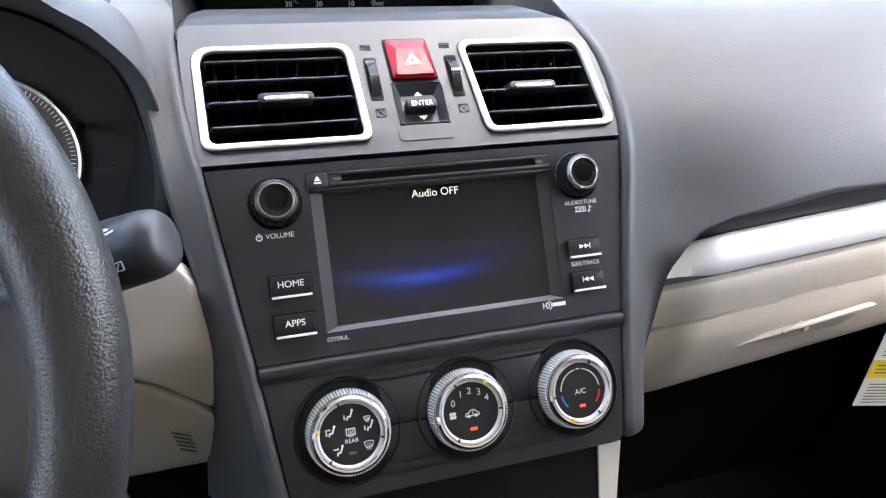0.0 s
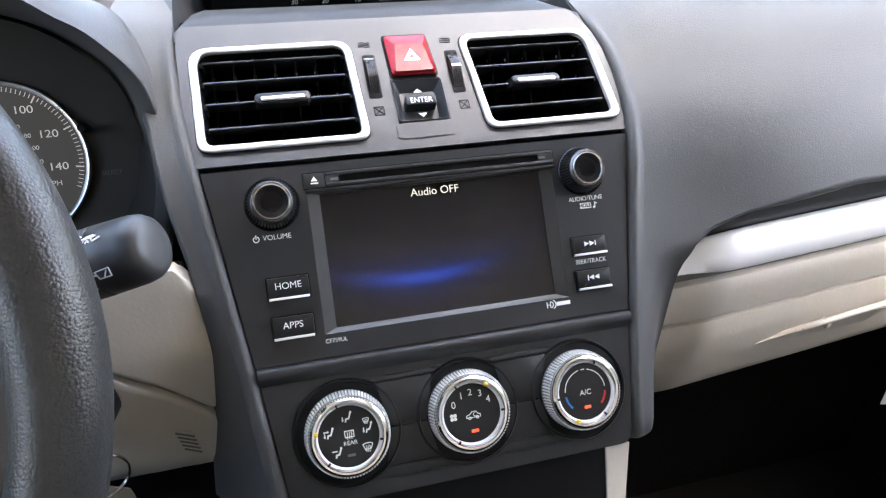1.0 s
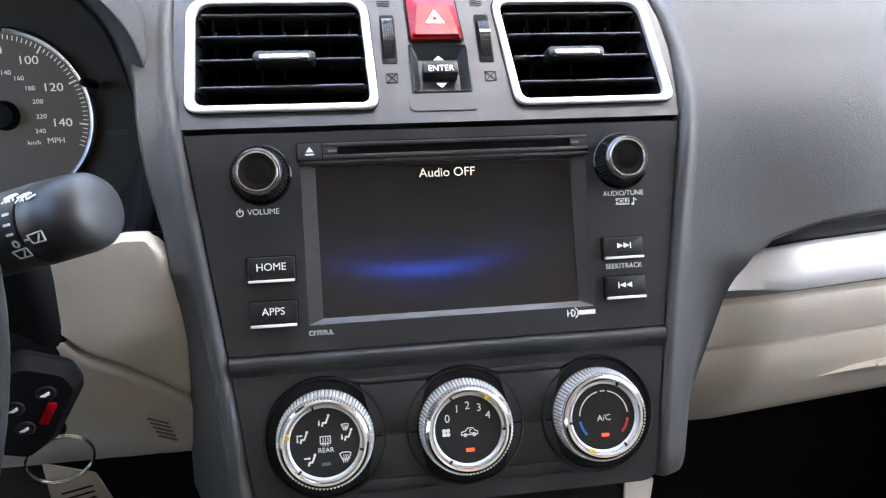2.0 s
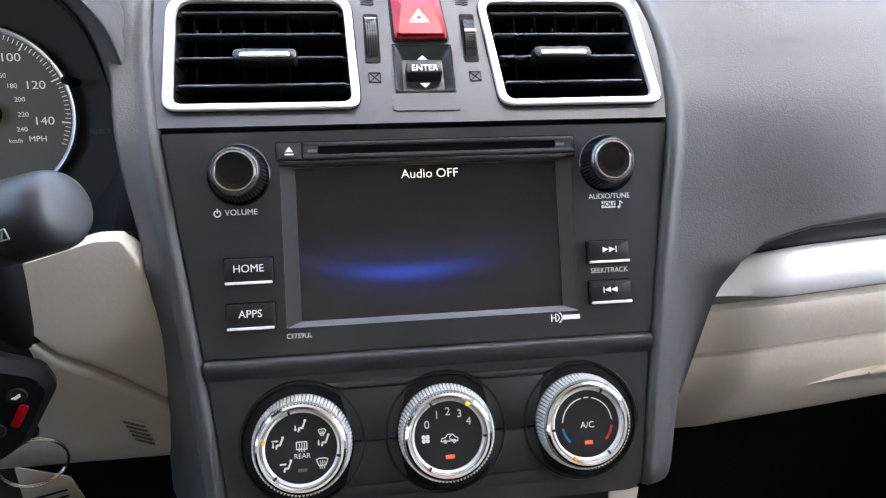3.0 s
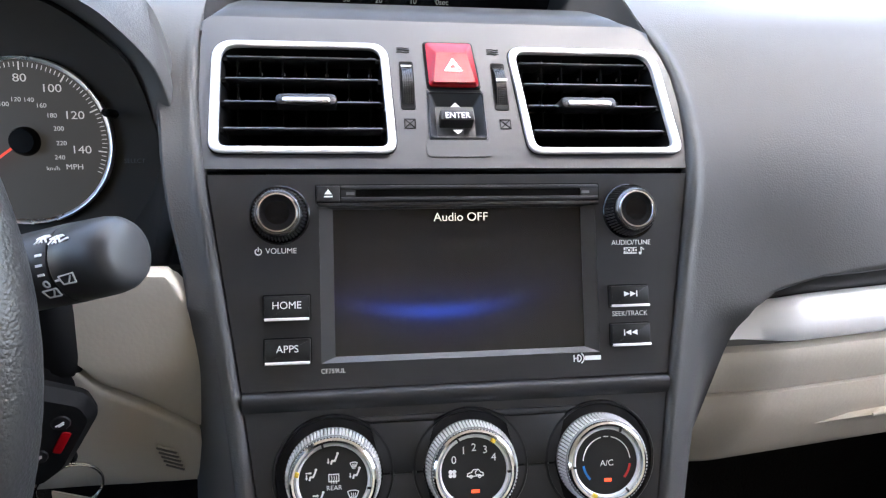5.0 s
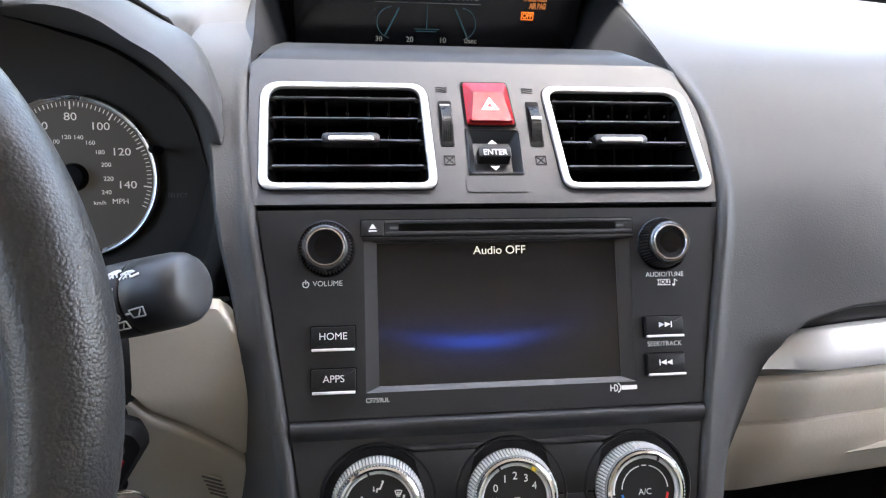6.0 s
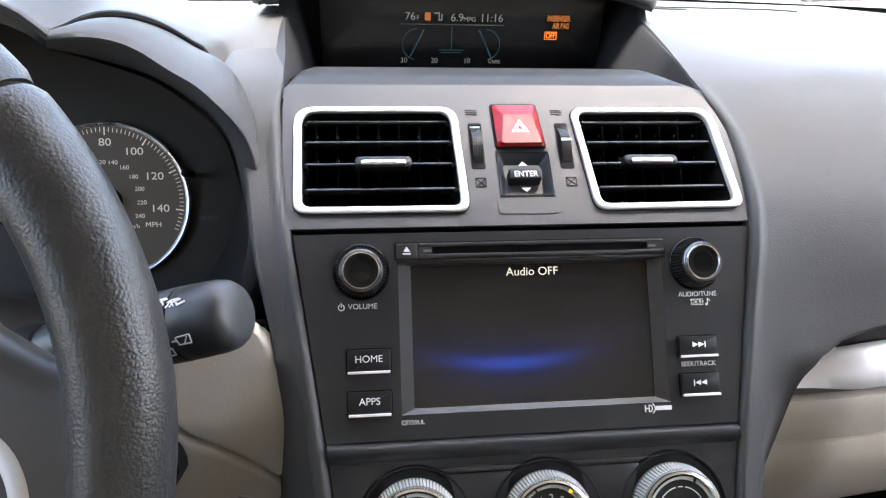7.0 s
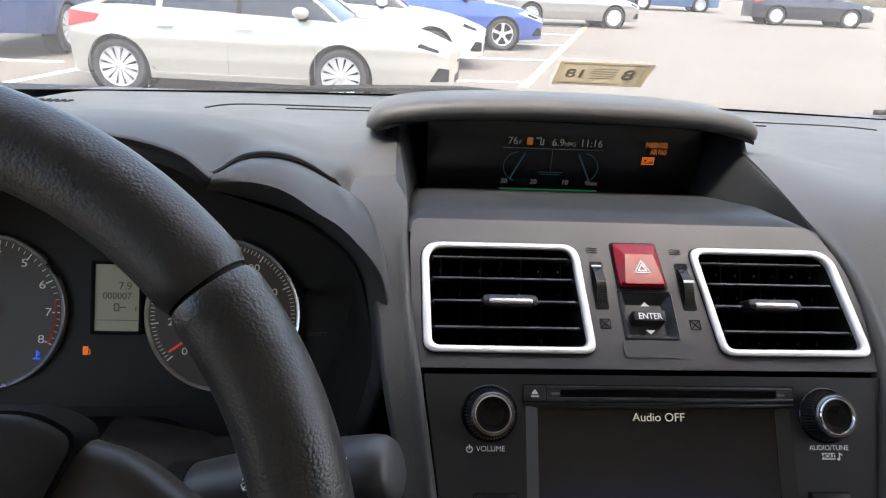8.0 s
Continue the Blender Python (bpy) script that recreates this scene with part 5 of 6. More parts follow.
# lower surround and the face that carries the gauges
FACE = pose(0, 0.137, 0.98, -math.degrees(math.atan(0.4)))
back = off(-0.0175)
part("backing", rings(bmesh.new(), [[(a, y + 0.4 * (b - 0.98), b) for a, b in back] for y in (0.1415, 0.149)], cap0=True, cap1=True), LEDGE, cluster, smooth=0)
rows = [[(x, 0.126, 0.905), (x, 0.104, 0.8985), (x, 0.096, 0.8925), (x, 0.05, 0.888), (x, 0.0, 0.890), (x, -0.033, 0.905), (x, -0.046, 0.902), (x, -0.047, 0.87)] for x in np.linspace(-0.56, -0.222, 20)]
part("lower_surround", rings(bmesh.new(), rows, closed=False), LEDGE, cluster, smooth=60)


def gauge(x, name, label):
    g = thing(name, label, "gauge", FACE @ pose(x, 0, -0.0155), "round gauges")
    part("dial_face", turned([(0.0, 0.001), (0.0545, 0.001), (0.0545, 0.004)], 64, cap=False), DIALFACE, g, "dark grey dial face")
    part("rim", turned([(0.0538, 0.0012), (0.0540, 0.0002), (0.0550, -0.0006), (0.0563, -0.0012), (0.0568, -0.0008), (0.0570, 0.004)], 80, cap=False), GAUGERIM, g, "bright ring")
    part("hub", turned([(0.0, -0.006), (0.0080, -0.0055), (0.0095, -0.002), (0.010, 0.001)], 32, cap=False), MATTE, g)
    return g


speedo = gauge(-0.2768, "speedometer", "round speedometer with white figures and bright rim")
tacho = gauge(-0.4465, "tachometer", "round rev counter with white figures and bright rim")


def ticks(g, n, angle, top, major=10, r=0.0525):
    for i in range(n + 1):
        a = radians(angle(top * i / n))
        long_ = i % major == 0
        r0 = r - (0.0050 if long_ else 0.0028)
        strokes([[(r0 * math.cos(a), r0 * math.sin(a)), (r * math.cos(a), r * math.sin(a))]], 0.0009 if long_ else 0.0005, 0.0004, FIGURE, g, "tick")


# 0 to 150 miles an hour over 245 degrees
SA = lambda v: 220.6 - 1.633 * v
ticks(speedo, 75, SA, 150)
for v in range(0, 160, 20):
    a = radians(SA(v))
    letters(str(v), 0.0052, FIGURE, speedo, pose(0.0360 * math.cos(a), 0.0004, 0.0420 * math.sin(a)), name="figure", wide=1.2)
for v in range(20, 260, 20):
    a = radians(SA(v / 1.609))
    letters(str(v), 0.0029, FIGURE, speedo, pose(0.0232 * math.cos(a), 0.0004, 0.0282 * math.sin(a)), name="figure", wide=1.1)
letters("MPH", 0.0036, FIGURE, speedo, pose(0.0305, 0.0004, -0.0175), name="figure", wide=1.1)
letters("km/h", 0.0027, FIGURE, speedo, pose(0.0165, 0.0004, -0.0185), name="figure", wide=1.1)
part("needle", solid(-0.0008, 0.0008, -0.0048, -0.0040, 0.008, 0.046), REDPOINT, speedo, "red needle", at=Matrix.Rotation(radians(-126), 4, "Y"))
TA = lambda v: 185.5 - v * 26.5
ticks(tacho, 40, TA, 8, 5)
for v in range(0, 9):
    a = radians(TA(v))
    letters(str(v), 0.0058, FIGURE, tacho, pose(0.0445 * math.cos(a), 0.0004, 0.0445 * math.sin(a)), name="figure", wide=1.2)
strokes([arc(0, 0, 0.0500, TA(6.6), TA(8), 10)], 0.0016, 0.0003, REDARC, tacho, "red_zone")
letters("r/min", 0.0034, WHITE, tacho, pose(0.004, 0.0004, 0.023), name="figure")
part("needle", solid(-0.0008, 0.0008, -0.0048, -0.0040, 0.006, 0.041), REDPOINT, tacho, "red needle", at=Matrix.Rotation(radians(-100), 4, "Y"))
strokes([[(0.0275, -0.0350), (0.0275, -0.0300)], [(0.0275, -0.0312), (0.0295, -0.0312)], [(0.0275, -0.0328), (0.0295, -0.0328)], [(0.0250, -0.0362), (0.0262, -0.0356), (0.0275, -0.0362), (0.0288, -0.0356), (0.0300, -0.0362)]], 0.0008, 0.0003, BLUELAMP, tacho, "lamp", at=pose(0.0095, 0, 0.0020))
# trip window between the gauges
trip = thing("trip_window", "pale greenish trip computer window between the gauges", "display", FACE @ pose(-0.3535, 0, -0.0040))
part("border", band(rounded([(-0.0185, -0.027), (0.0185, -0.027), (0.0185, 0.027), (-0.0185, 0.027)], 0.002, 3), rounded([(-0.0160, -0.0245), (0.0160, -0.0245), (0.0160, 0.0245), (-0.0160, 0.0245)], 0.001, 3), -0.001, 0.004, 0.0004), MATTE, trip)
part("window", solid(-0.0162, 0.0162, 0.0010, 0.003, -0.0247, 0.0247), LCD, trip, smooth=0)
letters("7.9", 0.0056, LCDINK, trip, pose(0.0055, 0.0007, 0.0085), name="figure")
letters("000007", 0.0048, LCDINK, trip, pose(-0.0002, 0.0007, 0.0012), name="figure")
strokes([[(-0.0150, -0.0165), (0.0150, -0.0165)]], 0.0005, 0.0007, LCDINK, trip, "rule")
strokes([[(-0.002, -0.0095), (-0.002, -0.0045), (0.001, -0.0045), (0.001, -0.0095), (-0.002, -0.0095)], [(0.002, -0.007), (0.006, -0.007)]], 0.0009, 0.0007, LCDINK, trip, "pump")
letters("F", 0.0036, LCDINK, trip, pose(0.0138, 0.0007, -0.0085), name="figure")
# warning lamps
fuel = part("fuel_lamp", rings(bmesh.new(), [[(-0.0022, 0.0030, -0.003), (0.0012, 0.0030, -0.003), (0.0012, 0.0030, 0.003), (-0.0022, 0.0030, 0.003)], [(-0.0022, 0.0045, -0.003), (0.0012, 0.0045, -0.003), (0.0012, 0.0045, 0.003), (-0.0022, 0.0045, 0.003)]], cap0=True), AMBER, cluster, "lit amber fuel lamp", at=FACE @ pose(-0.3760, 0, -0.0435), smooth=0)
strokes([[(0.0012, 0.0015), (0.0028, 0.0005), (0.0028, -0.0022), (0.0012, -0.0026)]], 0.0006, 0.0032, AMBER, fuel, "hose")
part("belt_lamp", solid(-0.0020, 0.0020, 0.0030, 0.004, -0.0006, 0.0006), REDPOINT, cluster, "lit red warning lamp", at=FACE @ pose(-0.3595, 0, 0.0530, 0, 30))
part("reset_stem", turned([(0.0, -0.016), (0.0026, -0.0155), (0.0028, -0.013), (0.0028, 0.004)], 16), MATTE, cluster, at=FACE @ pose(-0.2175, -0.004, 0.0035))
letters("SELECT", 0.0030, GREYPRINT, cluster, FACE @ pose(-0.2075, 0.0030, -0.0290), name="figure")

# ---- steering wheel ----
TILT = math.degrees(math.atan(0.5375))
WHEEL = pose(-0.346, -0.1573, 1.0022, -TILT)
wheel = thing("steering_wheel", "black leather-wrapped steering wheel with stitched seams", "steering wheel", WHEEL)
R = 0.1714


def on_rim(a, r=R):
    return (r * math.cos(radians(a)), 0.0, r * math.sin(radians(a)))


def rim_piece(a0, a1, name, n=60):
    rads = [0.0150] + [0.0165] * (n - 1) + [0.0150]
    return part(name, tube([on_rim(a0 + (a1 - a0) * i / n) for i in range(n + 1)], rads, 28, flat=1.04), LEATHER, wheel, "grained black leather")


for a0, a1 in ((39.8, 140.2), (140.8, 212.7), (213.3, 326.7), (327.3, 399.2)):
    rim_piece(a0, a1, "rim_cover")
part("rim_core", tube([on_rim(4 * i) for i in range(90)], 0.0143, 20, closed=True), MATTE, wheel)
# spokes and hub
SPOKE_TOP = [(0.070, 0.0600), (0.0895, 0.0555), (0.1034, 0.0520), (0.1151, 0.0450), (0.1209, 0.0405), (0.130, 0.0350), (0.145, 0.0265), (0.1534, 0.0230), (0.160, 0.0260), (0.166, 0.0340)]
SPOKE_FRONT = [(0.070, 0.006), (0.0895, 0.005), (0.12, 0.0015), (0.15, -0.004), (0.166, -0.007)]
for side in (1, -1):
    rows = []
    for x in np.linspace(0.070, 0.166, 25):
        zt, y0 = between(SPOKE_TOP, x), between(SPOKE_FRONT, x)
        sec = [(y0 + 0.026, zt - 0.004), (y0 + 0.016, zt - 0.0006), (y0 + 0.010, zt), (y0 + 0.005, zt - 0.0014), (y0 + 0.0016, zt - 0.005), (y0, zt - 0.011)]
        sec += [(y0 - 0.0012 * math.sin(math.pi * v), zt - 0.011 + (-0.040 - zt + 0.011) * v) for v in np.linspace(0.12, 0.88, 8)]
        sec += [(y0, -0.040), (y0 + 0.0016, -0.046), (y0 + 0.005, -0.0496), (y0 + 0.010, -0.051), (y0 + 0.016, -0.0504), (y0 + 0.026, -0.047)]
        rows.append([(side * x, y, z) for y, z in sec])
    spoke = part("spoke", rings(bmesh.new(), rows, cap0=True, cap1=True), SPOKESKIN, wheel, "smooth dark spoke with a silver trim", smooth=60)
    line = spline([(side * a, between(SPOKE_FRONT, a) - 0.0014, b) for a, b in ((0.088, 0.0185), (0.1085, 0.0120), (0.126, 0.0042), (0.1365, -0.0050), (0.1405, -0.0180), (0.138, -0.0330))], 30)
    out = [Vector((-(b - a).z, 0, (b - a).x)).normalized() * 0.0042 for a, b in zip(line, line[1:])]
    out.append(out[-1])
    bm = rings(bmesh.new(), [[tuple(p + n * k + Vector((0, y, 0))) for k, y in ((-1, 0.003), (-0.95, 0.0004), (-0.5, -0.0008), (0.5, -0.0008), (0.95, 0.0004), (1, 0.003))] for p, n in zip(line, out)], cap0=True, cap1=True)
    part("spoke_trim", bm, SILVER, spoke, "satin silver trim", smooth=50)
rows = []
for t in np.linspace(0, 1, 10):
    z = -0.05 - 0.115 * t
    w = 0.040 - 0.012 * t
    rows.append([(w * s, 0.020 - 0.018 * t - 0.004 * (1 - s * s), z) for s in np.linspace(-1, 1, 9)] + [(w * s, 0.036 - 0.018 * t, z) for s in np.linspace(1, -1, 9)])
part("spoke", rings(bmesh.new(), rows, cap0=True, cap1=True), HUBSKIN, wheel, smooth=50)
hubo = rounded([(-0.060, -0.068), (0.060, -0.068), (0.073, 0.020), (0.0905, 0.0585), (0.076, 0.0665), (-0.076, 0.0665), (-0.0905, 0.0585), (-0.073, 0.020)], [0.02, 0.02, 0.02, 0.006, 0.012, 0.012, 0.006, 0.02], 6)
def shrunk(k, y):
    return [(a * k, y, b * k) for a, b in hubo]


part("hub_gap", rings(bmesh.new(), [shrunk(1.013, 0.020), shrunk(1.013, 0.0015), shrunk(0.985, 0.0012)]), MATTE, wheel, "dark joint round the airbag cover")
part("hub", rings(bmesh.new(), [shrunk(0.985, 0.022), shrunk(1.0, 0.010), shrunk(1.0, 0.0035), shrunk(0.993, 0.0005), shrunk(0.975, -0.0016), shrunk(0.94, -0.0032), shrunk(0.86, -0.0046), shrunk(0.6, -0.0064), shrunk(0.3, -0.0072)], cap0=True, cap1=True), HUBSKIN, wheel, "padded airbag cover", smooth=70)

# ---- column, stalk, lock and key ----
column = thing("steering_column", "black plastic steering column cover", "steering column")
bm = bmesh.new()
prof = rounded([(-0.062, -0.060), (0.062, -0.060), (0.074, 0.000), (0.052, 0.030), (-0.052, 0.030), (-0.074, 0.000)], 0.03, 7)
rings(bm, [[(WX + a * k, y, 0.945 + b * k + (y + 0.1) * -0.35) for a, b in prof] for y, k in ((-0.090, 0.70), (-0.088, 0.84), (-0.080, 0.94), (-0.066, 1.0), (0.0, 1.02), (0.05, 1.02), (0.085, 0.95))], cap0=True, cap1=True)
part("cover", bm, MATTE, column, smooth=50)
lock_bm = turned([(0.0, -0.036), (0.014, -0.036), (0.0235, -0.030), (0.026, -0.020), (0.028, 0.05)], 40)
part("lock_housing", lock_bm, MATTE, column, "round ignition lock housing", at=pose(-0.2300, -0.0140, 0.8990, 0, 0, 20))
part("lock_bridge", tube([(-0.30, -0.02, 0.93), (-0.26, -0.02, 0.93), (-0.232, -0.005, 0.905)], [0.045, 0.036, 0.026], 20), MATTE, column)
part("side_cover", solid(-0.31, -0.1985, -0.046, 0.0, 0.900, 0.962, 0.010, 3), MATTE, column)

stalk = thing("wiper_stalk", "black wiper stalk with white printed symbols", "stalk")
SD = (Vector((-0.1485, -0.087, 1.0055)) - Vector((-0.2965, -0.043, 0.9485)))
# along local y: 0 at the tip, growing towards the column
tipbm = turned([(0.0, 0.0), (0.006, 0.0002), (0.0105, 0.0009), (0.0133, 0.0023), (0.0151, 0.0052), (0.0160, 0.0100), (0.0163, 0.018), (0.0165, 0.0255), (0.0160, 0.0262), (0.0150, 0.0264)], 44)
STALK = Matrix.Translation((-0.1465, -0.0876, 1.0063)) @ Vector((0, -1, 0)).rotation_difference(SD.normalized()).to_matrix().to_4x4()
stalk.matrix_basis = STALK
part("end_cap", tipbm, STALKSKIN, stalk, smooth=50)
part("barrel", turned([(0.0150, 0.0268), (0.0162, 0.0272), (0.0166, 0.0280), (0.0164, 0.060), (0.0158, 0.075), (0.0140, 0.100), (0.0135, 0.104)], 44), STALKSKIN, stalk, smooth=30)
part("collar", turned([(0.0118, 0.103), (0.0150, 0.104), (0.0155, 0.116), (0.0118, 0.118)], 40), MATTE, stalk)
part("arm", turned([(0.0115, 0.117), (0.0105, 0.17)], 32), STALKSKIN, stalk)


def stalk_mark(lines, along, around, width=0.0006, r=0.01665):
    """Printed strokes on the stalk's skin; around: degrees above the side that faces the driver."""
    m = Matrix.Rotation(radians(around), 4, "Y")
    bm = bmesh.new()
    for line in lines:
        for (ax, az), (cx, cz) in zip(line, line[1:]):
            d = Vector((cx - ax, cz - az))
            if d.length < 1e-9:
                continue
            n = Vector((-d.y, d.x)).normalized() * width / 2
            q = [(ax + n.x, az + n.y), (cx + n.x, cz + n.y), (cx - n.x, cz - n.y), (ax - n.x, az - n.y)]
            rings(bm, [[tuple(m @ Vector((-math.sqrt(max(0, (r + h) ** 2 - c * c)), along - a, c))) for a, c in q] for h in (0.0002, -0.0003)], cap0=True)
    return part("symbol", bm, WHITE, stalk, smooth=0)


square = [[(-0.0032, -0.0018), (-0.0038, 0.0018), (0.0034, 0.0022), (0.0028, -0.0018), (-0.0032, -0.0018)], [(-0.0006, -0.0016), (0.0018, 0.0014)]]
fanned = [[(-0.003, -0.001), (-0.001, 0.002), (0.001, -0.001)], [(-0.001, -0.001), (0.001, 0.002), (0.003, -0.001)], [(0.001, 0.001), (0.004, 0.002)], [(-0.003, 0.0015), (0.0, 0.0025), (0.003, 0.0025)]]
stalk_mark(fanned, 0.0228, 43, 0.0006)
stalk_mark([[(-0.0018, -0.0004), (0.0018, 0.0006)]], 0.0180, 42, 0.0009)
stalk_mark(square, 0.0190, -13, 0.0005)
stalk_mark([[(-0.0012, 0.0), (0.0012, 0.0)]], 0.0238, -12, 0.0008)
stalk_mark(fanned, 0.0300, 48, 0.0006, 0.0168)
stalk_mark([arc(0, 0, 0.0013, 0, 360, 10)], 0.0296, -14, 0.0007, 0.0168)
stalk_mark(square, 0.0300, -30, 0.0006, 0.0168)
for k, a in enumerate((27, 13, 0)):
    stalk_mark([[(-0.0016, 0), (0.0016, 0)]], 0.0300, a, 0.0010, 0.0168)
stalk_mark([arc(0, 0.0, 0.0013, 0, 360, 12)], 0.0665, 34, 0.0006, 0.0162)
stalk_mark([[(-0.0013, -0.0016), (-0.0024, 0.0010), (0.0, 0.0017), (0.0024, 0.0010), (0.0013, -0.0016), (-0.0013, -0.0016)], [(-0.0018, 0.0028), (-0.0008, 0.0031)], [(0.0008, 0.0031), (0.0018, 0.0028)], [(-0.0012, -0.0012), (0.0010, 0.0012)]], 0.0665, 20, 0.0005, 0.0162)

car_key = thing("car_key", "black folding car key with a red button in the lock", "car key", pose(-0.2065, -0.0610, 0.8932, 0, 32, 16) @ Matrix.Scale(0.97, 4))
face_o = rounded([(-0.020, -0.043), (0.006, -0.043), (0.0118, -0.030), (0.0118, 0.0050), (0.004, 0.0120), (-0.015, 0.0120), (-0.020, 0.006)], 0.0035, 4)
wide_o = rounded([(-0.023, -0.046), (0.008, -0.046), (0.0160, -0.033), (0.0168, 0.0060), (0.0065, 0.0165), (-0.018, 0.0170), (-0.023, 0.009)], 0.004, 4)
part("shell", rings(bmesh.new(), [[(a, y, b) for a, b in q] for q, y in ((face_o, -0.0042), (wide_o, 0.0020), (wide_o, 0.0060), (face_o, 0.0100))], cap0=True, cap1=True), MATTE, car_key, "black plastic shell", smooth=25)
part("red_key", plate(rounded([(0.0028, -0.0195), (0.0074, -0.0195), (0.0074, -0.0050), (0.0028, -0.0050)], 0.0016), -0.0052, -0.0035, 0.0005), RED, car_key, "red panic button")
for a, b in ((0.0, 0.0), (-0.0105, -0.0125), (-0.002, -0.0240)):
    part("button", turned([(0.0, -0.0050), (0.0042, -0.0049), (0.0050, -0.0040)], 20, pose(a, 0, b), cap=False), BUTTON, car_key)
    strokes([[(a - 0.0016, b - 0.0018), (a - 0.0004, b - 0.0004), (a + 0.0008, b + 0.0016)], [(a - 0.0002, b - 0.0016), (a + 0.0012, b + 0.0006)]], 0.0009, -0.0053, WHITE, car_key)
part("loop", tube([(0.012 + 0.0055 * math.cos(t), 0.004, -0.030 + 0.0055 * math.sin(t)) for t in np.linspace(0, 2 * math.pi, 17)[:-1]], 0.0018, 8, closed=True), MATTE, car_key)
part("blade", solid(-0.012, -0.004, 0.006, 0.045, -0.010, -0.008), STEELRING, car_key)
key_ring = thing("key_ring", "thin steel key ring hanging from the key", "key ring", pose(-0.2129, -0.0610, 0.8423, 0, 15, 20) @ Matrix.Scale(1.16, 4))
for dy in (-0.0006, 0.0006):
    part("wire", tube([(0.0140 * math.cos(t), dy, 0.0140 * math.sin(t)) for t in np.linspace(0, 2 * math.pi, 41)[:-1]], 0.0005, 8, closed=True), STEELRING, key_ring)
tag = thing("key_tag", "pale plastic key tag on the key ring", "tag", pose(-0.2232, -0.0605, 0.8399, 0, 0, 15) @ Matrix.Scale(1.16, 4))
part("card", plate(rounded([(0.0, 0.0), (-0.004, -0.045), (0.024, -0.045), (0.0195, -0.0152)], 0.0014, 3), -0.0004, 0.0004), TAGPLASTIC, tag)
strokes([[(0.003, -0.0225 - 0.004 * k), (0.016, -0.0225 - 0.004 * k)] for k in range(3)], 0.0012, -0.0007, MATTE, tag, "bars")

# ---- hanging warning label by the glove box ----
label_tag = thing("warning_label", "white hanging warning label with a yellow band", "label", pose(0.4032, -0.045, 0.7362, 0, 0, -14))
part("card", plate([(0.0, 0.0), (0.11, 0.0), (0.11, 0.095), (0.0, 0.095)], -0.0004, 0.0004), PAPER, label_tag)
part("band", plate([(0.0002, 0.034), (0.1098, 0.034), (0.1098, 0.054), (0.0002, 0.054)], -0.0010, -0.0005), YELLOWPAPER, label_tag, "yellow band")
for z0, n, gap, w in ((0.005, 7, 0.0036, 0.0009), (0.040, 3, 0.0042, 0.0012), (0.060, 7, 0.0042, 0.0012)):
    strokes([[(0.006, z0 + gap * k), (0.10, z0 + gap * k)] for k in range(n)], w, -0.0012, GREYPRINT, label_tag, "bars")

# ---- windscreen and cabin shell ----
def screen_y(z):
    return 0.655 - 1.35 * (z - 1.06)


cabin = thing("car_cabin", "car cabin with added unseen walls, pale headliner and shade-dark carpet", "cabin", kind="structure")
ws = thing("windscreen", "clear raked windscreen with a dark lower border", "windscreen", kind="structure")
grid = [[(x, screen_y(z) - 0.10 * (x / 0.7) ** 2, z) for z in np.linspace(1.045, 1.54, 12)] for x in np.linspace(-0.70, 0.70, 21)]
pane = part("pane", sheet(grid, (0, 0.004, 0.003)), GLASS, ws, smooth=70)
pane.visible_shadow = False
grid = [[(x, screen_y(z) - 0.10 * (x / 0.7) ** 2 - 0.003, z) for z in (1.040, 1.0525)] for x in np.linspace(-0.74, 0.74, 25)]
part("dark_border", sheet(grid, (0, 0.002, 0)), MATTE, ws)
part("wiper_arm", tube([(-0.42, 0.690, 1.046), (-0.20, 0.700, 1.056), (-0.06, 0.705, 1.060), (0.04, 0.702, 1.056)], [0.005, 0.005, 0.004, 0.003], 8), MATTE, ws)
part("wiper_arm", tube([(0.55, 0.640, 1.058), (0.70, 0.610, 1.068)], [0.004, 0.004], 8), MATTE, ws)
part("cowl", solid(-0.8, 0.8, 0.66, 0.80, 1.00, 1.030, 0.01), MATTE, ws)
sticker = thing("windscreen_sticker", "pale sticker on the windscreen seen from behind", "sticker", pose(0.1225, screen_y(1.0985) - 0.006, 1.0985, -math.degrees(math.atan(-1.35)), 0, 0))
part("sheet", plate([(-0.0635, -0.030), (0.0635, -0.030), (0.0635, 0.030), (-0.0635, 0.030)], -0.0003, 0.0003), STICKER, sticker)
letters("18", 0.020, STICKINK, sticker, pose(-0.036, -0.0006, 0.0), mirror=True, bold=0.0006)
letters("8", 0.024, STICKINK, sticker, pose(0.036, -0.0006, 0.0), mirror=True, bold=0.0006)
strokes([[(-0.015, 0.014 - 0.006 * k), (0.018, 0.014 - 0.006 * k)] for k in range(5)], 0.0018, -0.0006, STICKINK, sticker, "bars")
strokes([[(-0.058, 0.025), (0.055, 0.025)], [(-0.058, -0.024), (0.03, -0.024)]], 0.0022, -0.0006, STICKINK, sticker, "bars")

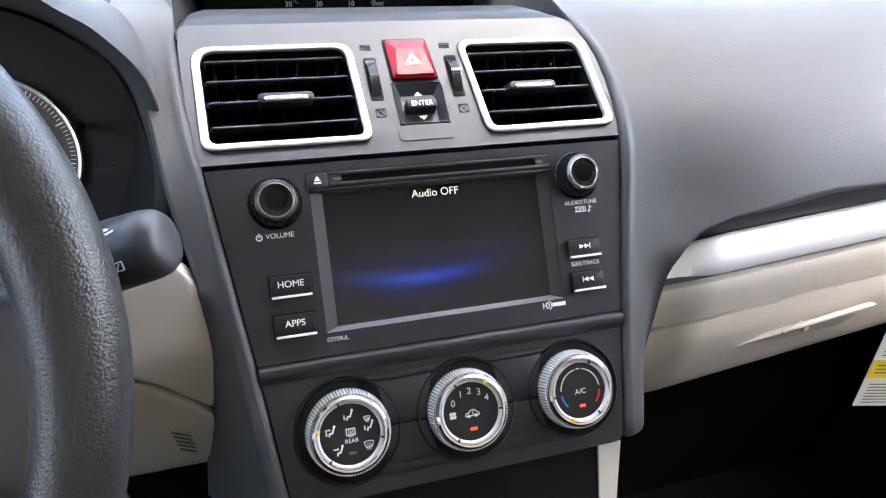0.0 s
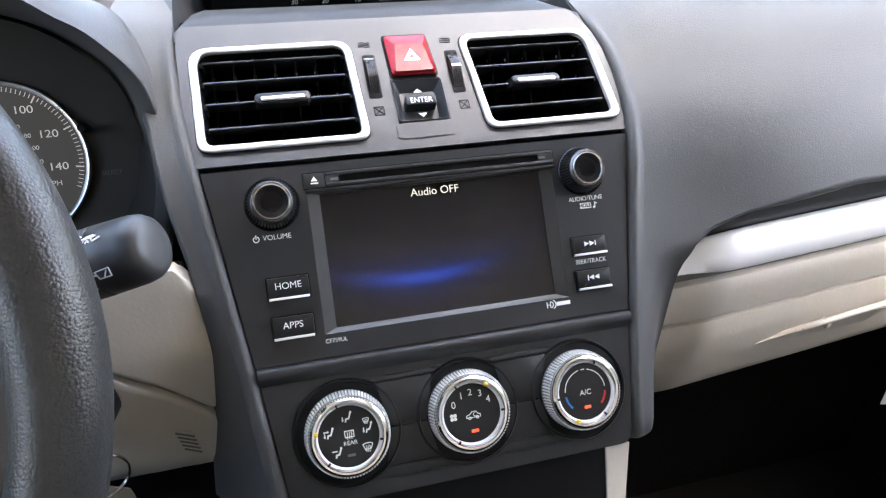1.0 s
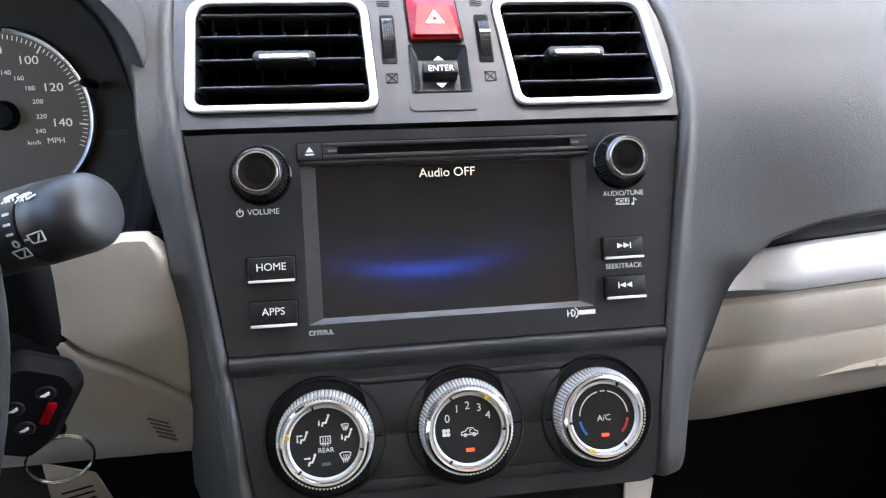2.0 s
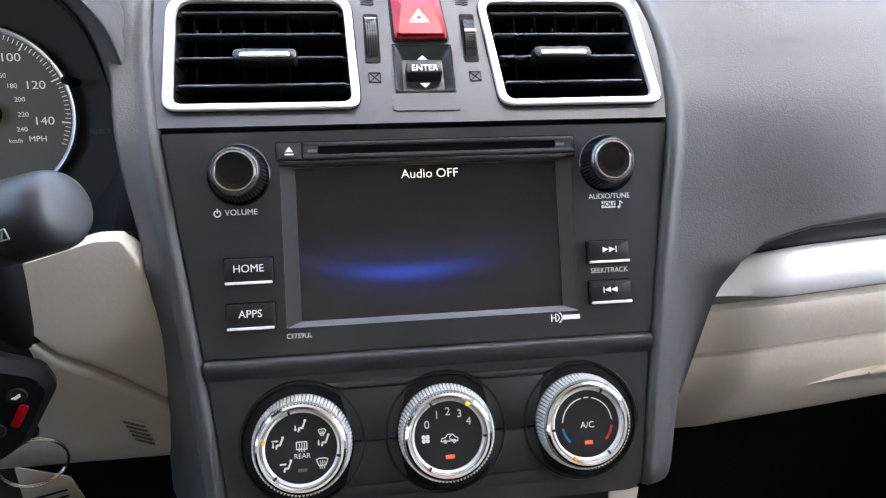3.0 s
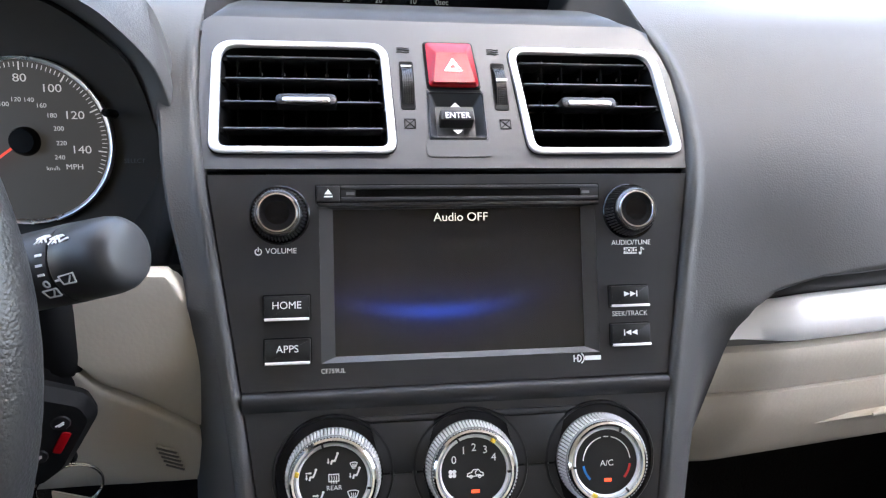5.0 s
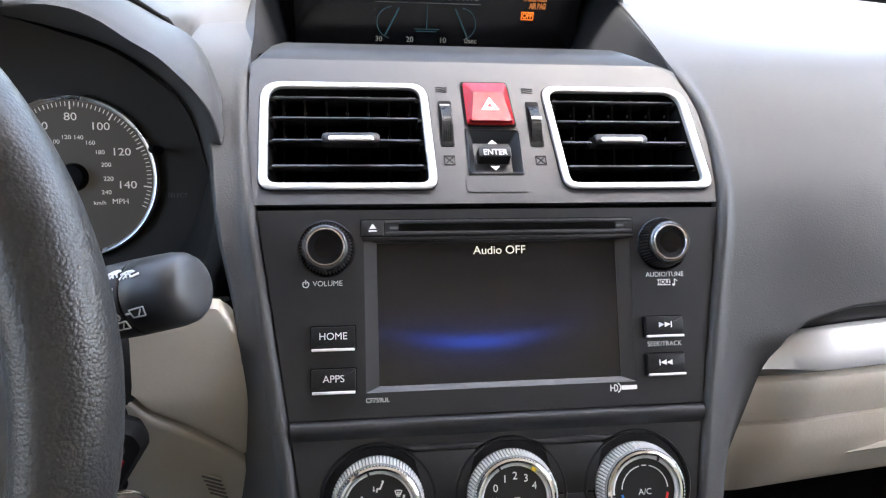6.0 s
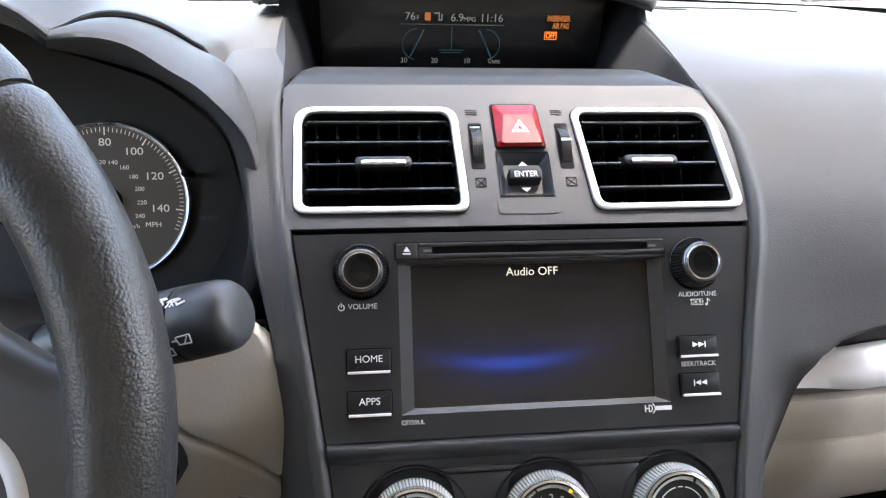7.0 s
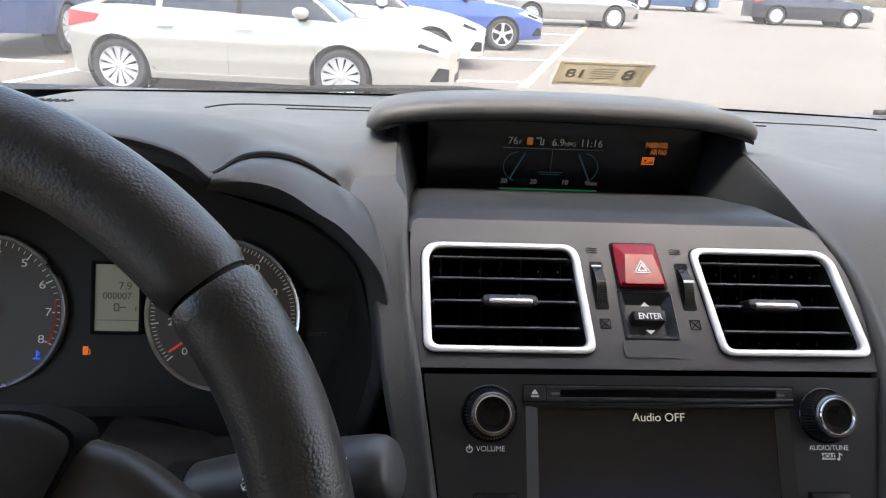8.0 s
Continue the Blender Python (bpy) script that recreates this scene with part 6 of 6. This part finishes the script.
# floor and firewall carry the shade in their near-black colour
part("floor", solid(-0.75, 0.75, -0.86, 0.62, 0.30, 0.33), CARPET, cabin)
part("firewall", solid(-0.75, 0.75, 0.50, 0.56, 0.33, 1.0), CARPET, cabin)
part("roof", solid(-0.72, 0.72, -0.86, -0.02, 1.53, 1.57, 0.02), CLOTH, cabin)
# unseen slabs added behind: ivory above to bounce light, near-black below to swallow it
part("unseen_rear_wall", solid(-0.80, 0.80, -0.86, -0.80, 1.10, 1.56), IVORYWALL, cabin)
part("bounce_slab", solid(-0.80, 0.80, -0.86, -0.80, 0.93, 1.098), IVORYWALL, cabin)
part("dark_slab", solid(-0.80, 0.80, -0.86, -0.80, 0.30, 0.928), CARPET, cabin)
# unseen doors and widened posts, sized to limit light from the sides
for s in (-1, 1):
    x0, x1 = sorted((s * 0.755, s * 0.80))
    part("unseen_door_wall", solid(x0, x1, -0.86, 0.66, 0.80, 1.04 if s > 0 else 0.91), IVORYWALL, cabin)
    part("unseen_dark_door", solid(x0, x1, -0.86, 0.66, 0.30, 0.798), CARPET, cabin)
    part("front_post", tube([(s * 0.755, 0.58, 1.03), (s * 0.745, 0.30, 1.22), (s * 0.725, 0.0, 1.45), (s * 0.71, -0.10, 1.52)], 0.035, 10), CLOTH, cabin)
    part("unseen_wide_post", solid(x0, x1, -0.80, -0.50, 1.04, 1.52), CLOTH, cabin)
    part("roof_rail", solid(s * 0.70 if s > 0 else -0.80, 0.80 if s > 0 else -0.70, -0.86, -0.02, 1.52, 1.57), CLOTH, cabin)
# near-black sheets that hold the footwell's shade in their colour
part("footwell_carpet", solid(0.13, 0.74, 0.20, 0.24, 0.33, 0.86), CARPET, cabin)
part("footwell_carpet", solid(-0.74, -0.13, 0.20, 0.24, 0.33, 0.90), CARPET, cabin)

# ---- outside: car park ----
def asphalt():
    m, nn, ll, b = nodes_of("asphalt")
    co = nn.new("ShaderNodeTexCoord")
    n1, n2 = nn.new("ShaderNodeTexNoise"), nn.new("ShaderNodeTexNoise")
    n1.inputs["Scale"].default_value, n2.inputs["Scale"].default_value = 0.4, 60
    ll.new(co.outputs["Object"], n1.inputs["Vector"])
    ll.new(co.outputs["Object"], n2.inputs["Vector"])
    mix = nn.new("ShaderNodeMix")
    mix.data_type = "RGBA"
    mix.inputs[6].default_value, mix.inputs[7].default_value = (0.105, 0.092, 0.076, 1), (0.150, 0.134, 0.113, 1)
    ll.new(n1.outputs["Fac"], mix.inputs[0])
    ll.new(mix.outputs[2], b.inputs["Base Color"])
    b.inputs["Roughness"].default_value = 0.9
    bump = nn.new("ShaderNodeBump")
    bump.inputs["Distance"].default_value = 0.01
    ll.new(n2.outputs["Fac"], bump.inputs["Height"])
    ll.new(bump.outputs[0], b.inputs["Normal"])
    return m


ASPHALT = asphalt()
LINE = surface("white_line_paint", (0.7, 0.7, 0.68), 0.8, grain=0.02, relief=0.002, mottle=0.15)
YLINE = surface("yellow_line_paint", (0.55, 0.43, 0.15), 0.8, grain=0.02, relief=0.002, mottle=0.15)
TYRE = surface("tyre_rubber", (0.025, 0.025, 0.026), 0.8, grain=0.006, relief=0.001)
ALLOY = surface("alloy", (0.6, 0.6, 0.62), 0.35, 0.7)
DARKGLASS = surface("car_glass", (0.02, 0.025, 0.03), 0.06, mottle=0.05)
LAMPGLASS = surface("head_lamp", (0.6, 0.62, 0.65), 0.1, 0.3)
TAIL = surface("tail_lamp", (0.4, 0.02, 0.02), 0.15)


def height(x, y):
    """The car park rises gently away from the car."""
    return -0.18 + 0.030 * max(0.0, min(45.0, math.hypot(x, y)) - 9.5)


ground = bmesh.new()
rads = [0.5, 3, 5, 7, 9, 11, 13, 16, 20, 26, 34, 45, 60, 80, 120, 300, 900, 2500]
rings(ground, [[(r * math.cos(a), r * math.sin(a), height(r, 0)) for a in np.linspace(0, 2 * math.pi, 49)[:-1]] for r in rads], cap0=True)
tagged(part("ground", ground, ASPHALT, smooth=60), "pale worn asphalt of a car park", "ground", kind="structure")


def stripe(p, q, w, mat, name, label):
    """A painted line that follows the ground."""
    p, q = Vector(p), Vector(q)
    n = Vector((-(q - p).y, (q - p).x)).normalized() * w / 2
    rows = []
    for t in np.linspace(0, 1, 14):
        c = p.lerp(q, t)
        rows.append([(c.x + n.x, c.y + n.y, height(c.x, c.y) + 0.012), (c.x - n.x, c.y - n.y, height(c.x, c.y) + 0.012)])
    tagged(part(name, sheet(rows, (0, 0, -0.03)), mat), label, "road marking", "parking lines", "structure")


stripe((1.66, 9.8), (8.4, 30.0), 0.14, YLINE, "yellow_line", "faded yellow line painted on the asphalt")
for y in (7.25, 10.3, 13.1, 15.9, 18.7, 21.5):
    x1 = 1.9 + (y - 10.3) * 0.31
    stripe((x1 - 5.2, y - 0.25), (x1, y), 0.11, LINE, "parking_line", "white parking bay line on the asphalt") if y > 8 else None
stripe((-5.3, 7.2), (-4.6, 10.3), 0.12, LINE, "parking_line", "white parking bay line on the asphalt")
stripe((-5.2, 10.3), (-14.0, 9.4), 0.12, LINE, "parking_line", "white parking bay line on the asphalt")


def parked_car(name, label, paint, at, length=4.4, width=1.74, tall=1.46, suv=False, wb=2.645, back=0.02, spokes=12):
    """Nose towards +x, wheels on z = 0, its middle at the origin."""
    c = thing(name, label, "car", at, "parked cars")
    L, w, rw = length / 2, width / 2, 0.316 if not suv else 0.35
    lift = 0.0 if not suv else 0.13
    fx, rx = wb / 2 - back, -wb / 2 - back
    sill, ra = 0.20 + 0.6 * lift, rw + 0.058
    TOPLINE = [(-L, 0.84), (-L + 0.05, 0.94), (-L + 0.25, 1.00), (-L + 0.8, 1.02), (0.0, 0.965), (L - 1.45, 0.935), (L - 1.0, 0.90), (L - 0.55, 0.83), (L - 0.25, 0.755), (L - 0.08, 0.69), (L, 0.63)]
    top_z = lambda x: between(TOPLINE, x) + lift
    half = lambda x: w * (1 - 0.34 * max(0, (x - L + 0.85) / 0.85) ** 2.4 - 0.24 * max(0, (-L + 0.65 - x) / 0.65) ** 2.4)

    def low_z(x):
        for x0 in (fx, rx):
            if abs(x - x0) < ra:
                return max(sill, rw + math.sqrt(ra * ra - (x - x0) ** 2))
        return sill + 0.03 * max(0, abs(x) - (L - 0.5)) / 0.5

    def side_y(x, z):
        z = z - lift
        return half(x) - 0.045 * max(0, (0.42 - z) / 0.22) ** 1.6 - 0.055 * max(0, (z - 0.66) / 0.32) ** 1.7 + 0.012 * math.exp(-((z - 0.66) / 0.05) ** 2) - 0.010 * math.exp(-((z - 0.36) / 0.04) ** 2)

    xs = sorted(set(list(np.linspace(-L, L, 72)) + [x0 + q * k for x0 in (fx, rx) for q in (-1, 1) for k in (ra + 0.002, ra - 0.001, ra - 0.01, ra - 0.03)]))
    bm = bmesh.new()
    ends = {}
    for q in (-1, 1):
        cols = [[(x, q * side_y(x, z), z) for z in (low_z(x) + (top_z(x) - low_z(x)) * v for v in np.linspace(0, 1, 17))] for x in xs]
        ends[q] = (cols[0], cols[-1])
        rings(bm, cols, closed=False)
        # the edge of the arches turns in
        rings(bm, [[col[0] for col in cols], [(col[0][0], col[0][1] - q * 0.05, col[0][2] + 0.004) for col in cols]], closed=False)
    for end, sign in ((0, -1), (1, 1)):
        rings(bm, [[(a[0] + sign * 0.11 * (1 - t * t) * (0.75 + 0.25 * k / 16), a[1] * -t, a[2] + 0.015 * (1 - t * t) * (k / 16)) for k, a in enumerate(ends[-1][end])] for t in np.linspace(-1, 1, 13)], closed=False)
    bow = lambda x: 0.11 * (max(0, (x - L + 0.25) / 0.25) ** 2 - max(0, (-L + 0.25 - x) / 0.25) ** 2)
    rings(bm, [[(x + bow(x) * (1 - t * t), side_y(x, top_z(x)) * t, top_z(x) + (0.045 if abs(x) < L - 0.3 else 0.015 + 0.03 * (L - abs(x)) / 0.3) * (1 - t * t)) for t in np.linspace(-1, 1, 11)] for x in xs], closed=False)
    bmesh.ops.remove_doubles(bm, verts=bm.verts, dist=1e-4)
    part("body", bm, paint, c, smooth=38)
    # cabin: windscreen, roof and rear window over one line of stations
    g0, g1 = L - 1.30, -L + (0.50 if not suv else 0.10)
    zt = tall
    ROOF = spline([(g0, 0, top_z(g0) + 0.01), (g0 - 0.40, 0, zt - 0.24), (g0 - 0.78, 0, zt - 0.055), (g0 - 1.25, 0, zt), (g1 + 1.05, 0, zt - 0.03), (g1 + 0.50, 0, zt - 0.13), (g1, 0, top_z(g1) + 0.02)], 37)
    inset = lambda p: 0.07 + 0.21 * min(1, max(0, (p.z - top_z(p.x)) / (zt - 1.0 - lift + 0.02)))
    across = lambda i0, i1: [[(p.x + 0.05 * (1 - t * t) * (1 if p.x > 0 else -1) * (1 - step(0.0, 0.35, p.z - top_z(p.x))), (w - inset(p)) * t, p.z + 0.035 * (1 - t * t)) for t in np.linspace(-1, 1, 9)] for p in ROOF[i0:i1]]
    part("windscreen", sheet(across(0, 13), (0, 0, -0.01)), DARKGLASS, c, smooth=60)
    part("roof", sheet(across(12, 31), (0, 0, -0.02)), paint, c, smooth=60)
    part("rear_window", sheet(across(30, 37), (0, 0, -0.01)), DARKGLASS, c, smooth=60)
    for q in (-1, 1):
        rail = [(p.x, q * (w - inset(p) - 0.004), p.z - 0.006) for p in ROOF]
        base = [(p.x, q * (side_y(p.x, top_z(p.x)) - 0.02), top_z(p.x) - 0.012) for p in ROOF]
        part("side_window", sheet([rail, [tuple((Vector(a) + Vector(b)) / 2 + Vector((0, q * 0.018, 0))) for a, b in zip(rail, base)], base]), DARKGLASS, c, smooth=60)
        part("roof_rail", tube(rail, 0.028, 8, flat=0.8), paint, c)
        for i, r in ((17, 0.03), (28, 0.045)):
            part("window_post", tube([base[i], tuple((Vector(base[i]) + Vector(rail[i])) / 2 + Vector((0, q * 0.02, 0))), rail[i]], r, 6, flat=0.6), MATTE if i == 17 else paint, c)

        def patch(nm, mat, corners, proud, n=7, kids=None):
            """A thin piece that follows the body's side between four corners (x, z)."""
            a, b, d, e = (Vector(k) for k in corners)
            grid = []
            for u in np.linspace(0, 1, n):
                lo, hi = a.lerp(b, u), e.lerp(d, u)
                grid.append([(p.x, q * (side_y(p.x, p.y) + proud), p.y) for p in (lo.lerp(hi, v) for v in np.linspace(0, 1, 5))])
            return part(nm, sheet(grid, (0, -q * 0.03, 0)), mat, c if kids is None else kids, smooth=50)

        lamp = patch("head_lamp", LAMPGLASS, [(L - 0.60, 0.745 + lift), (L - 0.02, 0.565 + lift), (L - 0.02, 0.64 + lift), (L - 0.42, 0.795 + lift)], 0.006)
        patch("lamp_bowl", MATTE, [(L - 0.40, 0.70 + lift), (L - 0.14, 0.63 + lift), (L - 0.14, 0.665 + lift), (L - 0.36, 0.745 + lift)], 0.010, kids=lamp)
        patch("fog_recess", MATTE, [(L - 0.24, 0.30 + lift), (L - 0.01, 0.29 + lift), (L - 0.01, 0.44 + lift), (L - 0.14, 0.46 + lift)], 0.004)
        patch("tail_lamp", TAIL, [(-L + 0.02, 0.74 + lift), (-L + 0.42, 0.82 + lift), (-L + 0.48, 0.90 + lift), (-L + 0.03, 0.93 + lift)], 0.008)
        patch("sill_trim", paint if not suv else MATTE, [(rx + ra + 0.02, sill + 0.005), (fx - ra - 0.02, sill + 0.005), (fx - ra - 0.02, sill + 0.075), (rx + ra + 0.02, sill + 0.075)], 0.016, 12)
        for x in (g0 - 0.30, g0 - 1.32):
            patch("door_gap", GREYPRINT, [(x, sill + 0.10), (x + 0.005, sill + 0.10), (x + 0.035, 0.93 + lift), (x + 0.030, 0.93 + lift)], 0.0015, 2)
        for x in (g0 - 1.12, g0 - 2.05):
            handle = patch("door_handle", paint, [(x - 0.10, 0.80 + lift), (x + 0.12, 0.80 + lift), (x + 0.12, 0.835 + lift), (x - 0.10, 0.835 + lift)], 0.030, 4)
        m = Matrix.Translation((g0 - 0.42, q * (w + 0.075), 1.02 + lift))
        mirror = part("mirror", turned([(0.0, 0.105), (0.05, 0.095), (0.075, 0.05), (0.078, -0.03), (0.066, -0.085), (0.03, -0.10), (0.0, -0.102)], 18, Matrix.Diagonal((1.2, 1.0, 0.85, 1)), cap=False), paint, c, at=m)
        part("mirror_foot", solid(-0.05, 0.05, -q * 0.13 - 0.05, -q * 0.13 + 0.05, -0.10, -0.03, 0.015), MATTE, mirror)
    nose = lambda t0, t1, z0, z1, out: [[(L + 0.11 * (1 - t * t) * 0.86 + out - 0.03 * abs(t) ** 3, t * half(L), z) for z in np.linspace(z0, z1, 4)] for t in np.linspace(t0, t1, 9)]
    grille = part("grille", sheet(nose(-0.52, 0.52, 0.505 + lift, 0.60 + lift, 0.010), (-0.03, 0, 0)), MATTE, c)
    part("grille_bar", sheet(nose(-0.52, 0.52, 0.545 + lift, 0.560 + lift, 0.020), (-0.015, 0, 0)), ALLOY, grille, "bright bar")
    part("intake", sheet(nose(-0.60, 0.60, 0.27 + lift, 0.36 + lift, 0.008), (-0.03, 0, 0)), MATTE, c)
    for x in (fx, rx):
        for q in (-1, 1):
            part("arch_liner", turned([(ra + 0.01, -0.12), (ra + 0.01, 0.12), (0.0, 0.125)] if q < 0 else [(0.0, -0.125), (ra + 0.01, -0.12), (ra + 0.01, 0.12)], 32, pose(x, q * (w - 0.17), rw), cap=False), HOLLOW, c)
            m = pose(x, q * (w - 0.115), rw)
            wh = part("wheel", turned([(rw - 0.085, -0.095), (rw - 0.055, -0.108), (rw - 0.02, -0.108), (rw - 0.004, -0.09), (rw, -0.06), (rw, 0.06), (rw - 0.004, 0.09), (rw - 0.02, 0.108), (rw - 0.055, 0.108), (rw - 0.085, 0.095)], 44, cap=False), TYRE, c, "black tyre", at=m)
            rr = rw - 0.083
            part("rim", turned([(rr, 0.098), (rr + 0.002, 0.085), (rr - 0.014, 0.080), (rr - 0.020, 0.04), (rr - 0.020, -0.04), (rr - 0.014, -0.080), (rr + 0.002, -0.085), (rr, -0.098)], 44, cap=False), ALLOY, wh)
            bm = bmesh.new()
            y0, wide_ = q * 0.080, (0.013, 0.041) if spokes > 6 else (0.018, 0.034)
            for k in range(spokes):
                m = Matrix.Rotation(2 * math.pi * k / spokes, 4, "Y")
                f = [(-wide_[0], 0.05), (wide_[0], 0.05), (wide_[1] * rr / 0.233, rr - 0.012), (-wide_[1] * rr / 0.233, rr - 0.012)]
                rings(bm, [[tuple(m @ Vector((a, y0, b))) for a, b in f], [tuple(m @ Vector((a, y0 - q * 0.030, b))) for a, b in f]], cap0=True, cap1=True)
            part("spoke_star", bm, ALLOY, wh, smooth=30)
            part("dark_well", turned([(0.0, -0.03), (rr - 0.02, -0.03), (rr - 0.02, 0.03), (0.0, 0.03)], 24, cap=False), MATTE, wh)
            part("hub", turned([(0.0, -0.088), (0.045, -0.086), (0.064, -0.075), (0.064, 0.075), (0.045, 0.086), (0.0, 0.088)], 24, cap=False), ALLOY, wh)
    return c


def paint(name, colour, metal=0.3):
    return surface(name, colour, 0.3, metal, coat=0.8, mottle=0.03)


def place(x, y, turn=0.0):
    return pose(x, y, height(x, y), 0, 0, turn)


SILVERPAINT = paint("silver_paint", (0.40, 0.385, 0.35), 0.4)
WHITEPAINT = paint("white_paint", (0.58, 0.58, 0.57), 0.0)
BLUEPAINT = paint("blue_paint", (0.02, 0.07, 0.30))
NAVYPAINT = paint("navy_paint", (0.015, 0.04, 0.12))
DARKPAINT = paint("dark_paint", (0.02, 0.022, 0.035))
STEELPAINT = paint("steel_blue_paint", (0.06, 0.13, 0.26))
GREYPAINT = paint("grey_paint", (0.25, 0.24, 0.23))
parked_car("hatchback", "pale silver hatchback parked side-on, bleached by daylight", SILVERPAINT, place(-1.79, 8.80, -5), length=4.58, back=0.32)
parked_car("white_hatchback", "white hatchback with its nose past the silver car", WHITEPAINT, place(-1.0, 12.0, 2), tall=1.46)
parked_car("blue_sedan", "deep blue sedan parked beyond the white cars", BLUEPAINT, place(0.62, 15.2, 3), spokes=5)
parked_car("dark_suv", "dark blue sport utility car behind the silver one", NAVYPAINT, place(-6.3, 12.6, 90), 4.5, 1.78, 1.68, True)
parked_car("dark_sedan", "dark navy sedan parked across the lot", DARKPAINT, place(15.2, 26.0, -10))
parked_car("steel_blue_car", "steel blue car parked across the lot", STEELPAINT, place(12.6, 33.5, 170))
parked_car("grey_car", "grey car parked across the lot", GREYPAINT, place(9.4, 37.5, 175))
parked_car("silver_car", "silver car in the far row", GREYPAINT, place(5.0, 22.0, 5))
